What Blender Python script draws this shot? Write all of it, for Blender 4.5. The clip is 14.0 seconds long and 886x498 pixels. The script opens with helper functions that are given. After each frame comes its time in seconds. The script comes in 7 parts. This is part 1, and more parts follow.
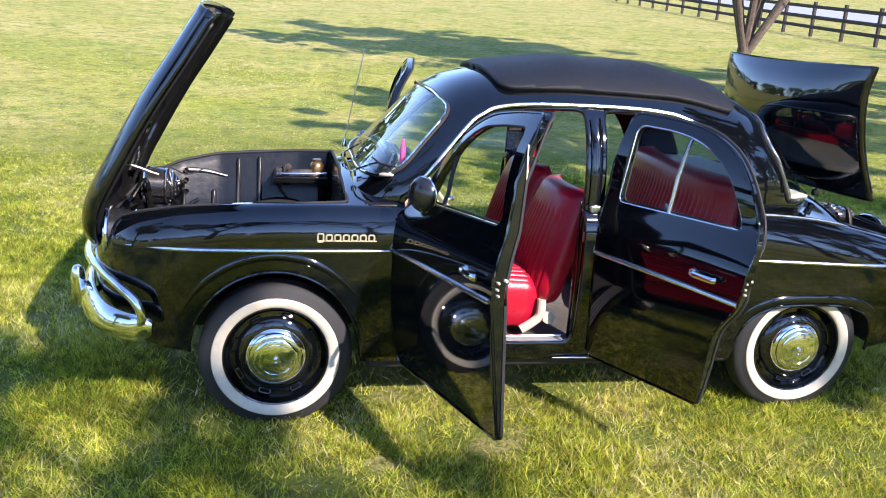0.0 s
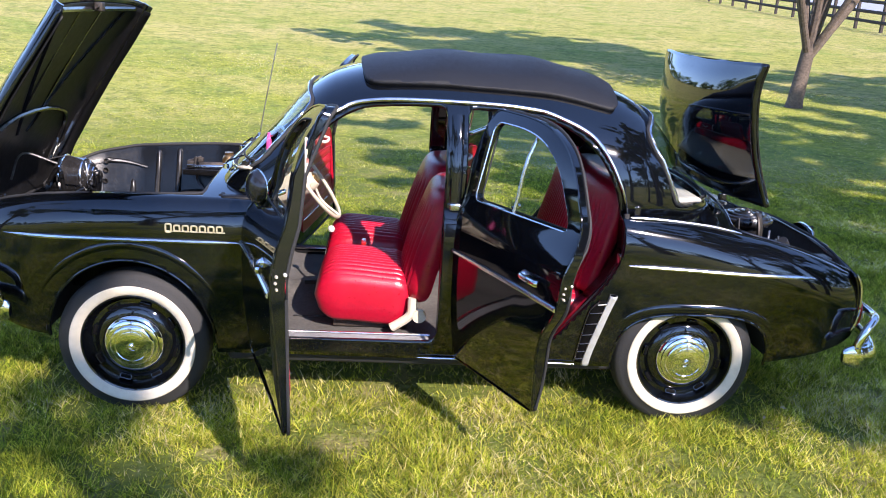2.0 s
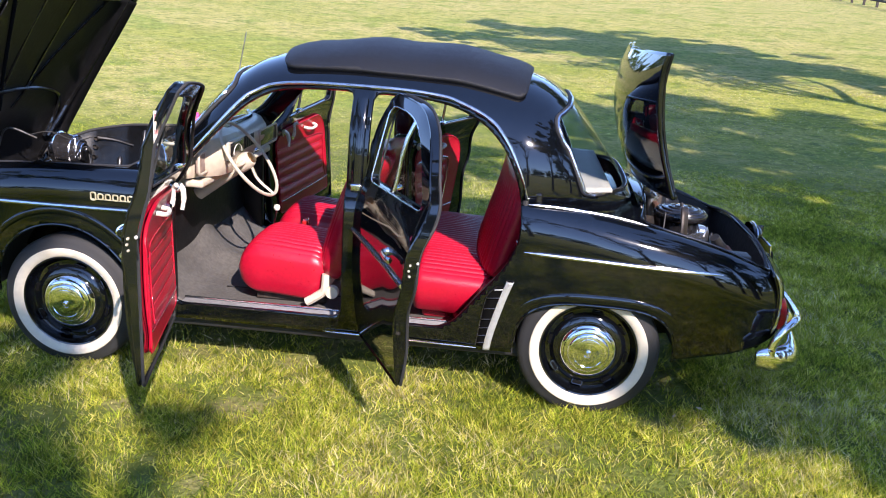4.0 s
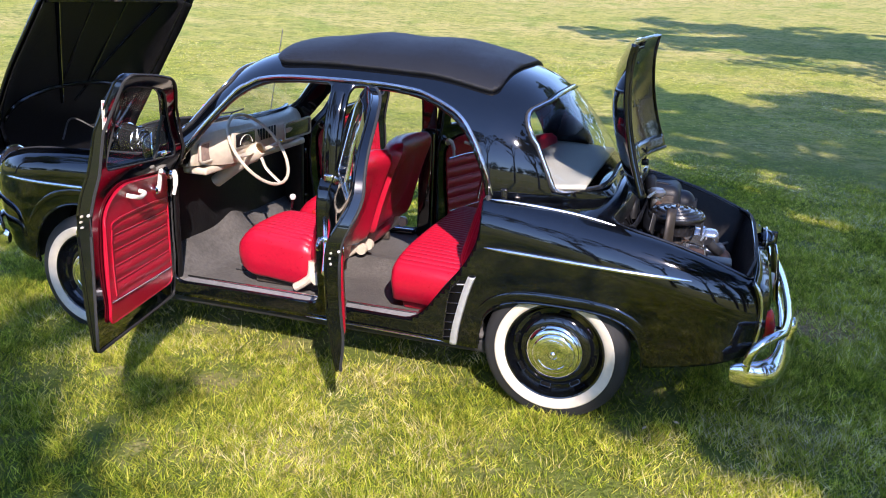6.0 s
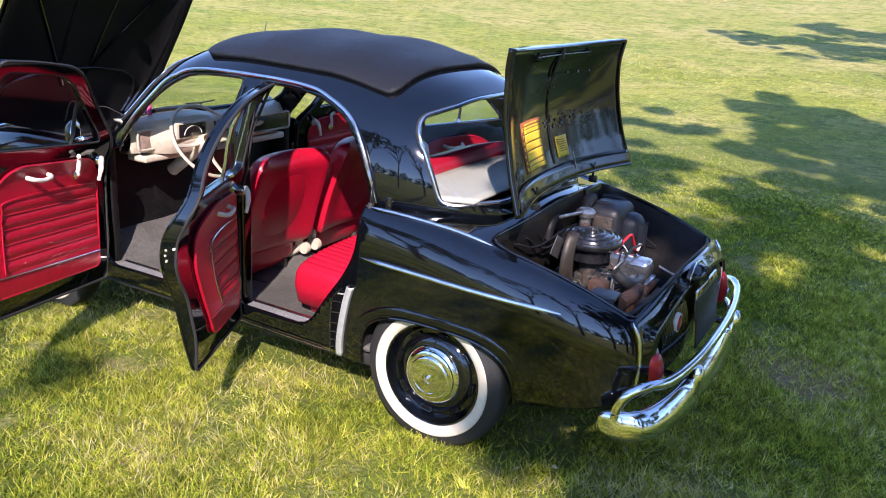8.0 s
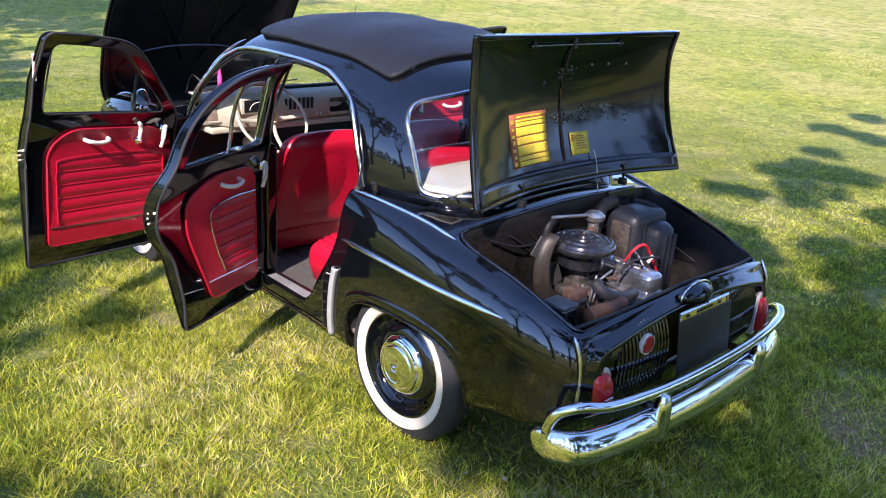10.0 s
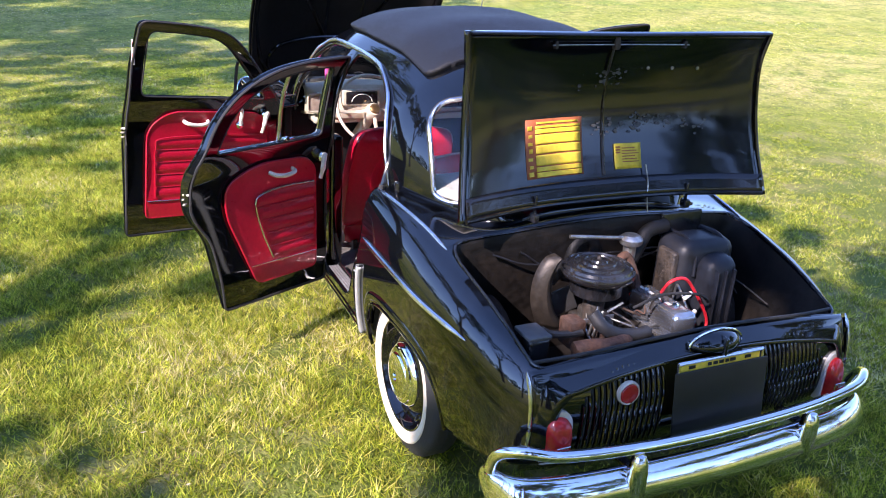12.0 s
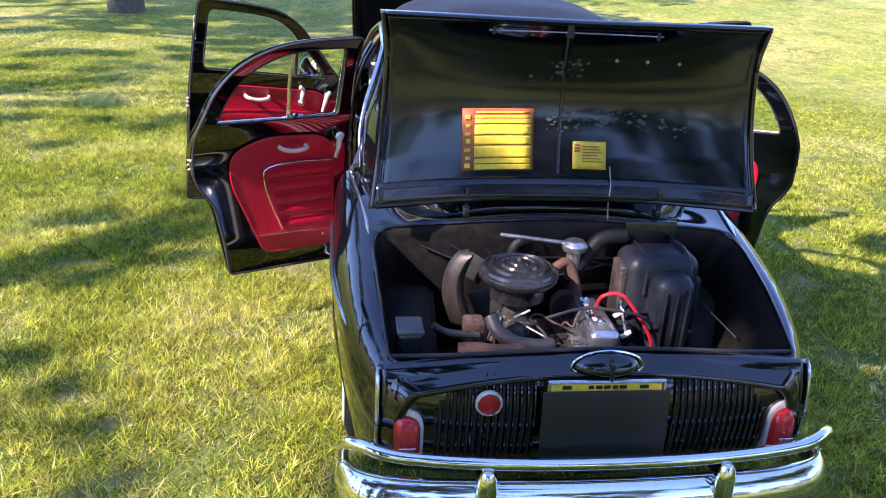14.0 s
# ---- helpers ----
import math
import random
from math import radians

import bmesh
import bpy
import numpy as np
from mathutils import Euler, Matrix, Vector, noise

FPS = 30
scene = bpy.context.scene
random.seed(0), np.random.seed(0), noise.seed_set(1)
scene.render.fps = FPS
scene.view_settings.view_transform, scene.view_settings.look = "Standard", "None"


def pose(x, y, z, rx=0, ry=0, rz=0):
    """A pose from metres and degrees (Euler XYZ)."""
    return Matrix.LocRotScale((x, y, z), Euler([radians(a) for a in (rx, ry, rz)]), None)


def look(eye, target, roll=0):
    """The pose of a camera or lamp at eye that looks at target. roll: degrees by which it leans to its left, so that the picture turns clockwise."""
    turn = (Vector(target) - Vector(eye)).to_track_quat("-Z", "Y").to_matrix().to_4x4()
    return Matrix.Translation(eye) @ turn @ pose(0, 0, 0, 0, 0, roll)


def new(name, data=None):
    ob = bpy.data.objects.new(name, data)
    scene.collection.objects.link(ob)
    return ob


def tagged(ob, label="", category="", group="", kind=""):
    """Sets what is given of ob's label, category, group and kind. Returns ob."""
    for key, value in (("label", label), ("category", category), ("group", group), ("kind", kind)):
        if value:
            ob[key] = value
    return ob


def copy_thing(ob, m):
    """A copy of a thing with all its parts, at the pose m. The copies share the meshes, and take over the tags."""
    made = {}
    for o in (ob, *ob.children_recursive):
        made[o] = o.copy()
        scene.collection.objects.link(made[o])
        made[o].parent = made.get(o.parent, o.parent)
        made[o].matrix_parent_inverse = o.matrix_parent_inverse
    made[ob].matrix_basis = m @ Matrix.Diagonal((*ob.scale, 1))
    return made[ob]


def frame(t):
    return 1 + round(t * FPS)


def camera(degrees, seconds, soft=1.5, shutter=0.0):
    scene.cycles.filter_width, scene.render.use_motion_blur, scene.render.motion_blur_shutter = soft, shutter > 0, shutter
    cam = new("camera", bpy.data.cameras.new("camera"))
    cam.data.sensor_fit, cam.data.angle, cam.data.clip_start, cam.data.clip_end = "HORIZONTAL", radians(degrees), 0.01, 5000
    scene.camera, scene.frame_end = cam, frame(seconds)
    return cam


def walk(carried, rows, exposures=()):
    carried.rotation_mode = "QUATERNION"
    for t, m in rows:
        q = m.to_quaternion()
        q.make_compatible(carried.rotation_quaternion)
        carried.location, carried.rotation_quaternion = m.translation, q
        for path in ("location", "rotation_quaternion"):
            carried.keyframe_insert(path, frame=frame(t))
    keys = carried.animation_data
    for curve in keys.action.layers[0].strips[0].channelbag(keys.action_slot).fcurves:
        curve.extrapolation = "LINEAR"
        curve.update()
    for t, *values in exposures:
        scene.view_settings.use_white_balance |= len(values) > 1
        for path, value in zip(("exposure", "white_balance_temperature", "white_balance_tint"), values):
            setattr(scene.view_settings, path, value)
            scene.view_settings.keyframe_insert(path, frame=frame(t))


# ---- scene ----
cam = camera(56.6, 14.0, soft=1.0)
PATH = [
    (0, (0.032, -3.724, 1.615), (0.409, -1.837, 1.068), 3.6),
    (0.5, (0.281, -3.722, 1.628), (0.621, -1.834, 1.063), 3.5),
    (1, (0.55, -3.838, 1.637), (0.801, -1.932, 1.085), 3.0),
    (1.5, (0.727, -3.797, 1.639), (0.926, -1.886, 1.082), 3.2),
    (2, (0.966, -3.806, 1.645), (1.121, -1.891, 1.086), 3.6),
    (2.5, (1.174, -3.88, 1.663), (1.255, -1.963, 1.1), 4.3),
    (3, (1.32, -3.878, 1.671), (1.353, -1.964, 1.094), 4.1),
    (3.2, (1.423, -3.9, 1.662), (1.434, -1.983, 1.09), 4.0),
    (5.3, (2.5, -3.916, 1.646), (2.025, -2.069, 1.043), 3.1),
    (5.5, (2.559, -3.871, 1.653), (2.048, -2.035, 1.048), 2.9),
    (6, (2.744, -3.752, 1.668), (2.173, -1.931, 1.072), 2.5),
    (6.5, (3.062, -3.664, 1.683), (2.419, -1.866, 1.088), 2.9),
    (7, (3.232, -3.501, 1.681), (2.538, -1.726, 1.073), 3.3),
    (7.5, (3.384, -3.294, 1.72), (2.61, -1.558, 1.097), 3.0),
    (8, (3.655, -3.14, 1.719), (2.734, -1.478, 1.098), 3.7),
    (8.2, (3.742, -3.086, 1.734), (2.768, -1.455, 1.108), 3.8),
    (10.3, (4.362, -2.404, 1.761), (2.99, -1.119, 1.078), 4.7),
    (10.5, (4.372, -2.328, 1.772), (2.985, -1.061, 1.085), 5.1),
    (11, (4.433, -2.127, 1.781), (2.986, -0.932, 1.09), 4.3),
    (11.5, (4.598, -1.897, 1.791), (3.007, -0.911, 1.086), 4.1),
    (12, (4.666, -1.684, 1.789), (2.984, -0.88, 1.064), 3.4),
    (12.5, (4.687, -1.443, 1.794), (2.987, -0.68, 1.068), 4.2),
    (13, (4.812, -1.169, 1.791), (3.038, -0.629, 1.043), 4.0),
    (13.5, (4.9, -0.935, 1.796), (3.079, -0.611, 1.035), 2.5),
    (14, (4.876, -0.729, 1.789), (3.046, -0.461, 1.027), 3.5),
]
EXPOSURES = [(0.0, 1.64, 6200, 23), (3.0, 1.60, 6150, 24), (6.5, 1.50, 6100, 25), (8.0, 1.55, 6080, 26), (11.5, 1.85, 6050, 30), (14.0, 2.05, 6050, 33)]
walk(cam, [(t, look(eye, target, roll)) for t, eye, target, roll in PATH], EXPOSURES)


# ---- light ----
SUN_TO = Vector((0.205, -0.37, 0.315)).normalized()
world = bpy.data.worlds.new("sky")
scene.world = world
world.use_nodes = True
wn = world.node_tree.nodes
sky = wn.new("ShaderNodeTexSky")
sky.sky_type = "NISHITA"
sky.sun_disc = False
sky.sun_elevation = math.asin(SUN_TO.z)
sky.sun_rotation = math.atan2(SUN_TO.x, SUN_TO.y)
sky.air_density = 1.0
sky.dust_density = 0.05
sky.ozone_density = 4.0
sky.altitude = 300
wn["Background"].inputs["Strength"].default_value = 0.15
world.node_tree.links.new(sky.outputs[0], wn["Background"].inputs[0])
sun = new("sun", bpy.data.lights.new("sun", "SUN"))
sun.data.energy, sun.data.angle, sun.data.color = 3.5, radians(0.53), (1.0, 0.90, 0.75)
sun.matrix_world = look(SUN_TO * 40, (0, 0, 0))


# ---- materials ----
def material(name, color, rough=0.5, metal=0.0, grain=0.0, grain_size=40.0, stain=0.0, stain_size=4.0, bump=0.0, bump_size=200.0, coat=0.0, second=None, spec=0.5):
    m = bpy.data.materials.new(name)
    m.use_nodes = True
    n, l = m.node_tree.nodes, m.node_tree.links
    p = n["Principled BSDF"]
    p.inputs["Base Color"].default_value = (*color, 1)
    p.inputs["Roughness"].default_value = rough
    p.inputs["Metallic"].default_value = metal
    p.inputs["Coat Weight"].default_value = coat
    p.inputs["Specular IOR Level"].default_value = spec
    p.inputs["Coat Roughness"].default_value = 0.02
    at = n.new("ShaderNodeTexCoord")
    last = None
    if second or grain or stain:
        big = n.new("ShaderNodeTexNoise")
        big.inputs["Scale"].default_value = stain_size
        big.inputs["Detail"].default_value = 6
        small = n.new("ShaderNodeTexNoise")
        small.inputs["Scale"].default_value = grain_size
        small.inputs["Detail"].default_value = 4
        for t in (big, small):
            l.new(at.outputs["Object"], t.inputs["Vector"])
        mix = n.new("ShaderNodeMix")
        mix.data_type = "RGBA"
        mix.inputs[6].default_value = (*color, 1)
        mix.inputs[7].default_value = (*(second or [c * 0.5 for c in color]), 1)
        ramp = n.new("ShaderNodeMapRange")
        ramp.inputs[1].default_value, ramp.inputs[2].default_value = 0.42, 0.68
        ramp.inputs[4].default_value = max(stain, 0.0)
        l.new(big.outputs[0], ramp.inputs[0])
        l.new(ramp.outputs[0], mix.inputs[0])
        hsv = n.new("ShaderNodeHueSaturation")
        val = n.new("ShaderNodeMapRange")
        val.inputs[1].default_value, val.inputs[2].default_value = 0.3, 0.7
        val.inputs[3].default_value, val.inputs[4].default_value = 1 - grain, 1 + grain
        l.new(small.outputs[0], val.inputs[0])
        l.new(val.outputs[0], hsv.inputs["Value"])
        l.new(mix.outputs[2], hsv.inputs["Color"])
        l.new(hsv.outputs[0], p.inputs["Base Color"])
        rr = n.new("ShaderNodeMapRange")
        rr.inputs[3].default_value, rr.inputs[4].default_value = rough * 0.8, min(1, rough * 1.3)
        l.new(small.outputs[0], rr.inputs[0])
        l.new(rr.outputs[0], p.inputs["Roughness"])
    if bump:
        fine = n.new("ShaderNodeTexNoise")
        fine.inputs["Scale"].default_value = bump_size
        fine.inputs["Detail"].default_value = 3
        l.new(at.outputs["Object"], fine.inputs["Vector"])
        b = n.new("ShaderNodeBump")
        b.inputs["Strength"].default_value = bump
        b.inputs["Distance"].default_value = 0.01
        l.new(fine.outputs[0], b.inputs["Height"])
        l.new(b.outputs[0], p.inputs["Normal"])
    return m


def glass_material(name, tint, gloss=1.0):
    m = bpy.data.materials.new(name)
    m.use_nodes = True
    n, l = m.node_tree.nodes, m.node_tree.links
    n.remove(n["Principled BSDF"])
    clear, shine, edge_on, mix = (n.new("ShaderNode" + k) for k in ("BsdfTransparent", "BsdfGlossy", "LayerWeight", "MixShader"))
    clear.inputs[0].default_value = (*tint, 1)
    shine.inputs["Roughness"].default_value = 0.01
    power, times = n.new("ShaderNodeMath"), n.new("ShaderNodeMath")
    power.operation, times.operation = "POWER", "MULTIPLY_ADD"
    power.inputs[1].default_value = 5.0
    times.inputs[1].default_value, times.inputs[2].default_value = 0.9 * gloss, 0.045 * gloss
    l.new(edge_on.outputs["Facing"], power.inputs[0])
    l.new(power.outputs[0], times.inputs[0])
    l.new(times.outputs[0], mix.inputs[0])
    l.new(clear.outputs[0], mix.inputs[1])
    l.new(shine.outputs[0], mix.inputs[2])
    l.new(mix.outputs[0], n["Material Output"].inputs[0])
    return m


PAINT = material("black_paint", (0.0022, 0.0028, 0.0042), 0.05, grain=0.2, grain_size=25, bump=0.006, bump_size=7, spec=0.8)
PAINT_IN = material("inner_black_paint", (0.005, 0.005, 0.0055), 0.13, grain=0.3, stain=0.5, stain_size=5, second=(0.010, 0.0095, 0.009), bump=0.05, bump_size=60, coat=0.2)
CHROME = material("chrome", (0.78, 0.79, 0.8), 0.07, 1.0, grain=0.05, bump=0.01, bump_size=15)
ALLOY = material("bright_trim", (0.66, 0.67, 0.69), 0.22, 1.0, grain=0.08)
RUBBER = material("rubber", (0.018, 0.018, 0.019), 0.7, grain=0.25, grain_size=120, bump=0.2, bump_size=150)
WHITEWALL = material("whitewall", (0.56, 0.51, 0.41), 0.6, grain=0.06, stain=0.5, stain_size=9, second=(0.46, 0.40, 0.31), bump=0.05)
VINYL = material("red_vinyl", (0.40, 0.006, 0.024), 0.29, grain=0.1, grain_size=60, stain=0.3, stain_size=6, second=(0.30, 0.005, 0.018), bump=0.12, bump_size=260)
CREAM = material("cream_plastic", (0.52, 0.46, 0.36), 0.35, grain=0.08, stain=0.3, second=(0.42, 0.36, 0.27), bump=0.03)
FABRIC = material("roof_vinyl", (0.0068, 0.0076, 0.0105), 0.55, grain=0.25, grain_size=200, stain=0.4, second=(0.010, 0.011, 0.014), bump=0.25, bump_size=700, spec=0.35)
# near-black that paints the shade inside openings
GAP_SHADE = material("gap_shade", (0.002, 0.002, 0.0021), 0.8, grain=0.2, spec=0.1)
MAT_GREY = material("floor_rubber", (0.09, 0.085, 0.078), 0.75, grain=0.25, grain_size=60, stain=0.6, stain_size=5, second=(0.05, 0.047, 0.043), bump=0.3, bump_size=90)
GLASS = glass_material("clear_glass", (0.84, 0.91, 0.88), 1.3)
REAR_GLASS_MAT = glass_material("rear_glass", (0.86, 0.92, 0.9), 1.0)
DOOR_GLASS = glass_material("door_glass", (0.82, 0.89, 0.86), 0.3)
LAMP_RED = material("red_lens", (0.36, 0.014, 0.014), 0.12, grain=0.1, grain_size=90, bump=0.15, bump_size=60)


# ---- shaping ----
def smooth(*tab):
    xs = np.array(tab[0::2], float)
    ys = np.array(tab[1::2], float)
    d = np.diff(ys) / np.diff(xs)
    s = np.zeros(len(xs))
    s[0], s[-1] = d[0], d[-1]
    for i in range(1, len(xs) - 1):
        s[i] = 0 if d[i - 1] * d[i] <= 0 else 2 * d[i - 1] * d[i] / (d[i - 1] + d[i])

    def at(x):
        x = min(max(x, xs[0]), xs[-1])
        i = min(int(np.searchsorted(xs, x, "right")) - 1, len(xs) - 2)
        h = xs[i + 1] - xs[i]
        u = (x - xs[i]) / h
        return ys[i] * (1 + 2 * u) * (1 - u) ** 2 + s[i] * h * u * (1 - u) ** 2 + ys[i + 1] * u * u * (3 - 2 * u) + s[i + 1] * h * u * u * (u - 1)
    return at


def rounded(points, r, n=5):
    """A closed outline with its corners rounded; r: one radius, or one for each corner."""
    out = []
    k = len(points)
    for i in range(k):
        p, q, s = (Vector(points[j % k]) for j in (i - 1, i, i + 1))
        ri = r[i] if isinstance(r, (list, tuple)) else r
        a, b = (p - q), (s - q)
        ri = min(ri, a.length * 0.48, b.length * 0.48)
        a, b = q + a.normalized() * ri, q + b.normalized() * ri
        for j in range(n + 1):
            u = j / n
            out.append(tuple((1 - u) ** 2 * a + 2 * u * (1 - u) * q + u * u * b))
    return out


def outside(poly):
    """A function of two arrays: the distance to the outline, positive outside it."""
    pts = np.array(poly, float)
    a, b = pts, np.roll(pts, -1, 0)

    def f(u, v):
        u, v = np.atleast_1d(u)[:, None], np.atleast_1d(v)[:, None]
        e = b - a
        t = np.clip(((u - a[:, 0]) * e[:, 0] + (v - a[:, 1]) * e[:, 1]) / ((e ** 2).sum(1) + 1e-12), 0, 1)
        d = np.hypot(u - a[:, 0] - t * e[:, 0], v - a[:, 1] - t * e[:, 1]).min(1)
        cross = ((a[:, 1] > v) != (b[:, 1] > v)) & (u < (b[:, 0] - a[:, 0]) * (v - a[:, 1]) / (b[:, 1] - a[:, 1] + 1e-12) + a[:, 0])
        return np.where(cross.sum(1) % 2 == 1, -d, d)
    return f


def grid(rows, close=False):
    """Vertices and faces of a sheet through rows of points."""
    n, m = len(rows), len(rows[0])
    verts = np.array([tuple(p) for r in rows for p in r], float)
    faces = []
    for i in range(n - 1):
        for j in range(m if close else m - 1):
            k = (j + 1) % m
            faces.append((i * m + j, i * m + k, (i + 1) * m + k, (i + 1) * m + j))
    return verts, faces


def cut(mesh, f):
    """Keeps that part of a sheet where f(x, y, z) is positive, cut cleanly along its zero line."""
    verts, faces = mesh
    val = f(verts[:, 0], verts[:, 1], verts[:, 2])
    val = np.where(np.abs(val) < 1e-6, 1e-6, val)
    extra, made, out = [], {}, []
    for face in faces:
        if all(val[i] > 0 for i in face):
            out.append(face)
            continue
        if all(val[i] < 0 for i in face):
            continue
        ring = []
        for k, i in enumerate(face):
            j = face[(k + 1) % len(face)]
            if val[i] > 0:
                ring.append(i)
            if (val[i] > 0) != (val[j] > 0):
                key = (min(i, j), max(i, j))
                if key not in made:
                    p, q = key
                    u = val[p] / (val[p] - val[q])
                    made[key] = len(verts) + len(extra)
                    extra.append(verts[p] + (verts[q] - verts[p]) * u)
                ring.append(made[key])
        if len(ring) > 2:
            out.append(tuple(ring))
    if extra:
        verts = np.vstack([verts, np.array(extra)])
    used = sorted({i for f_ in out for i in f_})
    back = {o: n for n, o in enumerate(used)}
    return verts[used], [tuple(back[i] for i in f_) for f_ in out]


def sheet_bm(mesh):
    bm = bmesh.new()
    vs = [bm.verts.new(v) for v in mesh[0]]
    for f in mesh[1]:
        try:
            bm.faces.new([vs[i] for i in f])
        except ValueError:
            pass
    bm.normal_update()
    return bm


def thing(name, label, category, group="", kind="", at=(0, 0, 0)):
    ob = new(name)
    ob.location = at
    ob.empty_display_size = 0.2
    return tagged(ob, label, category, group, kind)


def part(name, bm, mat, parent, label="", m=None, sharp=35, thick=0.0, offset=-1.0, bevel=0.0):
    """Links a bmesh as one mesh object under a thing or a part."""
    if m is not None:
        bmesh.ops.transform(bm, matrix=m, verts=bm.verts)
        if m.determinant() < 0:
            bmesh.ops.reverse_faces(bm, faces=bm.faces)
    me = bpy.data.meshes.new(name)
    bm.to_mesh(me)
    bm.free()
    me.materials.append(mat)
    me.polygons.foreach_set("use_smooth", [True] * len(me.polygons))
    me.set_sharp_from_angle(angle=radians(sharp))
    ob = new(name, me)
    ob.parent = parent
    if label:
        ob["label"] = label
    if thick:
        mod = ob.modifiers.new("thick", "SOLIDIFY")
        mod.thickness, mod.offset = thick, offset
    if bevel:
        mod = ob.modifiers.new("edge", "BEVEL")
        mod.width, mod.segments = bevel, 2
    return ob


def join(*bms):
    out = bms[0]
    for b in bms[1:]:
        me = bpy.data.meshes.new("x")
        b.to_mesh(me)
        out.from_mesh(me)
        b.free()
        bpy.data.meshes.remove(me)
    return out


def box(x0, x1, y0, y1, z0, z1, r=0.01, seg=3):
    bm = bmesh.new()
    bmesh.ops.create_cube(bm, size=1)
    bmesh.ops.scale(bm, vec=(x1 - x0, y1 - y0, z1 - z0), verts=bm.verts)
    bmesh.ops.translate(bm, vec=((x0 + x1) / 2, (y0 + y1) / 2, (z0 + z1) / 2), verts=bm.verts)
    r = min(r, 0.49 * min(x1 - x0, y1 - y0, z1 - z0))
    if r > 0:
        bmesh.ops.bevel(bm, geom=bm.edges[:], offset=r, segments=seg, profile=0.5, affect="EDGES")
    return bm


def curve_points(points, n=8, closed=False):
    """Points along a smooth curve through those given."""
    p = [Vector(q) for q in points]
    k = len(p)
    out = []
    for i in range(k if closed else k - 1):
        if closed:
            a, b, c, d = (p[(i + j) % k] for j in (-1, 0, 1, 2))
        else:
            b, c = p[i], p[i + 1]
            a = p[i - 1] if i > 0 else 2 * b - c
            d = p[i + 2] if i + 2 < k else 2 * c - b
        for j in range(n):
            u = j / n
            out.append(0.5 * (2 * b + (c - a) * u + (2 * a - 5 * b + 4 * c - d) * u * u + (3 * b - a - 3 * c + d) * u ** 3))
    if not closed:
        out.append(p[-1])
    return out


def tube(points, r, sides=10, closed=False, flat=1.0, up=(0, 0, 1), taper=None):
    """A rod along points. flat: its height as a share of its width; taper: a radius factor for each point."""
    pts = [Vector(p) for p in points]
    n = len(pts)
    rows = []
    for i, p in enumerate(pts):
        if closed:
            d = pts[(i + 1) % n] - pts[i - 1]
        else:
            d = pts[min(i + 1, n - 1)] - pts[max(i - 1, 0)]
        d.normalize()
        a = d.cross(Vector(up))
        if a.length < 1e-3:
            a = d.cross(Vector((1, 0, 0)))
        a.normalize()
        b = a.cross(d).normalized()
        ri = r * (taper[i] if taper else 1)
        rows.append([p + ri * (math.cos(t) * a + flat * math.sin(t) * b) for t in (math.tau * k / sides for k in range(sides))])
    if closed:
        rows.append(rows[0])
    v, f = grid(rows, close=True)
    if closed:
        v = v[:n * sides]
        f = [tuple(i % (n * sides) for i in q) for q in f]
    else:
        f.append(tuple(range(sides))[::-1])
        f.append(tuple(range((n - 1) * sides, n * sides)))
    bm = sheet_bm((v, f))
    bmesh.ops.recalc_face_normals(bm, faces=bm.faces)
    return bm


def lathe(profile, sides=32, centre=(0, 0, 0), axis="y"):
    """A turned form. profile: (radius, height along the axis)."""
    rows = []
    for r, h in profile:
        ring = []
        for k in range(sides):
            t = math.tau * k / sides
            c, s = r * math.cos(t), r * math.sin(t)
            p = {"y": (c, h, s), "z": (c, s, h), "x": (h, c, s)}[axis]
            ring.append(Vector(p) + Vector(centre))
        rows.append(ring)
    bm = sheet_bm(grid(rows, close=True))
    bmesh.ops.remove_doubles(bm, verts=bm.verts, dist=1e-5)
    bmesh.ops.recalc_face_normals(bm, faces=bm.faces)
    return bm


def turned(ends, r, sides=12):
    """A plain rod between two points, with rounded rims."""
    a, b = Vector(ends[0]), Vector(ends[1])
    d = (b - a)
    e = min(0.15, 0.3 * r / max(d.length, 1e-6))
    pts = [a, a + d * e, a + d * (1 - e), b]
    return tube(pts, r, sides, taper=[0.85, 1, 1, 0.85])


# ---- ground ----
def rise(x, y):
    """The field's gentle rise away from the car."""
    d = math.hypot(x - 1.5, y + 1.0)
    e = max(0.0, d - 7)
    return 0.074 * e * e / (e + 6) + 0.012 * noise.noise((x * 0.35, y * 0.35, 0)) * min(1, d / 3)


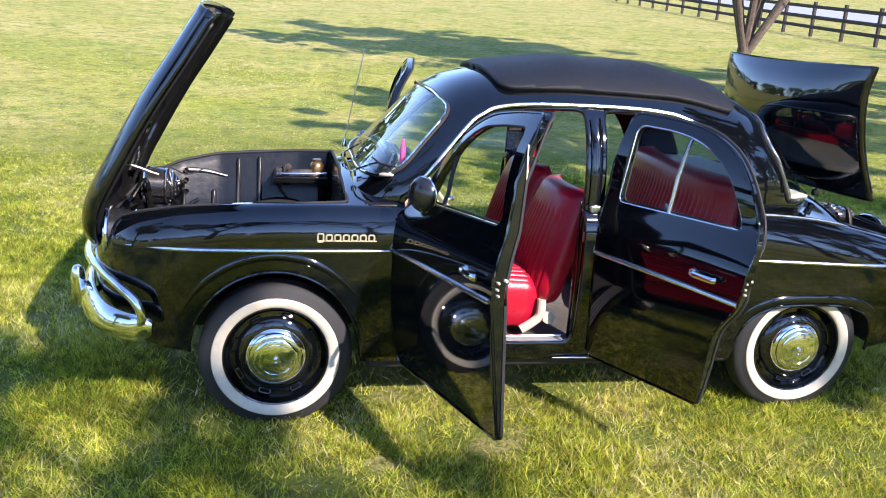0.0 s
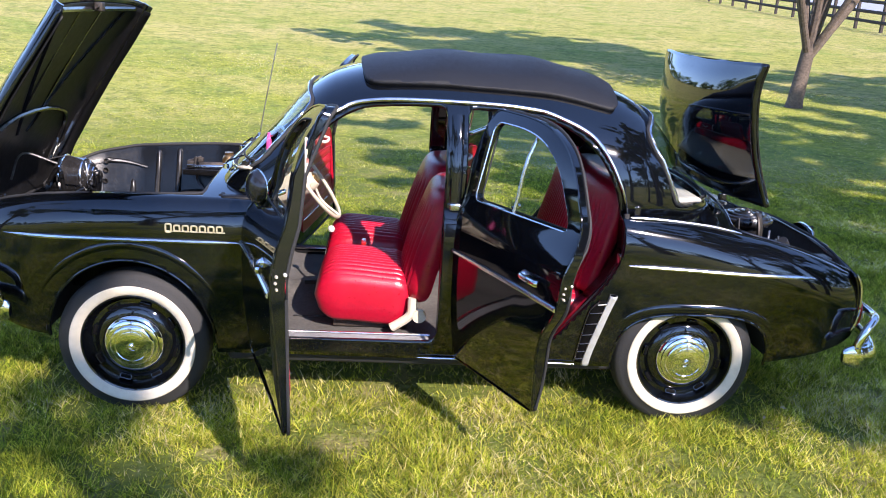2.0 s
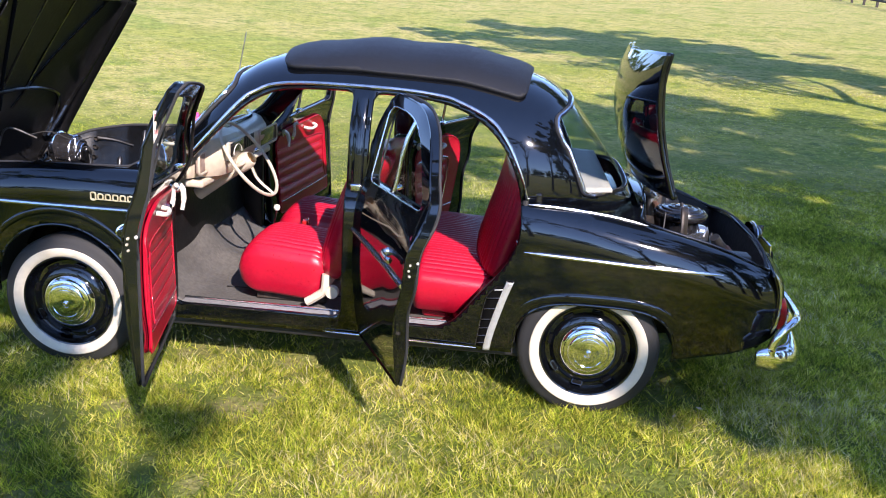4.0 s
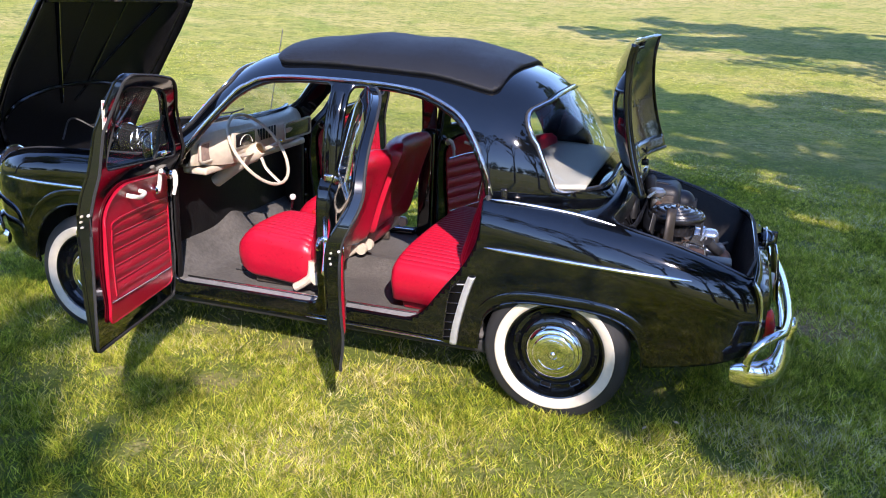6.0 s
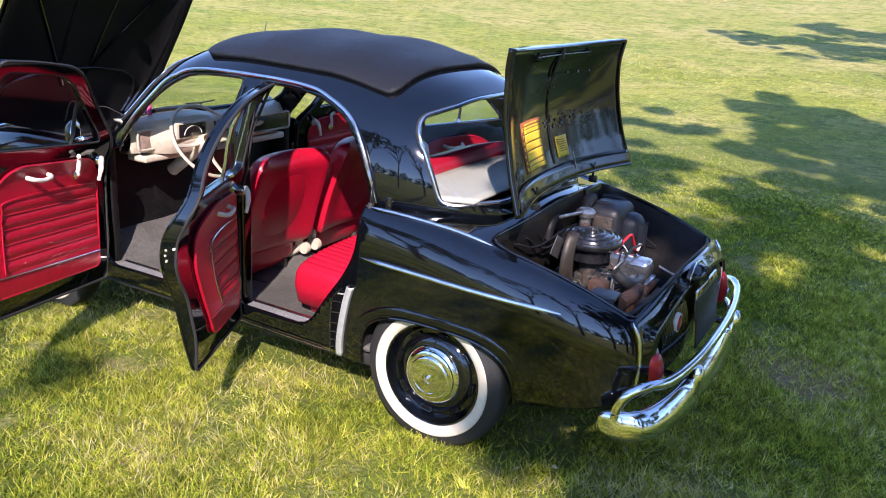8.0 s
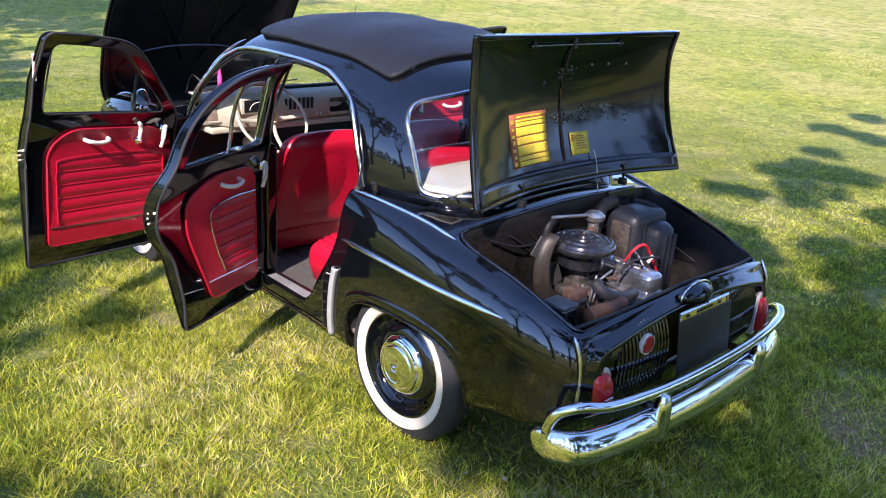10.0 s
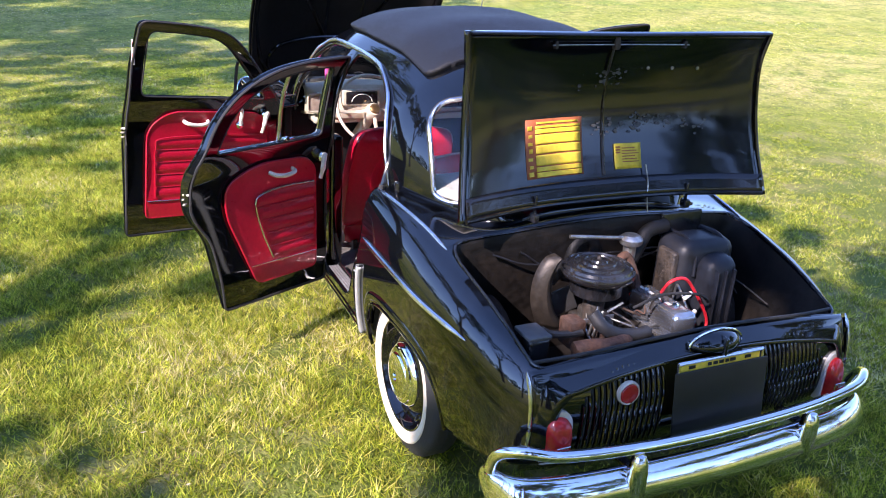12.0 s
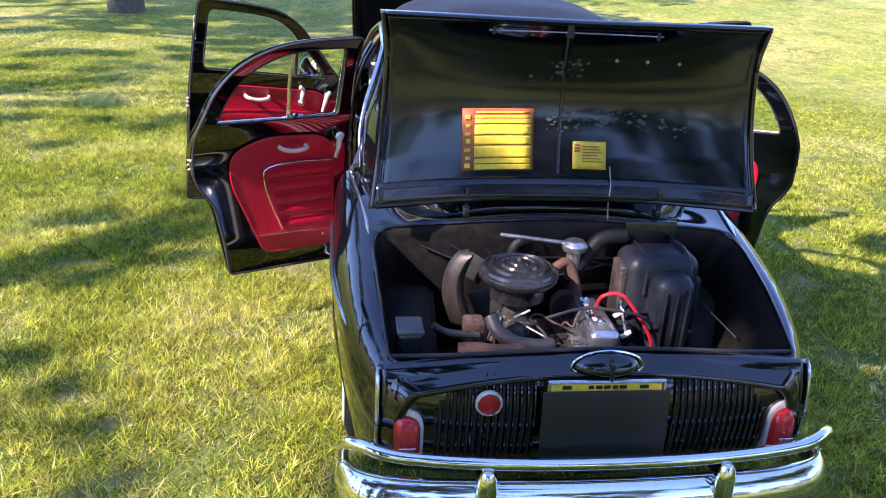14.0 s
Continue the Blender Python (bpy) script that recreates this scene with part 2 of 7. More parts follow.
def sod_material():
    m = bpy.data.materials.new("lawn")
    m.use_nodes = True
    n, l = m.node_tree.nodes, m.node_tree.links
    p = n["Principled BSDF"]
    p.inputs["Roughness"].default_value = 0.9
    p.inputs["Specular IOR Level"].default_value = 0.15
    at = n.new("ShaderNodeTexCoord")

    def tex(scale, detail=5, stretch=None):
        t = n.new("ShaderNodeTexNoise")
        t.inputs["Scale"].default_value, t.inputs["Detail"].default_value = scale, detail
        l.new(at.outputs["Object"], t.inputs["Vector"])
        return t

    def mixed(a, b, factor, lo, hi):
        mr = n.new("ShaderNodeMapRange")
        mr.inputs[1].default_value, mr.inputs[2].default_value = lo, hi
        l.new(factor.outputs[0], mr.inputs[0])
        mx = n.new("ShaderNodeMix")
        mx.data_type = "RGBA"
        l.new(mr.outputs[0], mx.inputs[0])
        for s, v in ((6, a), (7, b)):
            if isinstance(v, tuple):
                mx.inputs[s].default_value = (*v, 1)
            else:
                l.new(v, mx.inputs[s])
        return mx.outputs[2]

    green = mixed((0.18, 0.225, 0.022), (0.31, 0.33, 0.040), tex(1.1), 0.35, 0.65)
    dry = mixed(green, (0.46, 0.38, 0.145), tex(0.33, 7), 0.43, 0.64)
    place = n.new("ShaderNodeSeparateXYZ")
    l.new(at.outputs["Object"], place.inputs[0])
    far = n.new("ShaderNodeMapRange")
    far.inputs[1].default_value, far.inputs[2].default_value, far.inputs[4].default_value = 7.0, 34.0, 0.8
    l.new(place.outputs[1], far.inputs[0])
    straw = n.new("ShaderNodeMix")
    straw.data_type = "RGBA"
    straw.inputs[7].default_value = (0.44, 0.36, 0.15, 1)
    l.new(far.outputs[0], straw.inputs[0])
    l.new(dry, straw.inputs[6])
    patch = mixed(straw.outputs[2], (0.20, 0.255, 0.05), tex(0.8, 10), 0.52, 0.66)
    clump = mixed(patch, (0.12, 0.15, 0.035), tex(3.4, 12), 0.47, 0.70)
    thatch = mixed((0.11, 0.135, 0.026), (0.24, 0.21, 0.085), tex(2.6, 8), 0.48, 0.68)
    ring = n.new("ShaderNodeVectorMath")
    ring.operation = "DISTANCE"
    ring.inputs[1].default_value = (1.5, -1.0, 0.0)
    l.new(at.outputs["Object"], ring.inputs[0])
    out = n.new("ShaderNodeMapRange")
    out.inputs[1].default_value, out.inputs[2].default_value = 5.5, 10.0
    l.new(ring.outputs["Value"], out.inputs[0])
    fleck = mixed(clump, (0.40, 0.385, 0.09), tex(11, 8), 0.50, 0.68)
    field = mixed(fleck, (0.16, 0.20, 0.025), tex(7, 12), 0.50, 0.74)
    base = n.new("ShaderNodeMix")
    base.data_type = "RGBA"
    l.new(out.outputs[0], base.inputs[0])
    l.new(thatch, base.inputs[6])
    l.new(field, base.inputs[7])
    fine = mixed(base.outputs[2], (0.085, 0.11, 0.016), tex(26, 8), 0.48, 0.74)
    l.new(fine, p.inputs["Base Color"])
    b = n.new("ShaderNodeBump")
    b.inputs["Strength"].default_value = 0.7
    b.inputs["Distance"].default_value = 0.03
    l.new(tex(45, 4).outputs[0], b.inputs["Height"])
    l.new(b.outputs[0], p.inputs["Normal"])
    return m


LAWN = sod_material()


def make_ground():
    r = [0.0] + [0.4 * 1.075 ** i for i in range(100)]
    r = [q for q in r if q < 380]
    rows = []
    for q in r:
        rows.append([(1.5 + q * math.cos(a), -1 + q * math.sin(a), rise(1.5 + q * math.cos(a), -1 + q * math.sin(a))) for a in (math.tau * k / 96 for k in range(96))])
    bm = sheet_bm(grid(rows, close=True))
    bmesh.ops.remove_doubles(bm, verts=bm.verts, dist=1e-4)
    bmesh.ops.recalc_face_normals(bm, faces=bm.faces)
    ob = part("ground", bm, LAWN, None, sharp=180)
    if ob.data.polygons[0].normal.z < 0:
        ob.data.flip_normals()
    tagged(ob, "wide mown lawn of green and straw-dry grass", "lawn", kind="structure")


make_ground()


# ---- the car: body surface ----
# x runs back from the front axle, y to the car's right, z up from the turf
P = smooth(-0.745, 0.25, -0.715, 0.38, -0.665, 0.50, -0.60, 0.59, -0.50, 0.655, -0.35, 0.695, -0.1, 0.712, 0.3, 0.716, 0.7, 0.704, 1.25, 0.701, 1.7, 0.708, 2.0, 0.722, 2.4, 0.724, 2.65, 0.710, 2.8, 0.69, 2.93, 0.655, 3.02, 0.61, 3.07, 0.55)
BOTTOM = smooth(-0.745, 0.44, -0.6, 0.37, -0.38, 0.31, 0.3, 0.258, 1.9, 0.245, 2.6, 0.28, 2.85, 0.325, 3.0, 0.38, 3.07, 0.42)
TOP = smooth(-0.745, 0.66, -0.665, 0.745, -0.57, 0.805, -0.46, 0.84, -0.32, 0.866, -0.08, 0.886, 0.23, 0.893, 0.5, 0.892, 1.9, 0.890, 2.2, 0.872, 2.44, 0.832, 2.63, 0.792, 2.80, 0.742, 2.93, 0.694, 3.0, 0.664, 3.07, 0.62)
CROWN = smooth(-0.8, 0.02, 0.2, 0.03, 0.45, 0.05, 1.9, 0.03, 2.3, 0.045, 2.45, 0.075, 2.6, 0.075, 3.07, 0.05)
SHY = smooth(-0.8, 0.10, -0.5, 0.10, 0.0, 0.092, 0.4, 0.08, 0.6, 0.056, 1.8, 0.056, 2.0, 0.08, 2.4, 0.11, 3.07, 0.075)
SHZ = smooth(-0.8, 0.13, 0.0, 0.12, 0.6, 0.14, 1.9, 0.14, 2.5, 0.16, 3.07, 0.17)


def low_side(x, z):
    """The half width of the lower body at a height."""
    pm, zb, zt, ry, rz = P(x), BOTTOM(x), TOP(x), SHY(x), SHZ(x)
    zs = zt - rz
    if z >= zs:
        a = min(1.0, (z - zs) / rz)
        return pm - ry * (1 - math.sqrt(max(0, 1 - a * a)))
    if z < 0.66:
        tuck = 0.045 - 0.036 * min(1.0, max(0.0, (x - 2.72) / 0.26))
        return pm - tuck * ((0.66 - z) / (0.66 - zb)) ** 2
    return pm


def body_section(x):
    pm, zb, zt, ry, rz = P(x), BOTTOM(x), TOP(x), SHY(x), SHZ(x)
    zs = zt - rz
    half = []
    for i in range(22):
        z = zb + (zs - zb) * i / 22
        half.append((low_side(x, z), z))
    for i in range(11):
        a = math.pi / 2 * i / 10
        half.append((pm - ry * (1 - math.cos(a)), zs + rz * math.sin(a)))
    y1 = pm - ry
    for i in range(1, 13):
        y = y1 * (1 - i / 12)
        half.append((y, zt + CROWN(x) * (1 - (y / y1) ** 2)))
    return [(x, -y, z) for y, z in half] + [(x, y, z) for y, z in half[-2::-1]]


# greenhouse
W_G = smooth(0.30, 0.42, 0.36, 0.52, 0.47, 0.592, 0.8, 0.632, 1.3, 0.644, 1.9, 0.630, 2.02, 0.610, 2.12, 0.576, 2.2, 0.536, 2.28, 0.487, 2.36, 0.415, 2.42, 0.33)
Z_G = smooth(0.30, 0.93, 0.36, 0.995, 0.5, 1.15, 0.66, 1.315, 0.76, 1.367, 0.9, 1.402, 1.25, 1.438, 1.6, 1.43, 1.88, 1.380, 2.02, 1.337, 2.12, 1.272, 2.2, 1.188, 2.28, 1.09, 2.36, 0.985, 2.42, 0.90)
Z0 = 0.885
NG = 2.75


def green_side(x, z):
    u = min(1.0, max(0.0, (z - Z0) / (Z_G(x) - Z0)))
    return W_G(x) * (1 - u ** NG) ** (1 / NG)


def green_section(x):
    half = []
    for i in range(29):
        a = math.pi / 2 * i / 28
        c, s = math.cos(a), math.sin(a)
        half.append((W_G(x) * max(c, 0) ** (2 / NG), Z0 - 0.02 + (Z_G(x) - Z0 + 0.02) * max(s, 0) ** (2 / NG)))
    return [(x, -y, z) for y, z in half] + [(x, y, z) for y, z in half[-2::-1]]


def side_y(x, z):
    if z < 0.80:
        return low_side(x, z)
    if z > 1.0:
        return green_side(x, z)
    u = (z - 0.80) / 0.20
    a, b = low_side(x, 0.80), green_side(x, 1.0)
    da, db = -0.10, (green_side(x, 1.02) - b) / 0.02
    return a * (1 + 2 * u) * (1 - u) ** 2 + 0.2 * da * u * (1 - u) ** 2 + b * u * u * (3 - 2 * u) + 0.2 * db * u * u * (u - 1)


FRONT_OPENING = rounded([(0.475, 0.33), (0.455, 0.6), (0.475, 0.88), (0.535, 0.95), (0.755, 1.195), (0.87, 1.262), (1.05, 1.278), (1.215, 1.28), (1.215, 0.33)],
                        [0.06, 0.2, 0.06, 0.06, 0.08, 0.08, 0.08, 0.03, 0.05])
REAR_OPENING = rounded([(1.30, 0.33), (1.30, 1.278), (1.5, 1.272), (1.64, 1.25), (1.765, 1.19), (1.845, 1.11), (1.905, 1.0), (1.94, 0.88), (1.94, 0.74), (1.885, 0.62), (1.80, 0.51), (1.70, 0.37), (1.64, 0.33)],
                       [0.04, 0.03, 0.08, 0.08, 0.08, 0.08, 0.08, 0.08, 0.08, 0.08, 0.08, 0.06, 0.05])
ARCH_F = [(0.33 * math.cos(a), 0.29 + 0.355 * math.sin(a)) for a in (math.pi * k / 40 for k in range(41))] + [(-0.33, -0.1), (0.33, -0.1)]
REAR_ARCH, FRONT_ARCH = (2.285, 0.24, 0.335, 0.262, 3.2), (0.0, 0.29, 0.33, 0.355, 2.0)


def arch_point(arch, t, grow=0.0):
    """A point of a wheel arch, which is flatter the higher its power."""
    cx, cz, a, b, n = arch
    c, s = math.cos(t), math.sin(t)
    return cx + math.copysign(abs(c) ** (2 / n), c) * (a + grow), cz + math.copysign(abs(s) ** (2 / n), s) * (b + grow)


ARCH_R = [arch_point(REAR_ARCH, math.pi * k / 60) for k in range(61)] + [(1.95, -0.1), (2.62, -0.1)]
HOOD_HOLE = rounded([(0.27, 0), (0.27, 0.595), (0.1, 0.612), (-0.3, 0.585), (-0.48, 0.535), (-0.62, 0.46), (-0.70, 0.36), (-0.9, 0.30), (-0.9, -0.30), (-0.70, -0.36), (-0.62, -0.46), (-0.48, -0.535), (-0.3, -0.585), (0.1, -0.612), (0.27, -0.595)], 0.03)
BAY_HOLE = rounded([(2.49, 0), (2.475, 0.35), (2.43, 0.58), (2.52, 0.605), (2.8, 0.59), (2.985, 0.575), (3.00, 0.3), (3.00, -0.3), (2.985, -0.575), (2.8, -0.59), (2.52, -0.605), (2.43, -0.58), (2.475, -0.35)],
                   [0.1, 0.1, 0.05, 0.05, 0.1, 0.04, 0.1, 0.1, 0.04, 0.1, 0.05, 0.05, 0.1])
CABIN_HOLE = rounded([(0.44, 0.56), (0.60, 0.60), (2.0, 0.60), (2.24, 0.52), (2.32, 0.3), (2.32, -0.3), (2.24, -0.52), (2.0, -0.60), (0.60, -0.60), (0.44, -0.56), (0.40, -0.3), (0.40, 0.3)], 0.05)

car = thing("car", "black vintage saloon, doors and lids open, parked on the lawn", "car")


def make_body():
    xs = np.concatenate([np.linspace(-0.742, -0.55, 26), np.linspace(-0.54, 0.5, 84), np.linspace(0.52, 1.9, 60), np.linspace(1.91, 2.62, 60), np.linspace(2.64, 3.065, 34)])
    shell = grid([body_section(x) for x in xs])
    fa, fr, fo, ro = outside(ARCH_F), outside(ARCH_R), outside(FRONT_OPENING), outside(REAR_OPENING)
    shell = cut(shell, lambda x, y, z: fa(x, z))
    shell = cut(shell, lambda x, y, z: fr(x, z))
    shell = cut(shell, lambda x, y, z: fo(x, z))
    shell = cut(shell, lambda x, y, z: ro(x, z))
    for hole in (HOOD_HOLE, BAY_HOLE, CABIN_HOLE):
        h = outside(hole)
        shell = cut(shell, lambda x, y, z: np.where(z > 0.6, h(x, y), 1.0))
    bm = sheet_bm(shell)
    bmesh.ops.reverse_faces(bm, faces=bm.faces)
    part("body_shell", bm, PAINT, car, "glossy black body with bright side strips", thick=0.012, offset=-1)
    top = grid([green_section(x) for x in np.concatenate([np.linspace(0.302, 0.8, 56), np.linspace(0.82, 1.7, 40), np.linspace(1.72, 2.418, 70)])])
    wind = outside(WINDSCREEN)
    back = outside(BACKLIGHT)
    glass = cut(top, lambda x, y, z: np.where(x < 0.82, -wind(y, z), -1.0))
    rear = cut(top, lambda x, y, z: np.where(x > 1.9, -back(y, z), -1.0))
    top = cut(top, lambda x, y, z: np.where(x < 0.82, wind(y, z), 1.0))
    top = cut(top, lambda x, y, z: np.where(x > 1.9, back(y, z), 1.0))
    top = cut(top, lambda x, y, z: fo(x, z))
    top = cut(top, lambda x, y, z: ro(x, z))
    bm = sheet_bm(top)
    bmesh.ops.reverse_faces(bm, faces=bm.faces)
    part("roof", bm, PAINT, car, "glossy black roof and pillars", thick=0.014, offset=-1)
    a = part("windscreen", sheet_bm(glass), GLASS, car, "curved clear windscreen")
    b = part("rear_window", sheet_bm(rear), REAR_GLASS_MAT, car, "wrap-round clear rear window")
    a.visible_shadow = b.visible_shadow = False


WINDSCREEN = rounded([(-0.555, 0.985), (-0.475, 1.255), (-0.25, 1.302), (0.25, 1.302), (0.475, 1.255), (0.555, 0.985), (0.3, 0.968), (-0.3, 0.968)], [0.07, 0.09, 0.1, 0.1, 0.09, 0.07, 0.1, 0.1])
BACKLIGHT = rounded([(-0.548, 0.915), (-0.532, 1.15), (-0.475, 1.225), (-0.22, 1.272), (0.22, 1.272), (0.475, 1.225), (0.532, 1.15), (0.548, 0.915), (0.3, 0.938), (0, 0.952), (-0.3, 0.938)], [0.04, 0.09, 0.09, 0.1, 0.1, 0.09, 0.09, 0.04, 0.1, 0.1, 0.1])
make_body()


# ---- wheels ----
def make_wheel():
    w = new("wheel")
    w.parent = car
    R = 0.299
    tyre = [(0.19, 0.055), (0.20, -0.02), (0.215, -0.058), (0.235, -0.068), (0.247, -0.068), (0.252, -0.064), (0.270, -0.058), (0.288, -0.050), (R - 0.003, -0.040), (R, -0.03), (R, -0.006), (R - 0.004, -0.004), (R, -0.002), (R, 0.03), (0.288, 0.050), (0.25, 0.066), (0.215, 0.06), (0.19, 0.05)]
    part("tyre", lathe(tyre, 72), RUBBER, w, "black rubber tyre")
    white = [(0.203, -0.052), (0.207, -0.061), (0.215, -0.066), (0.232, -0.0715), (0.243, -0.0712), (0.247, -0.068), (0.2465, -0.062)]
    part("whitewall", lathe(white, 72), WHITEWALL, w, "cream whitewall band")
    rim = [(0.206, -0.05), (0.207, -0.058), (0.203, -0.062), (0.198, -0.060), (0.194, -0.05), (0.190, -0.030), (0.178, -0.018), (0.160, -0.020), (0.150, -0.030), (0.135, -0.040), (0.115, -0.044), (0.0, -0.044)]
    part("rim", lathe(rim, 64), PAINT, w, "glossy black steel rim")
    for k in range(8):
        a = math.tau * (k + 0.35) / 8
        # solid flush block; the opening's shade is its black colour
        slot = box(-0.021, 0.021, -0.006, 0.002, -0.0075, 0.0075, 0.006)
        bmesh.ops.transform(slot, matrix=Matrix.Rotation(a, 4, "Y") @ Matrix.Translation((0, -0.0245, 0.164)) @ Matrix.Rotation(radians(28), 4, "X"), verts=slot.verts)
        part("slot", slot, GAP_SHADE, w)
        lip = tube(rounded([(-0.022, -0.004, -0.009), (0.022, -0.004, -0.009), (0.022, -0.004, 0.009), (-0.022, -0.004, 0.009)], 0.007, 3), 0.0028, 6, True, up=(0, 1, 0))
        bmesh.ops.transform(lip, matrix=Matrix.Rotation(a, 4, "Y") @ Matrix.Translation((0, -0.0245, 0.164)) @ Matrix.Rotation(radians(28), 4, "X"), verts=lip.verts)
        part("slot_lip", lip, PAINT, w)
    cap = [(0.118, -0.042), (0.120, -0.049), (0.115, -0.058), (0.104, -0.064), (0.102, -0.069), (0.095, -0.073), (0.086, -0.0745), (0.083, -0.079), (0.077, -0.0815), (0.064, -0.0838), (0.062, -0.0825), (0.058, -0.0838), (0.035, -0.0862), (0.020, -0.087), (0.017, -0.082), (0.012, -0.082), (0.010, -0.090), (0.006, -0.093), (0.0, -0.091)]
    part("hubcap", lathe(cap, 64), CHROME, w, "polished chrome hubcap with a stepped rim")
    return w


wheel = make_wheel()
wheel.matrix_basis = pose(0, -0.622, 0.285)
for x, y, s in ((2.27, -0.615, 1), (0, 0.622, -1), (2.27, 0.615, -1)):
    copy_thing(wheel, pose(x, y, 0.285, 0, 37 * x, 0 if s > 0 else 180))


# ---- doors ----
FRONT_DOOR = rounded([(0.462, 0.275), (0.447, 0.6), (0.462, 0.875), (0.515, 0.94), (0.745, 1.20), (0.865, 1.27), (1.05, 1.288), (1.235, 1.29), (1.25, 0.9), (1.25, 0.27)],
                     [0.03, 0.2, 0.06, 0.06, 0.08, 0.08, 0.08, 0.03, 0.2, 0.02])
FRONT_GLASS = rounded([(0.575, 0.935), (0.63, 1.01), (0.79, 1.182), (0.88, 1.232), (1.05, 1.245), (1.185, 1.247), (1.195, 0.945)], [0.03, 0.05, 0.05, 0.06, 0.06, 0.035, 0.035])
REAR_DOOR = rounded([(1.262, 0.27), (1.262, 0.9), (1.275, 1.287), (1.5, 1.28), (1.645, 1.258), (1.775, 1.197), (1.86, 1.11), (1.92, 1.0), (1.957, 0.88), (1.962, 0.80), (1.945, 0.69), (1.865, 0.585), (1.835, 0.43), (1.81, 0.27)],
                    [0.02, 0.2, 0.03, 0.08, 0.08, 0.08, 0.08, 0.08, 0.06, 0.06, 0.06, 0.05, 0.08, 0.02])
REAR_GLASS = rounded([(1.325, 0.945), (1.325, 1.245), (1.5, 1.24), (1.62, 1.218), (1.735, 1.16), (1.81, 1.08), (1.862, 0.98), (1.872, 0.945)], [0.03, 0.035, 0.06, 0.06, 0.06, 0.06, 0.05, 0.03])


def door_sheet(x0, x1, z0, z1, inset, side, n=56):
    rows = []
    for i in range(n + 1):
        x = x0 + (x1 - x0) * i / n
        rows.append([(x, side * (side_y(min(max(x, 0.44), 1.96), z) - inset), z) for z in (z0 + (z1 - z0) * j / 70 for j in range(71))])
    return grid(rows)


DOOR_THICK = smooth(0.25, 0.008, 0.31, 0.018, 0.37, 0.036, 0.45, 0.046, 0.86, 0.046, 0.92, 0.042, 1.0, 0.034, 1.3, 0.030)


def make_door(name, outline, hole, hinge, angle, lift, side, x0, x1, label):
    """A door hung at its front edge and swung open by an angle."""
    d = new(name)
    d.parent = car
    d["label"] = label
    h = Vector((hinge[0], side * hinge[1], 0.6))
    m = Matrix.Translation(h + Vector((0, 0.022 if side > 0 else 0, 0))) @ Matrix.Rotation(side * radians(angle), 4, "Z") @ Matrix.Rotation(-radians(lift), 4, "Y") @ Matrix.Translation(-h)
    fo, fh = outside(outline), outside(hole)

    def panel(inset, keep):
        s = cut(door_sheet(x0, x1, 0.25, 1.30, inset, side), lambda x, y, z: keep(x, z))
        bm = sheet_bm(s)
        if side < 0:
            bmesh.ops.reverse_faces(bm, faces=bm.faces)
        return bm

    v, f = cut(door_sheet(x0, x1, 0.25, 1.30, 0, side), lambda x, y, z: np.minimum(-fo(x, z), fh(x, z)))
    inner = v.copy()
    inner[:, 1] -= side * np.array([DOOR_THICK(z) for z in v[:, 2]])
    k = len(v)
    loose = {}
    for face in f:
        for a, b in zip(face, face[1:] + face[:1]):
            if loose.pop((b, a), None) is None:
                loose[a, b] = True
    faces = list(f) + [tuple(i + k for i in face[::-1]) for face in f] + [(b, a, a + k, b + k) for a, b in loose]
    bm = sheet_bm((np.vstack([v, inner]), faces))
    bmesh.ops.recalc_face_normals(bm, faces=bm.faces)
    part("door_skin", bm, PAINT, d, "glossy black door skin", m, sharp=40, bevel=0.003)
    g = part("window_pane", panel(0.022, lambda x, z: -fh(x, z) + 0.004), DOOR_GLASS, d, "clear window glass", m)
    g.visible_shadow = False
    return d, m, panel


DOORS = {}
for side, word in ((-1, "left"), (1, "right")):
    DOORS["f", side] = make_door("front_door", FRONT_DOOR, FRONT_GLASS, (0.452, 0.69), 75 if side < 0 else 78, 4.5, side, 0.43, 1.26, "open black front door with pleated red trim")
    DOORS["r", side] = make_door("rear_door", REAR_DOOR, REAR_GLASS, (1.266, 0.69), 62.5 if side < 0 else 61, 1.0 if side < 0 else 3.0, side, 1.25, 1.97, "open black rear door with pleated red trim")


# ---- bonnet and engine lid ----
MATT_BLACK = material("matt_black_paint", (0.006, 0.006, 0.0065), 0.45, grain=0.3, stain=0.6, stain_size=5, second=(0.012, 0.011, 0.011), bump=0.1, bump_size=60, spec=0.25)


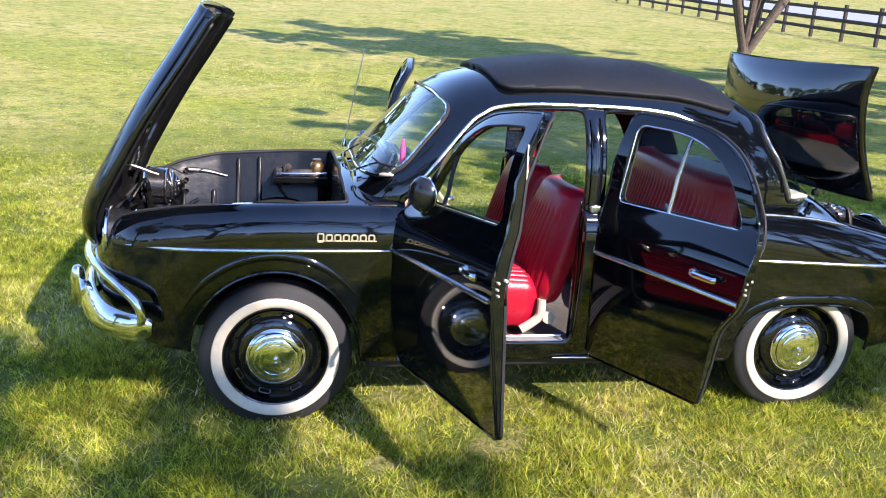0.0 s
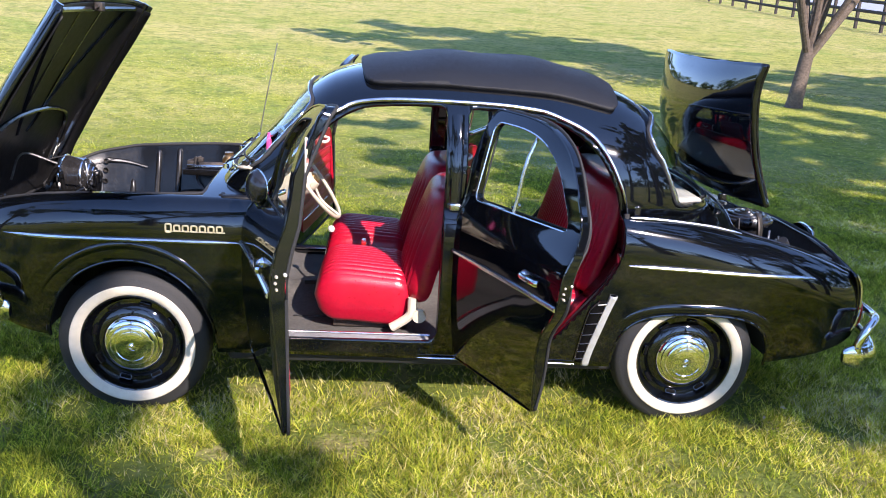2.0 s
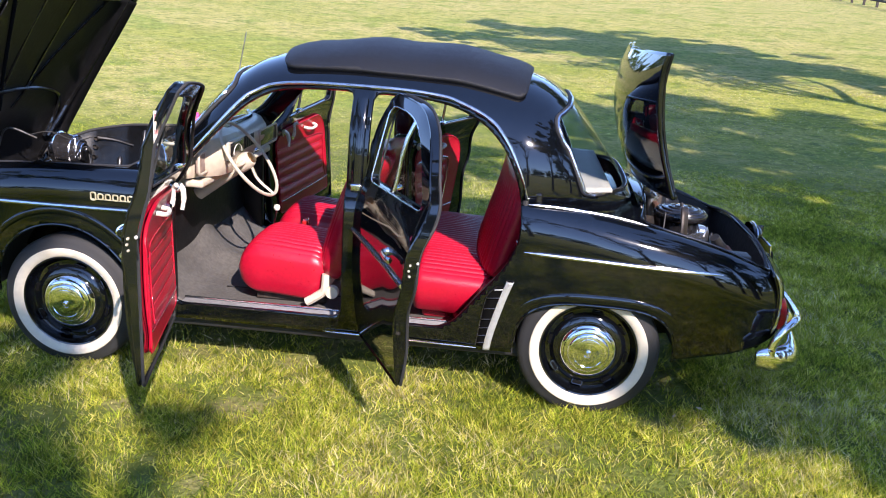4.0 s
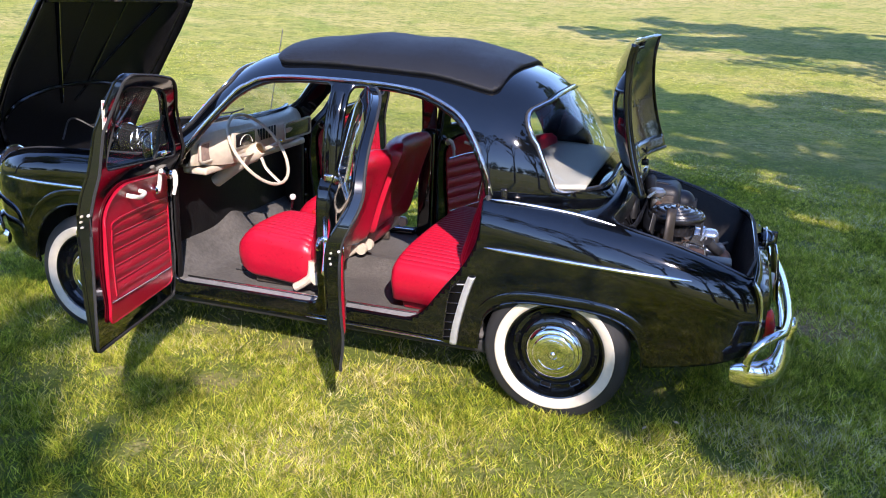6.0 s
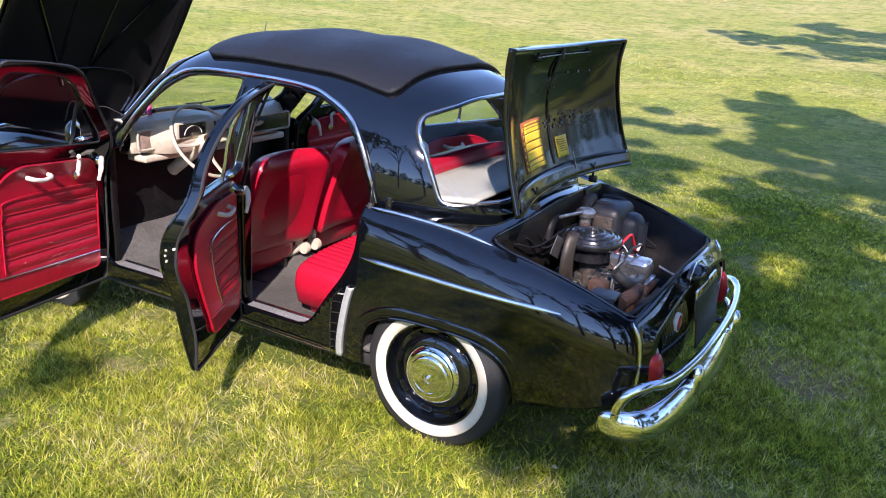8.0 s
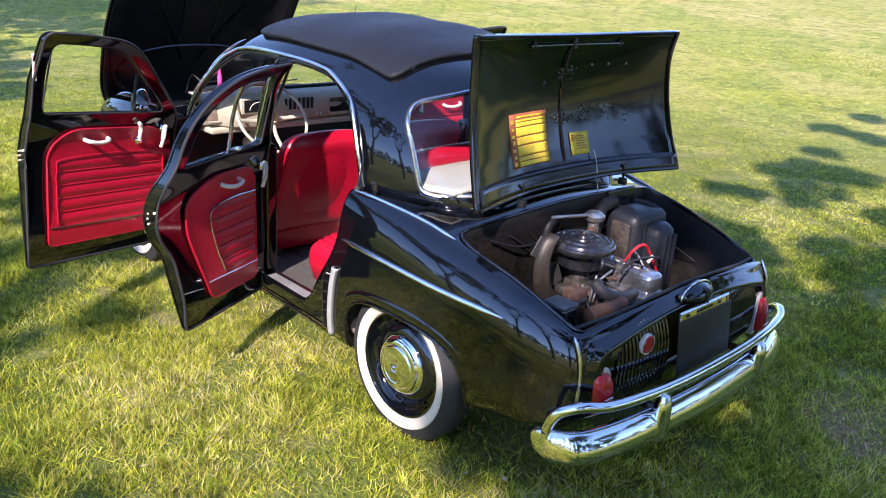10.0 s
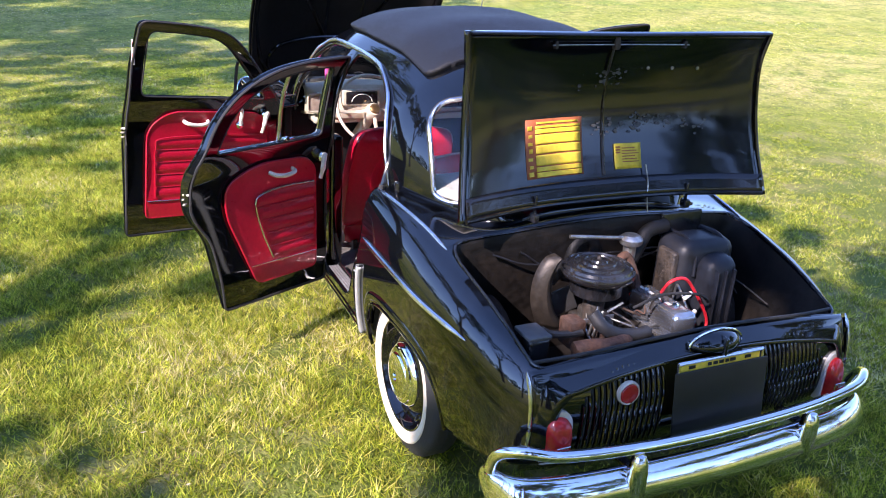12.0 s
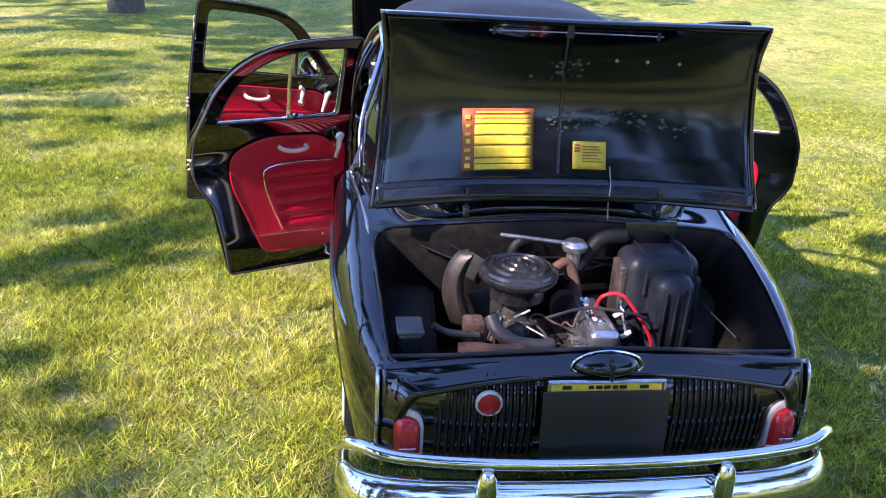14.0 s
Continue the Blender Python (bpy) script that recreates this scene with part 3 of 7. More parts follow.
def make_hood():
    hood = new("bonnet")
    hood.parent = car
    hood["label"] = "raised black bonnet, hinged at the nose"
    line = curve_points([(-0.72, 0.60), (-0.765, 0.72), (-0.745, 0.86), (-0.66, 1.03), (-0.535, 1.25), (-0.405, 1.45), (-0.30, 1.615)], 7)
    half = smooth(0, 0.43, 0.12, 0.50, 0.3, 0.565, 0.5, 0.60, 0.7, 0.615, 1.0, 0.60)
    rows = []
    for i, p in enumerate(line):
        u = i / (len(line) - 1)
        q = line[min(i + 1, len(line) - 1)] - line[max(i - 1, 0)]
        n = Vector((-q[1], q[0])).normalized()
        w = half(u)
        row = []
        for j in range(33):
            v = -1 + j / 16
            a = abs(v)
            back = 0.036 * a ** 2 + 0.055 * max(0, (a - 0.82) / 0.18) ** 2
            row.append((p[0] - n[0] * back, v * w, p[1] - n[1] * back))
        rows.append(row)
    bm = sheet_bm(grid(rows))
    lining = []
    for i, row in enumerate(rows[4:-1]):
        q = line[i + 5] - line[i + 3]
        n = Vector((-q[1], q[0])).normalized()
        lining.append([(x - n[0] * 0.018, y * 0.97, z - n[1] * 0.018) for x, y, z in row])
    part("hood_lining", sheet_bm(grid(lining)), MATT_BLACK, hood, "matt black bonnet underside", thick=0.003)
    part("hood_skin", bm, PAINT, hood, "glossy black outer bonnet skin", thick=0.012, offset=1)
    return hood


make_hood()


LID = smooth(0.95, 2.545, 0.975, 2.535, 1.046, 2.510, 1.10, 2.492, 1.224, 2.462, 1.35, 2.446, 1.44, 2.444, 1.515, 2.456)
LID_DEPTH = smooth(0.95, 0.098, 1.046, 0.105, 1.224, 0.108, 1.385, 0.09, 1.475, 0.062, 1.515, 0.048)
LID_W = smooth(0.95, 0.618, 1.0, 0.611, 1.2, 0.588, 1.4, 0.580, 1.515, 0.594)


def lid_sheet(y, z):
    return LID(z) - LID_DEPTH(z) * (1 - min(1, abs(y) / LID_W(z)) ** 2.4)


def make_lid():
    lid = new("engine_lid")
    lid.parent = car
    lid["label"] = "raised black engine lid with yellow labels inside"
    rows = []
    for i in range(41):
        u = i / 40
        z = 0.948 + 0.567 * u
        rows.append([(lid_sheet(v * LID_W(z), z), v * LID_W(z), z - 0.012 * math.cos(math.pi * v / 2) * u) for v in (-1 + j / 24 for j in range(49))])
    bm = sheet_bm(grid(rows))
    part("lid_skin", bm, PAINT, lid, "black lid panel", thick=0.020, offset=0)
    return lid


make_lid()


# ---- bright strips, rails and window trims ----
def strip(points, r, mat, parent, name, label="", flat=1.0, m=None, n=6, tapered=True, closed=False, sides=8):
    pts = curve_points(points, n, closed)
    k = len(pts)
    tp = [min(1, 0.25 + 4 * min(i, k - 1 - i) / k * 2) for i in range(k)] if tapered and not closed else None
    return part(name, tube(pts, r, sides, closed, flat, taper=tp), mat, parent, label, m)


DRIP = [(0.505, 0.935), (0.60, 1.045), (0.74, 1.205), (0.80, 1.247), (0.87, 1.275), (1.03, 1.292), (1.37, 1.294), (1.55, 1.283), (1.645, 1.264), (1.785, 1.203), (1.865, 1.118), (1.925, 1.004), (1.962, 0.90)]
for s in (-1, 1):
    strip([(x, s * (low_side(x, z) + 0.003), z) for x, z in ((-0.55, 0.725), (-0.3, 0.728), (0.1, 0.731), (0.43, 0.733))], 0.009, ALLOY, car, "side_strip", "bright metal side strip", flat=1.0)
    strip([(x, s * (low_side(x, z) + 0.003), z) for x, z in ((1.965, 0.706), (2.2, 0.698), (2.5, 0.686), (2.765, 0.672))], 0.009, ALLOY, car, "side_strip", "bright metal side strip")
    strip([(x, s * (P(x) - SHY(x) + d), TOP(x) + 0.002) for x, d in ((1.965, 0.022), (2.1, 0.018), (2.3, 0.010), (2.455, 0.0))], 0.007, ALLOY, car, "belt_strip", "bright metal belt strip")
    strip([(x, s * (green_side(x, z) + 0.006), z) for x, z in DRIP], 0.0085, ALLOY, car, "drip_rail", "bright metal drip rail", n=5)
    strip([(x, s * (low_side(x, 0.27) + 0.004), BOTTOM(x) + 0.008) for x in (1.14, 1.35, 1.6, 1.80)], 0.006, ALLOY, car, "sill_strip", "bright metal sill strip", flat=0.8)
    # wheel arch lips, wells behind them and the flare above
    for arch, rise_by, r in ((FRONT_ARCH, 0.062, 0.026), (REAR_ARCH, 0.030, 0.032)):
        pts = []
        for k in range(49):
            x, z = arch_point(arch, math.pi * (0.01 + 0.98 * k / 48))
            pts.append((x, s * (low_side(x, z) - 0.002), z))
        part("arch_lip", tube(pts, 0.006, 8), PAINT, car)
        rows = []
        for y in (0.665, 0.60, 0.50, 0.42):
            rows.append([(x, s * y, z) for x, z in (arch_point(arch, math.pi * (0.03 + 0.94 * k / 32), 0.012) for k in range(33))])
        rows.append([(arch[0], s * 0.42, arch[1])] * 33)
        part("wheel_well", sheet_bm(grid(rows)), RUBBER, car, "dark wheel well")
        pts = []
        for k in range(61):
            x, z = arch_point(arch, math.pi * (0.05 + 0.90 * k / 60), rise_by)
            pts.append((x, s * (low_side(x, min(z, TOP(x) - 0.01)) - 0.75 * r), z))
        k = len(pts)
        part("arch_ridge", tube(pts, r, 16, taper=[0.45 + 0.55 * math.sin(math.pi * i / (k - 1)) ** 0.6 for i in range(k)]), PAINT, car)


def on_green(y, z, lo, hi):
    """Where the greenhouse has a given width and height."""
    def f(x):
        u = (z - Z0 + 0.02) / (Z_G(x) - Z0 + 0.02)
        return (abs(y) / W_G(x)) ** NG + max(u, 0) ** NG - 1
    a, b = f(lo), f(hi)
    for _ in range(40):
        c = (lo + hi) / 2
        if (f(c) > 0) == (a > 0):
            lo = c
        else:
            hi = c
    return (lo + hi) / 2


def edge_on_green(poly, lo, hi, out):
    return [(on_green(y, z, lo, hi) + out, y, z) for y, z in poly]


ring = edge_on_green(WINDSCREEN, 0.302, 0.85, -0.004)
part("windscreen_seal", tube(ring, 0.008, 8, True), RUBBER, car, "black windscreen rubber")
part("windscreen_trim", tube([(x - 0.008, y, z + 0.004) for x, y, z in ring], 0.0045, 6, True), CHROME, car)
ring = edge_on_green(BACKLIGHT, 2.416, 1.9, 0.003)
part("rear_window_seal", tube(ring, 0.010, 8, True), RUBBER, car, "black rear window rubber")
part("rear_window_trim", tube([(x + 0.007, y * 1.004, z) for x, y, z in ring], 0.0085, 8, True), ALLOY, car, "bright metal rear window trim")


# ---- folding fabric roof ----
def make_sunroof():
    rows = []
    for i in range(71):
        x = 0.84 + 1.12 * i / 70
        row = []
        for j in range(61):
            y = -0.50 + j / 60
            u = (abs(y) / W_G(x)) ** NG
            z = Z0 - 0.02 + (Z_G(x) - Z0 + 0.02) * (1 - u) ** (1 / NG)
            e = min(1.0, min((x - 0.84) / 0.10, (1.95 - x) / 0.10, (0.50 - abs(y)) / 0.10))
            e = max(0.0, e)
            sag = 0.004 * math.cos((x - 1.23) * math.tau / 0.36) * (1 - (y / 0.5) ** 2)
            row.append((x, y, z + 0.010 + 0.020 * e ** 0.5 + sag + 0.0015 * noise.noise((x * 9, y * 9, 3))))
        rows.append(row)
    f = outside(rounded([(0.865, -0.30), (0.885, -0.435), (1.2, -0.47), (1.9, -0.475), (1.925, -0.44), (1.955, 0), (1.925, 0.44), (1.9, 0.475), (1.2, 0.47), (0.885, 0.435), (0.865, 0.30), (0.85, 0)], [0.1, 0.06, 0.2, 0.04, 0.04, 0.3, 0.04, 0.04, 0.2, 0.06, 0.1, 0.3]))
    bm = sheet_bm(cut(grid(rows), lambda x, y, z: -f(x, y)))
    bmesh.ops.reverse_faces(bm, faces=bm.faces)
    part("sunroof", bm, FABRIC, car, "matt black fabric folding roof", thick=0.022, offset=-1)


make_sunroof()


# ---- bumpers ----
def chrome_bar(points, r, flat, parent, name, label, ends=0.5, up=(0, 0, 1)):
    pts = curve_points(points, 8)
    k = len(pts)
    tp = [ends + (1 - ends) * min(1, min(i, k - 1 - i) / 5) ** 0.5 for i in range(k)]
    part(name, tube(pts, r, 24, flat=flat, up=up, taper=tp), CHROME, parent, label)


def mirrored(half):
    return half + [(x, -y, z) for x, y, z in half[-2::-1]]


def make_bumpers():
    for name, low, high, gx, d in (
            ("rear_bumper", [(2.945, -0.695, 0.332), (3.03, -0.69, 0.338), (3.10, -0.64, 0.350), (3.145, -0.47, 0.357), (3.165, -0.2, 0.360), (3.17, 0, 0.361)],
             [(3.005, -0.700, 0.345), (3.00, -0.700, 0.39), (3.03, -0.695, 0.455), (3.085, -0.65, 0.487), (3.13, -0.55, 0.480), (3.16, -0.3, 0.473), (3.168, 0, 0.471)], 3.185, 1),
            ("front_bumper", [(-0.455, -0.70, 0.42), (-0.54, -0.688, 0.425), (-0.645, -0.61, 0.435), (-0.735, -0.42, 0.445), (-0.785, -0.2, 0.45), (-0.797, 0, 0.45)],
             [(-0.505, -0.70, 0.43), (-0.488, -0.711, 0.465), (-0.51, -0.705, 0.525), (-0.575, -0.65, 0.570), (-0.655, -0.53, 0.588), (-0.755, -0.3, 0.592), (-0.790, 0, 0.592)], -0.808, -1)):
        b = new(name)
        b.parent = car
        b["label"] = "polished chrome bumper with a tube rail above"
        chrome_bar(mirrored(low), 0.0235, 2.25, b, "blade", "chrome bumper blade", up=(-0.52 * d, 0, 1))
        chrome_bar(mirrored(high), 0.0175, 1.0, b, "rail", "chrome bumper rail", 0.9)
        for y in (-0.326, 0.326):
            prof = [(0.0, -0.075), (0.018, -0.072), (0.026, -0.055), (0.029, -0.01), (0.029, 0.045), (0.025, 0.075), (0.016, 0.091), (0.0, 0.097)]
            part("overrider", lathe(prof, 20, (gx - 0.012 * d, y, 0.368 if d > 0 else 0.455), "z"), CHROME, b, "chrome overrider")
        for y in (-0.33, 0.33):
            part("bracket", turned([(gx - d * 0.17, y, 0.40 if d > 0 else 0.45), (gx - d * 0.02, y, 0.40 if d > 0 else 0.45)], 0.014), PAINT_IN, b)


make_bumpers()


# ---- tail ----
YELLOW = material("yellow_label", (0.72, 0.52, 0.03), 0.5, grain=0.12, grain_size=60, stain=0.35, stain_size=22, second=(0.50, 0.33, 0.03))
RUST_RED = material("rust_red_ink", (0.33, 0.09, 0.03), 0.6, grain=0.2)
STEEL = material("dull_steel", (0.5, 0.5, 0.49), 0.33, 0.9, grain=0.3, grain_size=60, stain=0.7, stain_size=14, second=(0.10, 0.085, 0.07), bump=0.1)
IRON = material("grimy_iron", (0.035, 0.03, 0.027), 0.6, 0.3, grain=0.4, grain_size=70, stain=0.8, stain_size=12, second=(0.075, 0.055, 0.04), bump=0.4, bump_size=90)
RUSTY = material("rusty_iron", (0.085, 0.042, 0.026), 0.75, 0.2, grain=0.4, grain_size=80, stain=0.8, stain_size=20, second=(0.07, 0.05, 0.04), bump=0.4, bump_size=110)
BLACK_ENAMEL = material("black_enamel", (0.012, 0.012, 0.014), 0.22, grain=0.3, stain=0.4, second=(0.03, 0.028, 0.026), bump=0.03, coat=0.3)
BAY = material("dusty_black", (0.0045, 0.004, 0.0038), 0.5, grain=0.4, stain=0.9, stain_size=7, second=(0.015, 0.0115, 0.009), bump=0.15, bump_size=50, spec=0.25)
RED_WIRE = material("red_cable", (0.55, 0.02, 0.03), 0.35, grain=0.1)
WHITE = material("white_paint", (0.66, 0.63, 0.56), 0.42, grain=0.06)
PINK = material("pink_plastic", (0.75, 0.08, 0.3), 0.35, grain=0.1)
PLATE_BLACK = material("black_cover", (0.006, 0.006, 0.007), 0.42, grain=0.15)
BRASS = material("brass_cap", (0.36, 0.22, 0.10), 0.3, 0.9, grain=0.2)
MIRROR = material("mirror", (0.9, 0.9, 0.9), 0.02, 1.0)
BLUE_BLACK = material("blue_plastic", (0.010, 0.012, 0.018), 0.45, grain=0.3, grain_size=30, stain=0.5, stain_size=8, second=(0.020, 0.018, 0.017), spec=0.35)
SHELF = material("shelf_card", (0.42, 0.40, 0.36), 0.8, grain=0.15, grain_size=90, stain=0.4, second=(0.33, 0.31, 0.28))
TWEED = material("door_edge_card", (0.30, 0.22, 0.18), 0.8, grain=0.2)
X_T = smooth(0.30, 3.00, 0.38, 3.045, 0.46, 3.075, 0.56, 3.078, 0.64, 3.058, 0.70, 3.018, 0.74, 2.985)


def tail_x(y, z):
    return X_T(z) - 0.055 * (abs(y) / 0.62) ** 3.2


def tail_half(z):
    return 0.607 - 0.012 * max(0.0, (0.45 - z) / 0.1)


BEZEL = material("satin_bezel", (0.55, 0.55, 0.54), 0.3, 0.35, grain=0.1)


def make_tail():
    t = new("rear_panel")
    t.parent = car
    t["label"] = "black rear panel with louvres and red lamps"
    rows = []
    for i in range(49):
        v = -1 + i / 24
        top = 0.672 + 0.045 * (1 - v * v)
        rows.append([(tail_x(v * tail_half(z), z), v * tail_half(z), z) for z in (0.335 + (top - 0.335) * j / 24 for j in range(25))])
    part("panel", sheet_bm(grid(rows)), PAINT, t, "glossy black sheet", thick=0.012, offset=1)
    for s in (-1, 1):
        # louvres
        ys = [s * (0.195 + 0.0185 * k) for k in range(15)]
        for k, y in enumerate(ys):
            top = 0.672 - 0.095 * max(0, (k - 6) / 8) ** 2.2
            zs = [0.425 + (top - 0.425) * q / 8 for q in range(9)]
            part("louvre", tube([(tail_x(y, z) + 0.006, y, z) for z in zs], 0.0042, 6, up=(1, 0, 0)), PAINT, t)
            if k < 14:
                ym = y + s * 0.00925
                # dark rod laid on the panel in place of the slit's shade
                part("louvre_shade", tube([(tail_x(ym, z) + 0.0015, ym, z) for z in zs], 0.0040, 6, up=(1, 0, 0), flat=0.6), RUBBER, t)
        strip([(tail_x(tail_half(z), z) + 0.006, s * (tail_half(z) + 0.001), z) for z in (0.675, 0.62, 0.54, 0.46, 0.41)], 0.006, ALLOY, t, "corner_strip", "thin bright corner strip")
        # tail lamp: chrome bezel, red lens
        lamp = new("tail_lamp")
        lamp.parent = t
        cy = s * 0.530
        cz = 0.487
        out = rounded([(-0.037, -0.072), (-0.037, 0.03), (-0.034, 0.050), (-0.022, 0.066), (0, 0.072), (0.022, 0.066), (0.034, 0.050), (0.037, 0.03), (0.037, -0.072)], 0.009, 3)
        seat_x = tail_x(cy, 0.5)

        def shell(grow, high, base):
            rows = []
            for q in (1.0, 0.99, 0.95, 0.85, 0.65, 0.35, 0.0):
                h = math.sqrt(1 - q ** 2.4)
                rows.append([(tail_x(cy + u * grow * q, 0.5) + 0.006 + base + high * h * (1 - 2.2 * max(0, v)), cy + u * grow * q, cz + v * grow * q) for u, v in out])
            rows.insert(0, [(p[0] - 0.03, p[1], p[2]) for p in rows[0]])
            bm = sheet_bm(grid(rows, close=True))
            bmesh.ops.remove_doubles(bm, verts=bm.verts, dist=1e-5)
            bmesh.ops.recalc_face_normals(bm, faces=bm.faces)
            return bm
        part("bezel", shell(1.20, 0.004, 0.005), BEZEL, lamp, "chrome lamp bezel")
        part("lens", shell(0.97, 0.036, 0.010), LAMP_RED, lamp, "red glass lens")
        x1 = seat_x + 0.050
        part("lens_window", tube([(x1, cy - 0.021, cz - 0.035), (x1, cy + 0.021, cz - 0.035), (x1 + 0.002, cy + 0.021, cz - 0.008), (x1 + 0.002, cy - 0.021, cz - 0.008)], 0.002, 6, True, up=(1, 0, 0)), CHROME, lamp)
        for k in range(4):
            part("lens_bar", turned([(x1, cy - 0.013 + 0.0087 * k, cz - 0.032), (x1 + 0.002, cy - 0.013 + 0.0087 * k, cz - 0.011)], 0.0014, 6), WHITE, lamp)
    # round reflector
    ref = new("reflector")
    ref.parent = t
    x = tail_x(-0.318, 0.60)
    part("reflector_ring", lathe([(0.0, 0.0), (0.036, 0.0), (0.037, 0.010), (0.034, 0.016), (0.030, 0.014)], 32, (x, -0.318, 0.60), "x"), CREAM, ref, "pale reflector ring")
    part("reflector_lens", lathe([(0.0315, 0.010), (0.028, 0.018), (0.014, 0.021), (0.0, 0.0215)], 32, (x, -0.318, 0.60), "x"), LAMP_RED, ref, "round red lens")
    # number plate with a black cover, and its lamp
    pl = new("number_plate")
    pl.parent = t
    tilt = pose(3.105, -0.012, 0.562, 0, -7, 0)
    part("plate", box(-0.006, 0.0, -0.152, 0.152, -0.10, 0.108, 0.003), YELLOW, pl, "yellow plate edge", tilt)
    part("plate_frame", tube([(0.002, -0.158, 0.0), (0.002, -0.158, 0.112), (0.002, 0.158, 0.112), (0.002, 0.158, 0.0)], 0.006, 8, up=(1, 0, 0)), ALLOY, pl, "bright plate frame", tilt)
    for k, (a, b) in enumerate(((-0.05, -0.035), (-0.03, -0.012), (-0.008, 0.01), (0.016, 0.03), (0.034, 0.055), (-0.12, -0.095), (0.09, 0.115))):
        part("plate_bar", box(0.0005, 0.0025, a, b, 0.091, 0.101, 0.0008, 1), BLUE_BLACK, pl, "", tilt)
    part("plate_cover", box(0.004, 0.010, -0.172, 0.174, -0.105, 0.088, 0.004), PLATE_BLACK, pl, "plain black plate cover", tilt)
    lamp = new("plate_lamp")
    lamp.parent = t
    rows = []
    for q in (1.0, 0.97, 0.85, 0.65, 0.35, 0.0):
        rows.append([(3.035 + 0.06 * math.sqrt(1 - q * q), -0.002 + 0.096 * q * math.cos(a), 0.694 + 0.038 * q * math.sin(a) * (1.15 if math.sin(a) > 0 else 0.75)) for a in (math.tau * k / 32 for k in range(32))])
    bm = sheet_bm(grid(rows, close=True))
    bmesh.ops.remove_doubles(bm, verts=bm.verts, dist=1e-5)
    bmesh.ops.recalc_face_normals(bm, faces=bm.faces)
    part("lamp_body", bm, PAINT, lamp, "oval black plate lamp")
    part("lamp_rim", tube([(3.05, -0.002 + 0.098 * math.cos(a), 0.694 + 0.040 * math.sin(a) * (1.15 if math.sin(a) > 0 else 0.75)) for a in (math.tau * k / 32 for k in range(32))], 0.0035, 8, True, up=(1, 0, 0)), CHROME, lamp, "chrome lamp rim")
    part("lamp_ridge", box(3.05, 3.100, -0.008, 0.004, 0.672, 0.730, 0.006), BLACK_ENAMEL, lamp)
    # lip of the bay
    strip([(3.005 - 0.05 * (y / 0.59) ** 4, y, 0.677 + 0.045 * (1 - (y / 0.6) ** 2)) for y in (-0.575, -0.4, -0.2, 0, 0.2, 0.4, 0.575)], 0.006, RUBBER, t, "bay_seal", tapered=False)


make_tail()


# ---- engine bay ----
def bay_line(k):
    pts = []
    for x, y in BAY_HOLE:
        y1 = P(x) - SHY(x)
        z = TOP(x) + CROWN(x) * (1 - (min(abs(y), y1) / y1) ** 2)
        pts.append((x, y, z))
    return pts


HOSE_GREY_LID = material("grey_cap", (0.09, 0.085, 0.08), 0.5, grain=0.2)


BAY_DUST = material("brown_bay_dust", (0.034, 0.027, 0.022), 0.6, grain=0.4, grain_size=50, stain=0.9, stain_size=9, second=(0.012, 0.0105, 0.0095), bump=0.2, bump_size=50, spec=0.2)


def make_bay():
    b = new("engine_bay")
    b.parent = car
    b["label"] = "dusty black engine bay"
    top = bay_line(0)
    rows = [[(x, y, z - 0.004) for x, y, z in top], [(x + (0.01 if x < 2.6 else 0), y * 0.985, z - 0.03) for x, y, z in top],
            [(max(x - 0.04, 2.40) if x < 2.6 else x - 0.02, y * 0.93, 0.60 + 0.1 * (z - 0.7)) for x, y, z in top],
            [(max(x - 0.04, 2.38) if x < 2.6 else x - 0.05, y * 0.80, 0.40) for x, y, z in top], [(2.7 + (x - 2.7) * 0.8, y * 0.7, 0.30) for x, y, z in top], [(2.7, 0, 0.28)] * len(top)]
    part("liner", sheet_bm(grid(rows, close=True)), BAY, b, "dusty black sheet metal")
    part("bay_rim", tube([(x, y, z + 0.001) for x, y, z in top], 0.0055, 8, True), PAINT_IN, b, "rubber rim seal")
    for s in (-1, 1):
        rows = []
        for y, q in ((0.60, 1.0), (0.42, 1.0), (0.40, 0.95), (0.395, 0.0)):
            rows.append([(2.40 + 0.27 * q * math.cos(t), s * y, 0.33 + 0.30 * q * math.sin(t)) for t in (math.pi * k / 16 for k in range(17))])
        part("wheel_house", sheet_bm(grid(rows)), BAY_DUST, b, "dusty wheel housing", thick=0.004)
    part("relay_box", box(2.81, 2.90, -0.550, -0.478, 0.62, 0.712, 0.012), BLACK_ENAMEL, b, "small black relay box")
    part("relay_lid", box(2.808, 2.902, -0.552, -0.476, 0.708, 0.722, 0.005), HOSE_GREY_LID, b)
    for k in range(3):
        strip([(2.47, -0.45 + 0.1 * k, 0.80), (2.50, -0.30 + 0.1 * k, 0.76 - 0.03 * k), (2.52, 0.0 + 0.12 * k, 0.78), (2.50, 0.3, 0.72 + 0.03 * k)], 0.004, PLATE_BLACK, b, "cable", tapered=False)
    strip([(2.62, 0.50, 0.60), (2.60, 0.46, 0.66), (2.68, 0.45, 0.67), (2.75, 0.52, 0.61)], 0.003, RUBBER, b, "cable", tapered=False)
    strip([(2.78, 0.51, 0.52), (2.86, 0.50, 0.50), (2.92, 0.49, 0.52)], 0.006, STEEL, b, "latch_bracket", tapered=False)


make_bay()


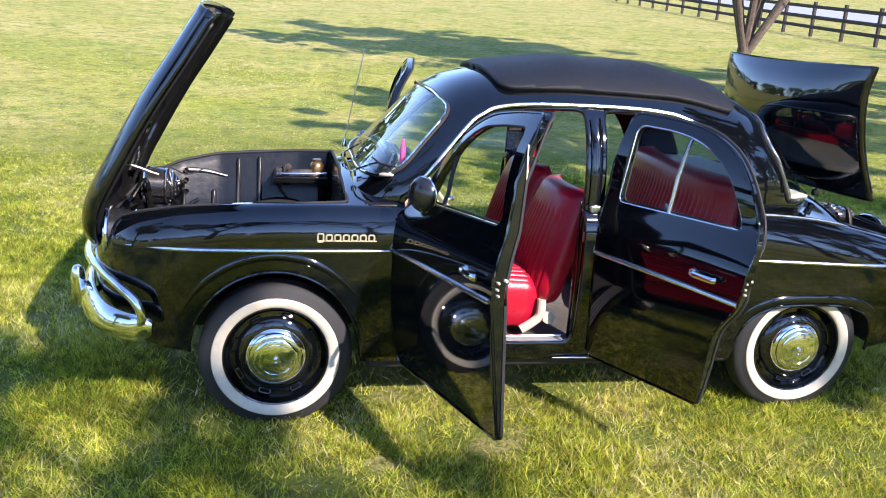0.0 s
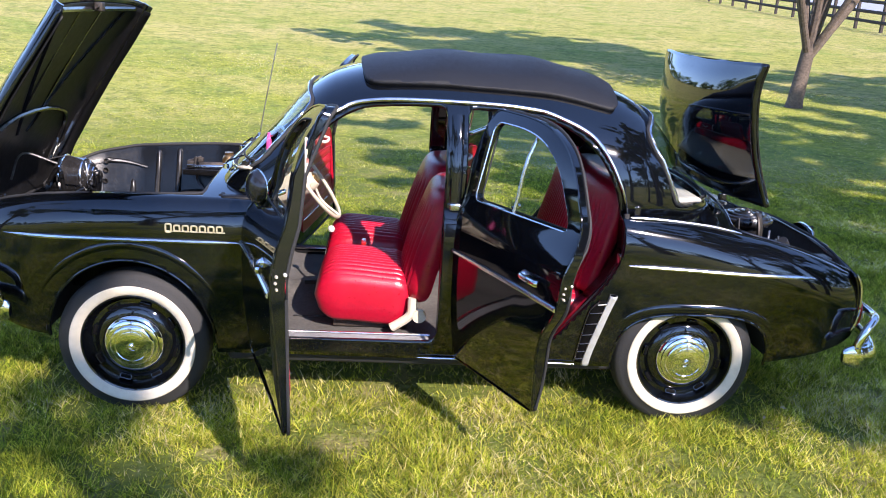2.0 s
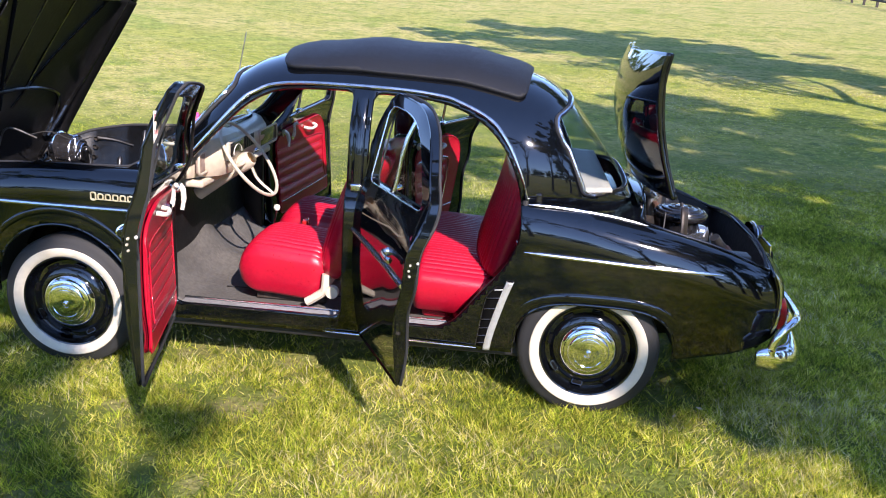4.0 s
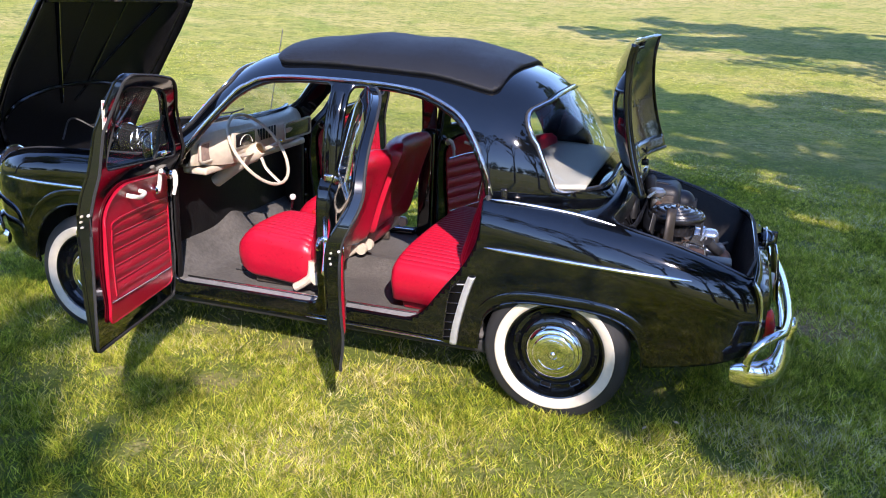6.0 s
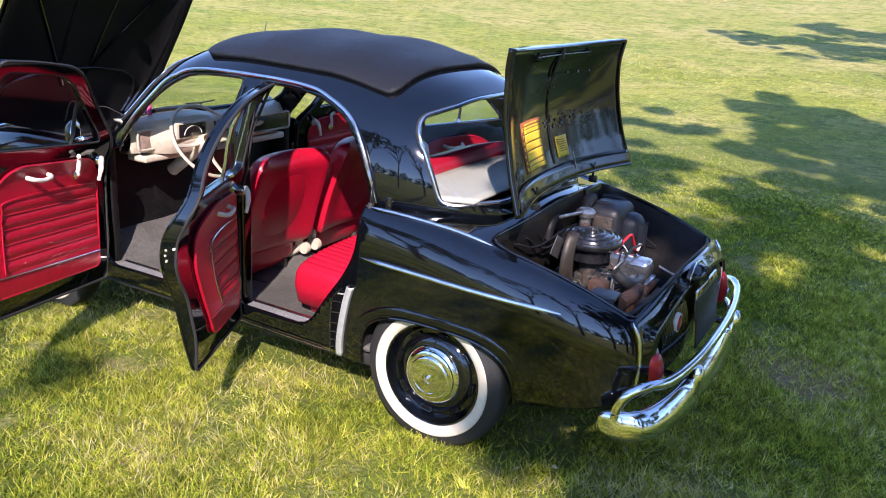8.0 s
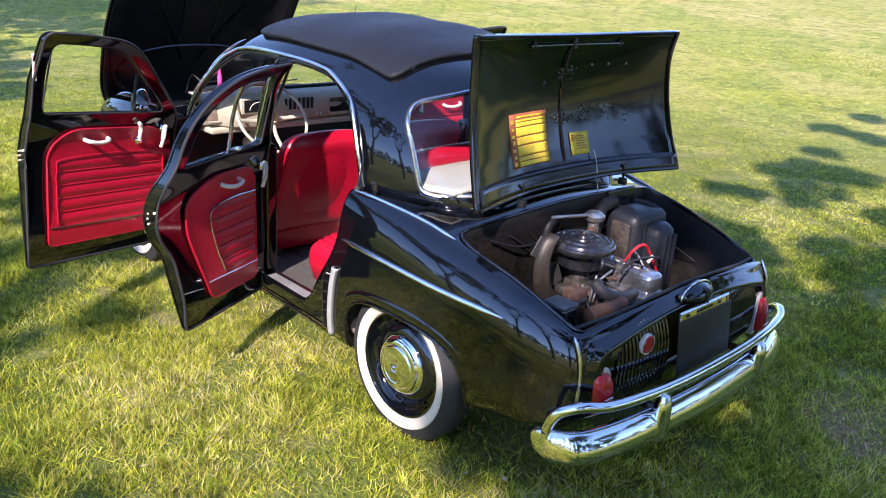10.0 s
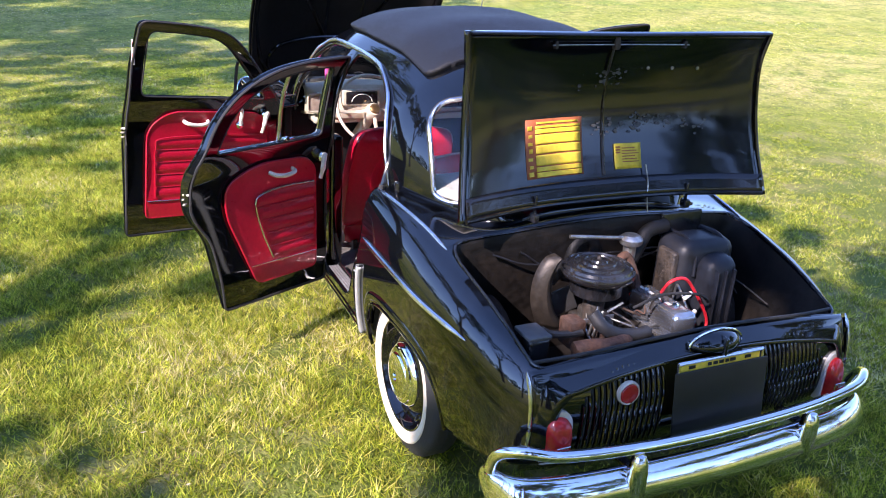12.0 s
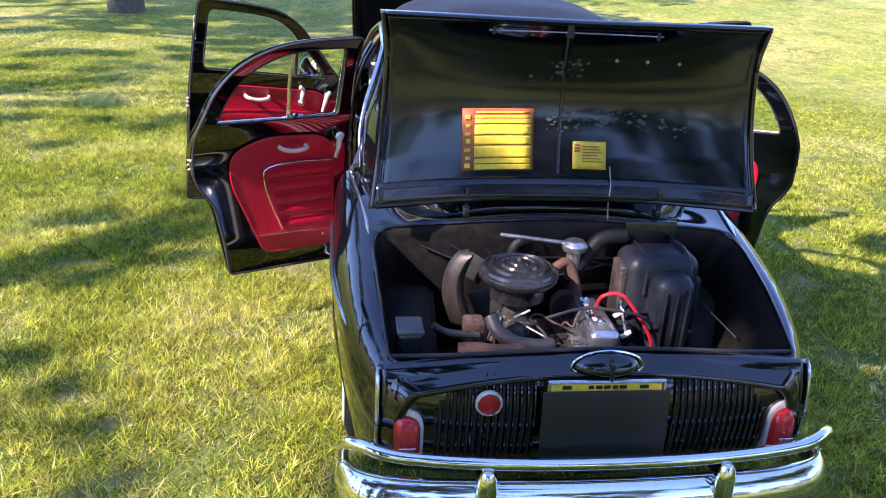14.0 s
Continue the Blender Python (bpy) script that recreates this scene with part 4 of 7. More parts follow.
HOSE_GREY = material("grey_hose", (0.026, 0.026, 0.027), 0.5, grain=0.2, stain=0.4, second=(0.016, 0.015, 0.014), bump=0.1)
HOSE = material("black_hose", (0.007, 0.007, 0.0075), 0.5, grain=0.3, bump=0.1, spec=0.25)
BRONZE = material("dull_bronze", (0.042, 0.034, 0.027), 0.45, 0.4, grain=0.3, grain_size=50, stain=0.6, stain_size=12, second=(0.014, 0.012, 0.011), bump=0.1)
GREASY = material("greasy_alloy", (0.055, 0.052, 0.047), 0.45, 0.5, grain=0.4, grain_size=70, stain=0.8, stain_size=20, second=(0.04, 0.03, 0.025), bump=0.3, bump_size=90)
COVER = material("silver_enamel", (0.46, 0.48, 0.51), 0.2, 0.85, grain=0.12, grain_size=40, stain=0.4, stain_size=12, second=(0.22, 0.2, 0.18), bump=0.03)


def make_engine():
    e = new("engine")
    e.parent = car
    e["label"] = "grimy small engine with a round black air cleaner"
    part("block", join(box(2.50, 2.93, -0.12, 0.13, 0.36, 0.56, 0.02), box(2.52, 2.91, -0.14, 0.16, 0.42, 0.47, 0.015), box(2.55, 2.88, -0.03, 0.16, 0.55, 0.585, 0.01)), IRON, e, "grimy iron block")
    part("valve_cover", join(box(2.60, 2.86, 0.012, 0.108, 0.600, 0.688, 0.026, 4), box(2.595, 2.868, -0.005, 0.125, 0.592, 0.606, 0.004)), COVER, e, "silver valve cover")
    for x in (2.64, 2.79):
        part("cover_nut", lathe([(0.012, 0), (0.012, 0.008), (0.006, 0.014), (0, 0.015)], 6, (x, 0.06, 0.685), "z"), CHROME, e)
    for k in range(4):
        part("cover_letter", box(2.62 + 0.045 * k, 2.645 + 0.045 * k, 0.042, 0.056, 0.6875, 0.6895, 0.001, 1), WHITE, e)
    # air cleaner
    a = new("air_cleaner")
    a.parent = e
    c = (2.668, -0.172, 0.022)
    can = [(0.0, 0.742), (0.06, 0.742), (0.092, 0.746), (0.110, 0.752), (0.119, 0.762), (0.121, 0.773), (0.118, 0.780), (0.112, 0.783), (0.108, 0.792), (0.101, 0.795), (0.098, 0.791), (0.088, 0.793), (0.085, 0.801), (0.078, 0.803), (0.074, 0.798), (0.058, 0.799), (0.054, 0.806), (0.046, 0.807), (0.043, 0.802), (0.030, 0.803), (0.026, 0.810), (0.0, 0.812)]
    part("canister", lathe(can, 48, c, "z"), BLACK_ENAMEL, a, "round black air cleaner")
    part("filter_drum", lathe([(0.0, 0.690), (0.07, 0.690), (0.084, 0.698), (0.086, 0.742), (0.0, 0.748)], 32, c, "z"), BLACK_ENAMEL, a, "black filter drum")
    part("wing_nut", lathe([(0.009, 0.81), (0.008, 0.817), (0.004, 0.822), (0, 0.823)], 8, c, "z"), GREASY, a)
    part("neck", lathe([(0.034, 0.60), (0.036, 0.66), (0.034, 0.72), (0.05, 0.745)], 20, c, "z"), IRON, e, "carburettor neck")
    part("carburettor", join(box(2.62, 2.72, -0.205, -0.135, 0.57, 0.66, 0.012), box(2.60, 2.65, -0.225, -0.16, 0.59, 0.63, 0.01), box(2.70, 2.745, -0.19, -0.14, 0.60, 0.645, 0.01)), GREASY, e, "dull metal carburettor")
    for p in ([(2.70, -0.22, 0.66), (2.76, -0.24, 0.60), (2.80, -0.21, 0.53)], [(2.73, -0.14, 0.67), (2.80, -0.10, 0.64), (2.85, -0.12, 0.56)], [(2.66, -0.24, 0.64), (2.72, -0.27, 0.58), (2.80, -0.29, 0.52)]):
        strip(p, 0.004, GREASY, e, "linkage_rod", tapered=False)
    # exhaust and intake
    strip([(2.81, -0.278, 0.722), (2.84, -0.258, 0.688), (2.862, -0.215, 0.666), (2.868, -0.15, 0.655), (2.862, -0.10, 0.655)], 0.021, HOSE_GREY, e, "coolant_pipe", "grey pipe", tapered=False, sides=12)
    strip([(2.872, -0.375, 0.640), (2.880, -0.32, 0.645), (2.885, -0.26, 0.640), (2.878, -0.20, 0.646), (2.84, -0.165, 0.615), (2.80, -0.15, 0.56)], 0.027, RUSTY, e, "exhaust_pipe", "rusty exhaust pipe", tapered=False, sides=12)
    part("manifold", join(box(2.58, 2.89, -0.20, -0.10, 0.48, 0.555, 0.025), box(2.62, 2.68, -0.24, -0.12, 0.50, 0.58, 0.025), box(2.80, 2.87, -0.24, -0.12, 0.49, 0.575, 0.025), box(2.85, 2.895, -0.28, -0.225, 0.56, 0.622, 0.012), box(2.84, 2.88, -0.02, 0.10, 0.52, 0.60, 0.018), box(2.75, 2.79, -0.235, -0.19, 0.58, 0.655, 0.012)), RUSTY, e, "rust-brown manifold")
    # hoses
    strip([(2.48, -0.155, 0.75), (2.48, -0.143, 0.805), (2.48, -0.10, 0.828), (2.48, -0.062, 0.80), (2.49, -0.055, 0.73)], 0.021, HOSE, e, "hose", "black rubber hose", tapered=False, sides=12)
    strip([(2.56, 0.04, 0.76), (2.545, 0.08, 0.81), (2.53, 0.122, 0.850), (2.525, 0.20, 0.862)], 0.025, HOSE, e, "hose", "black rubber hose", tapered=False, sides=12)
    strip([(2.60, -0.06, 0.76), (2.58, 0.0, 0.79), (2.60, 0.03, 0.73), (2.62, 0.04, 0.66)], 0.016, RUSTY, e, "breather_hose", "brown breather hose", tapered=False, sides=12)
    # thermostat housing with rod
    part("thermostat", join(lathe([(0, 0.795), (0.036, 0.795), (0.042, 0.805), (0.042, 0.815), (0.028, 0.828), (0.0, 0.832)], 10, (2.565, 0.025, 0.03), "z"), lathe([(0.022, 0.70), (0.022, 0.80)], 16, (2.565, 0.025, 0.03), "z")), STEEL, e, "silver thermostat housing")
    part("stay_rod", turned([(2.545, -0.21, 0.868), (2.562, 0.0, 0.848)], 0.007), STEEL, e, "bright stay rod")
    # blower casing
    bl = new("blower")
    bl.parent = e
    bl["label"] = "large ribbed blue-black blower casing"
    part("casing", box(2.50, 2.665, 0.178, 0.415, 0.45, 0.838, 0.045, 4), BLUE_BLACK, bl, "blue-black plastic casing")
    part("dome", box(2.58, 2.735, 0.245, 0.385, 0.46, 0.80, 0.055, 4), BLUE_BLACK, bl, "rounded blower dome")
    part("side_flange", box(2.53, 2.64, 0.405, 0.432, 0.50, 0.76, 0.012), BLUE_BLACK, bl)
    part("mounting_plate", box(2.55, 2.64, 0.160, 0.186, 0.52, 0.80, 0.008), IRON, bl, "rusty mounting plate")
    part("top_flap", box(2.475, 2.50, 0.205, 0.385, 0.80, 0.897, 0.008), BLACK_ENAMEL, bl, "black upright plate")
    for k in range(3):
        part("rib", box(2.712, 2.745, 0.272 + 0.036 * k, 0.279 + 0.036 * k, 0.50, 0.76, 0.003), BLUE_BLACK, bl)
    strip([(2.52, 0.365, 0.838), (2.60, 0.37, 0.838), (2.655, 0.372, 0.80), (2.668, 0.375, 0.70), (2.668, 0.378, 0.55)], 0.011, BLUE_BLACK, bl, "rib", tapered=False)
    strip([(2.52, 0.235, 0.838), (2.60, 0.235, 0.838), (2.655, 0.235, 0.80), (2.668, 0.232, 0.72)], 0.007, BLUE_BLACK, bl, "rib", tapered=False)
    part("clip", box(2.69, 2.706, 0.372, 0.40, 0.58, 0.61, 0.004), IRON, bl)
    part("pulley", lathe([(0.0, 0.0), (0.05, 0.0), (0.055, 0.012), (0.045, 0.02), (0.055, 0.028), (0.05, 0.04), (0.0, 0.04)], 24, (2.48, 0.04, 0.60), "x"), IRON, bl)
    # ignition wires
    strip([(2.70, 0.07, 0.69), (2.73, 0.078, 0.745), (2.74, 0.125, 0.756), (2.74, 0.171, 0.715), (2.75, 0.244, 0.60), (2.77, 0.226, 0.53)], 0.0056, RED_WIRE, e, "red_cable", "bright red ignition cable", tapered=False)
    strip([(2.78, -0.10, 0.700), (2.78, 0.017, 0.730), (2.78, 0.163, 0.710), (2.75, 0.24, 0.66)], 0.005, RUBBER, e, "black_cable", tapered=False)
    strip([(2.66, 0.16, 0.58), (2.66, 0.17, 0.68), (2.70, 0.15, 0.70), (2.76, 0.16, 0.62)], 0.004, STEEL, e, "grey_cable", tapered=False)
    for p in ((2.78, 0.116, 0.712), (2.78, 0.148, 0.642)):
        part("cable_tag", box(p[0] - 0.006, p[0] + 0.006, p[1] - 0.018, p[1] + 0.018, p[2] - 0.006, p[2] + 0.006, 0.003), WHITE, e, "", Matrix.Translation(p) @ Matrix.Rotation(0.6, 4, "X") @ Matrix.Translation([-q for q in p]))
    part("distributor", lathe([(0.0, 0.54), (0.028, 0.54), (0.03, 0.58), (0.034, 0.60), (0.034, 0.62), (0.022, 0.64), (0.0, 0.645)], 20, (2.70, 0.165, 0), "z"), BLACK_ENAMEL, e, "black distributor cap")
    part("filler_cap", lathe([(0.0, 0.645), (0.022, 0.645), (0.024, 0.655), (0.016, 0.668), (0.0, 0.67)], 16, (2.615, 0.04, 0), "z"), LAMP_RED, e, "red filler cap")
    # fan shroud and blades
    rim = curve_points([(-0.365, 0.610, 0), (-0.395, 0.70, 0), (-0.392, 0.78, 0), (-0.362, 0.842, 0), (-0.325, 0.858, 0)], 5)
    lip = curve_points([(-0.265, 0.598, 0), (-0.315, 0.665, 0), (-0.335, 0.75, 0), (-0.322, 0.81, 0), (-0.308, 0.846, 0)], 5)
    rows = [[(2.635 + 0.035 * math.sin(math.pi * q * 0.8), p.x + (w.x - p.x) * q, p.y + (w.y - p.y) * q) for q in (0, 0.2, 0.4, 0.6, 0.8, 1.0)] for p, w in zip(rim, lip)]
    part("fan_shroud", sheet_bm(grid(rows)), BRONZE, e, "curved brown fan shroud", thick=0.006)
    part("fan_blade", box(-0.003, 0.003, -0.045, 0.045, -0.045, 0.045, 0.003), HOSE_GREY, e, "grey fan blade", pose(2.60, -0.252, 0.665, 24, 0, -14))
    part("fan_blade", box(-0.003, 0.003, -0.04, 0.04, -0.04, 0.04, 0.003), HOSE_GREY, e, "", pose(2.58, -0.29, 0.77, -30, 0, -12))
    strip([(2.78, -0.437, 0.675), (2.78, -0.402, 0.655), (2.79, -0.35, 0.651), (2.80, -0.30, 0.655)], 0.012, HOSE_GREY, e, "lower_pipe", "grey water pipe", tapered=False, sides=10)
    for p, q in (((2.80, -0.277, 0.640), (2.80, -0.252, 0.735)), ((2.805, -0.264, 0.638), (2.80, -0.232, 0.716)), ((2.78, -0.20, 0.70), (2.80, -0.16, 0.735))):
        part("throttle_rod", turned([p, q], 0.0045, 8), STEEL, e, "bright throttle rod")
    part("manifold_boss", box(2.73, 2.80, -0.345, -0.285, 0.60, 0.69, 0.010, 2), RUSTY, e, "rusty manifold boss")
    for k in range(6):
        strip([(2.55 + 0.05 * k, -0.26 + 0.03 * (k % 3), 0.60 - 0.02 * (k % 2)), (2.60 + 0.05 * k, -0.15, 0.56), (2.62 + 0.05 * k, -0.05 + 0.02 * k, 0.58)], 0.0045, (GREASY, HOSE, IRON)[k % 3], e, "fuel_line", tapered=False)

    # pump, dynamo, brackets and bolts that crowd the block
    part("dynamo", join(lathe([(0, -0.09), (0.045, -0.09), (0.052, -0.08), (0.052, 0.07), (0.045, 0.085), (0.02, 0.095), (0, 0.095)], 24, (2.66, 0.205, 0.50), "x"), box(2.60, 2.72, 0.16, 0.25, 0.43, 0.46, 0.008)), IRON, e, "dark dynamo")
    part("fuel_pump", join(lathe([(0, 0.55), (0.036, 0.55), (0.038, 0.57), (0.03, 0.585), (0.03, 0.60), (0.015, 0.615), (0, 0.616)], 18, (2.83, -0.055, 0), "z"), box(2.80, 2.86, -0.09, -0.02, 0.52, 0.552, 0.006)), GREASY, e, "greasy fuel pump")
    part("float_chamber", lathe([(0, 0.58), (0.028, 0.58), (0.03, 0.65), (0.022, 0.665), (0.008, 0.672), (0, 0.674)], 18, (2.755, -0.19, 0), "z"), GREASY, e, "greasy float chamber")
    part("lever_plate", join(box(2.735, 2.742, -0.255, -0.14, 0.62, 0.665, 0.002), turned([(2.74, -0.25, 0.64), (2.80, -0.255, 0.60)], 0.004), turned([(2.74, -0.15, 0.65), (2.80, -0.08, 0.63)], 0.004)), STEEL, e, "bright throttle lever")
    for k in range(8):
        part("stud", lathe([(0.007, 0.0), (0.007, 0.012), (0.004, 0.018), (0, 0.019)], 6, (2.60 + 0.038 * k, -0.005 if k % 2 else 0.145, 0.583), "z"), GREASY, e)
    wires = random.Random(31)
    for k in range(12):
        a = Vector((wires.uniform(2.58, 2.86), wires.uniform(-0.25, 0.02), wires.uniform(0.56, 0.68)))
        b = a + Vector((wires.uniform(-0.02, 0.09), wires.uniform(0.04, 0.16), wires.uniform(-0.06, 0.03)))
        strip([a, a.lerp(b, 0.35) + Vector((0, 0, wires.uniform(0.0, 0.05))), a.lerp(b, 0.7) + Vector((0.02, 0, wires.uniform(-0.02, 0.03))), b], wires.uniform(0.002, 0.0045), (GREASY, HOSE, RUSTY)[k % 3], e, "pipe", tapered=False, sides=6)


make_engine()


# ---- engine lid and bonnet fittings ----
lid = [o for o in car.children if o.name == "engine_lid"][0]


def lid_x(y, z):
    return lid_sheet(y, z) + 0.0115


def lid_patch(name, y0, y1, z0, z1, mat, lift, label="", owner=None):
    rows = [[(lid_x(y0 + (y1 - y0) * i / 6, z0 + (z1 - z0) * j / 6) + lift, y0 + (y1 - y0) * i / 6, z0 + (z1 - z0) * j / 6) for j in range(7)] for i in range(7)]
    return part(name, sheet_bm(grid(rows)), mat, owner or lid, label, thick=0.0012, offset=1)


LID_BLACK = material("lid_inner_paint", (0.003, 0.0035, 0.005), 0.10, grain=0.3, grain_size=30, stain=0.5, stain_size=6, second=(0.006, 0.006, 0.007), bump=0.02, bump_size=9, spec=0.6)


WORN = material("bare_scuff", (0.055, 0.055, 0.055), 0.5, grain=0.4, grain_size=90)


def make_lid_fittings():
    rows = []
    for i in range(45):
        z = 0.99 + 0.515 * i / 44
        w = LID_W(z) - 0.012
        rows.append([(lid_x(y, z) - 0.0004, y, z - 0.012 * math.cos(math.pi * y / w / 2) * (z - 0.965) / 0.55) for y in (w * (-1 + j / 24) for j in range(49))])
    part("lid_lining", sheet_bm(grid(rows)), LID_BLACK, lid, "worn satin black inner panel", thick=0.001, offset=-1)
    card = lid_patch("lubrication_label", -0.331, -0.098, 1.040, 1.226, RUST_RED, 0.001, "yellow and rust-red service chart")
    for lo, hi in ((0.02, 0.10), (0.115, 0.19), (0.21, 0.39), (0.415, 0.555), (0.575, 0.735), (0.755, 0.83), (0.845, 0.885)):
        lid_patch("chart_line", -0.290, -0.106, 1.040 + 0.186 * lo, 1.040 + 0.186 * hi, YELLOW, 0.003, owner=card)
    for k in range(7):
        lid_patch("chart_mark", -0.322 + 0.004 * (k % 2), -0.303, 1.048 + 0.024 * k, 1.058 + 0.024 * k + 0.004 * (k % 3 == 0), YELLOW, 0.003, owner=card)
    lid_patch("chart_title", -0.286, -0.115, 1.211, 1.217, YELLOW, 0.003, owner=card)
    note = lid_patch("maker_label", 0.032, 0.142, 1.046, 1.130, YELLOW, 0.0025, "small yellow label")
    for k in range(6):
        lid_patch("label_line", 0.064, 0.132 - 0.008 * (k % 3), 1.068 + 0.009 * k, 1.071 + 0.009 * k, RUST_RED, 0.0045, owner=note)
    for k in range(3):
        lid_patch("label_mark", 0.038, 0.056, 1.098 + 0.009 * k, 1.103 + 0.009 * k, RUST_RED, 0.0045, owner=note)
    # flange round the inside
    for sy in (-1, 1):
        strip([(lid_x(sy * (LID_W(z) - 0.006), z) - 0.002, sy * (LID_W(z) - 0.006), z) for z in (0.98, 1.1, 1.25, 1.4, 1.51)], 0.006, PAINT_IN, lid, "folded_edge", tapered=False)
    strip([(lid_x(y, 1.503) + 0.001, y, 1.508 - 0.010 * math.cos(math.pi * y / 1.18)) for y in (-0.58, -0.4, -0.2, 0, 0.2, 0.4, 0.58)], 0.007, PAINT_IN, lid, "folded_edge", tapered=False)
    strip([(lid_x(-0.012, z), -0.012 - 0.02 * (1.2 - z), z) for z in (1.03, 1.2, 1.35, 1.47)], 0.0055, PAINT_IN, lid, "centre_rib", tapered=False)
    strip([(lid_x(y, 0.957) + 0.004, y, 0.957) for y in (-0.6, -0.3, 0, 0.3, 0.6)], 0.008, PAINT_IN, lid, "hinge_flange", tapered=False)
    rows = [[(lid_x(y, z) + 0.005, y, z) for y in (-0.598 + 1.196 * j / 48 for j in range(49))] for z in (0.955, 0.975, 1.0, 1.022)]
    part("hinge_band", sheet_bm(grid(rows)), PAINT_IN, lid, "flat black hinge band", thick=0.004, offset=1)
    # latch and its rod near the free edge
    strip([(lid_x(y, 1.468) + 0.014, y, 1.468) for y in (-0.27, -0.1, 0.1, 0.27)], 0.0022, STEEL, lid, "latch_rod", tapered=False)
    for y in (-0.255, -0.012, 0.255):
        part("rod_clip", box(lid_x(y, 1.468), lid_x(y, 1.468) + 0.018, y - 0.005, y + 0.005, 1.456, 1.480, 0.002), IRON, lid)
    part("latch", join(box(lid_x(-0.02, 1.47), lid_x(-0.02, 1.47) + 0.022, -0.030, -0.012, 1.452, 1.492, 0.004), turned([(lid_x(-0.02, 1.4) + 0.004, -0.018, 1.37), (lid_x(-0.02, 1.45) + 0.014, -0.022, 1.46)], 0.004)), IRON, lid, "steel lid latch")
    for y in (0.148, 0.245, 0.344):
        part("bolt", lathe([(0.006, 0.0), (0.006, 0.004), (0.0, 0.005)], 6, (lid_x(y, 1.384), y, 1.384), "x"), STEEL, lid)
    # hinges and safety chain
    for y in (-0.313, 0.312):
        part("hinge", join(turned([(2.480, y, 0.995), (2.478, y, 0.935)], 0.005), box(2.462, 2.496, y - 0.010, y + 0.010, 0.905, 0.935, 0.004)), BLACK_ENAMEL, lid, "steel hinge")
    strip([(2.432, 0.15, 1.06), (2.452, 0.155, 1.0), (2.465, 0.15, 0.95), (2.48, 0.152, 0.885)], 0.0022, STEEL, lid, "prop_wire", tapered=False)
    # worn bare patches where fittings rubbed
    wear = random.Random(12)
    spots = [(wear.uniform(-0.06, 0.40), 1.185, 0.016) for _ in range(70)] + [(wear.gauss(-0.02, 0.04), 1.36, 0.02) for _ in range(34)]
    bm = bmesh.new()
    for y, z, spread in spots:
        z += 0.02 * math.sin(9 * y) + wear.gauss(0, spread)
        w = wear.uniform(0.002, 0.010)
        ring = [(y + w * wear.uniform(0.5, 1.6) * math.cos(t), z + w * wear.uniform(0.3, 0.9) * math.sin(t)) for t in (math.tau * j / 7 for j in range(7))]
        bm.faces.new([bm.verts.new((lid_x(p, q) + 0.0022, p, q)) for p, q in ring])
    part("worn_paint", bm, WORN, lid, "bare grey scuffs in the paint")["kind"] = "stuff"


make_lid_fittings()


# ---- door furniture ----
BADGE = material("pale_gold", (0.62, 0.56, 0.38), 0.3, 0.5, grain=0.15)
PINK_INK = material("faded_red_ink", (0.55, 0.22, 0.2), 0.6, grain=0.2)
GREY_TRIM = material("grey_scoop", (0.42, 0.43, 0.43), 0.4, 0.3, grain=0.1)
def inner_sheet(x0, x1, z0, z1, side, inset, keep, n=60, k=60):
    rows = []
    for i in range(n + 1):
        x = x0 + (x1 - x0) * i / n
        rows.append([(x, side * (side_y(min(max(x, 0.44), 1.96), z) - inset(x, z)), z) for z in (z0 + (z1 - z0) * j / k for j in range(k + 1))])
    bm = sheet_bm(cut(grid(rows), lambda x, y, z: keep(x, z)))
    if side > 0:
        bmesh.ops.reverse_faces(bm, faces=bm.faces)
    return bm


def door_point(x, z, side, inset):
    """A point on a shut door: insets from 0.03 on follow its inner face."""
    if inset >= 0.03:
        inset += DOOR_THICK(z) - 0.042
    return Vector((x, side * (side_y(x, z) - inset), z))


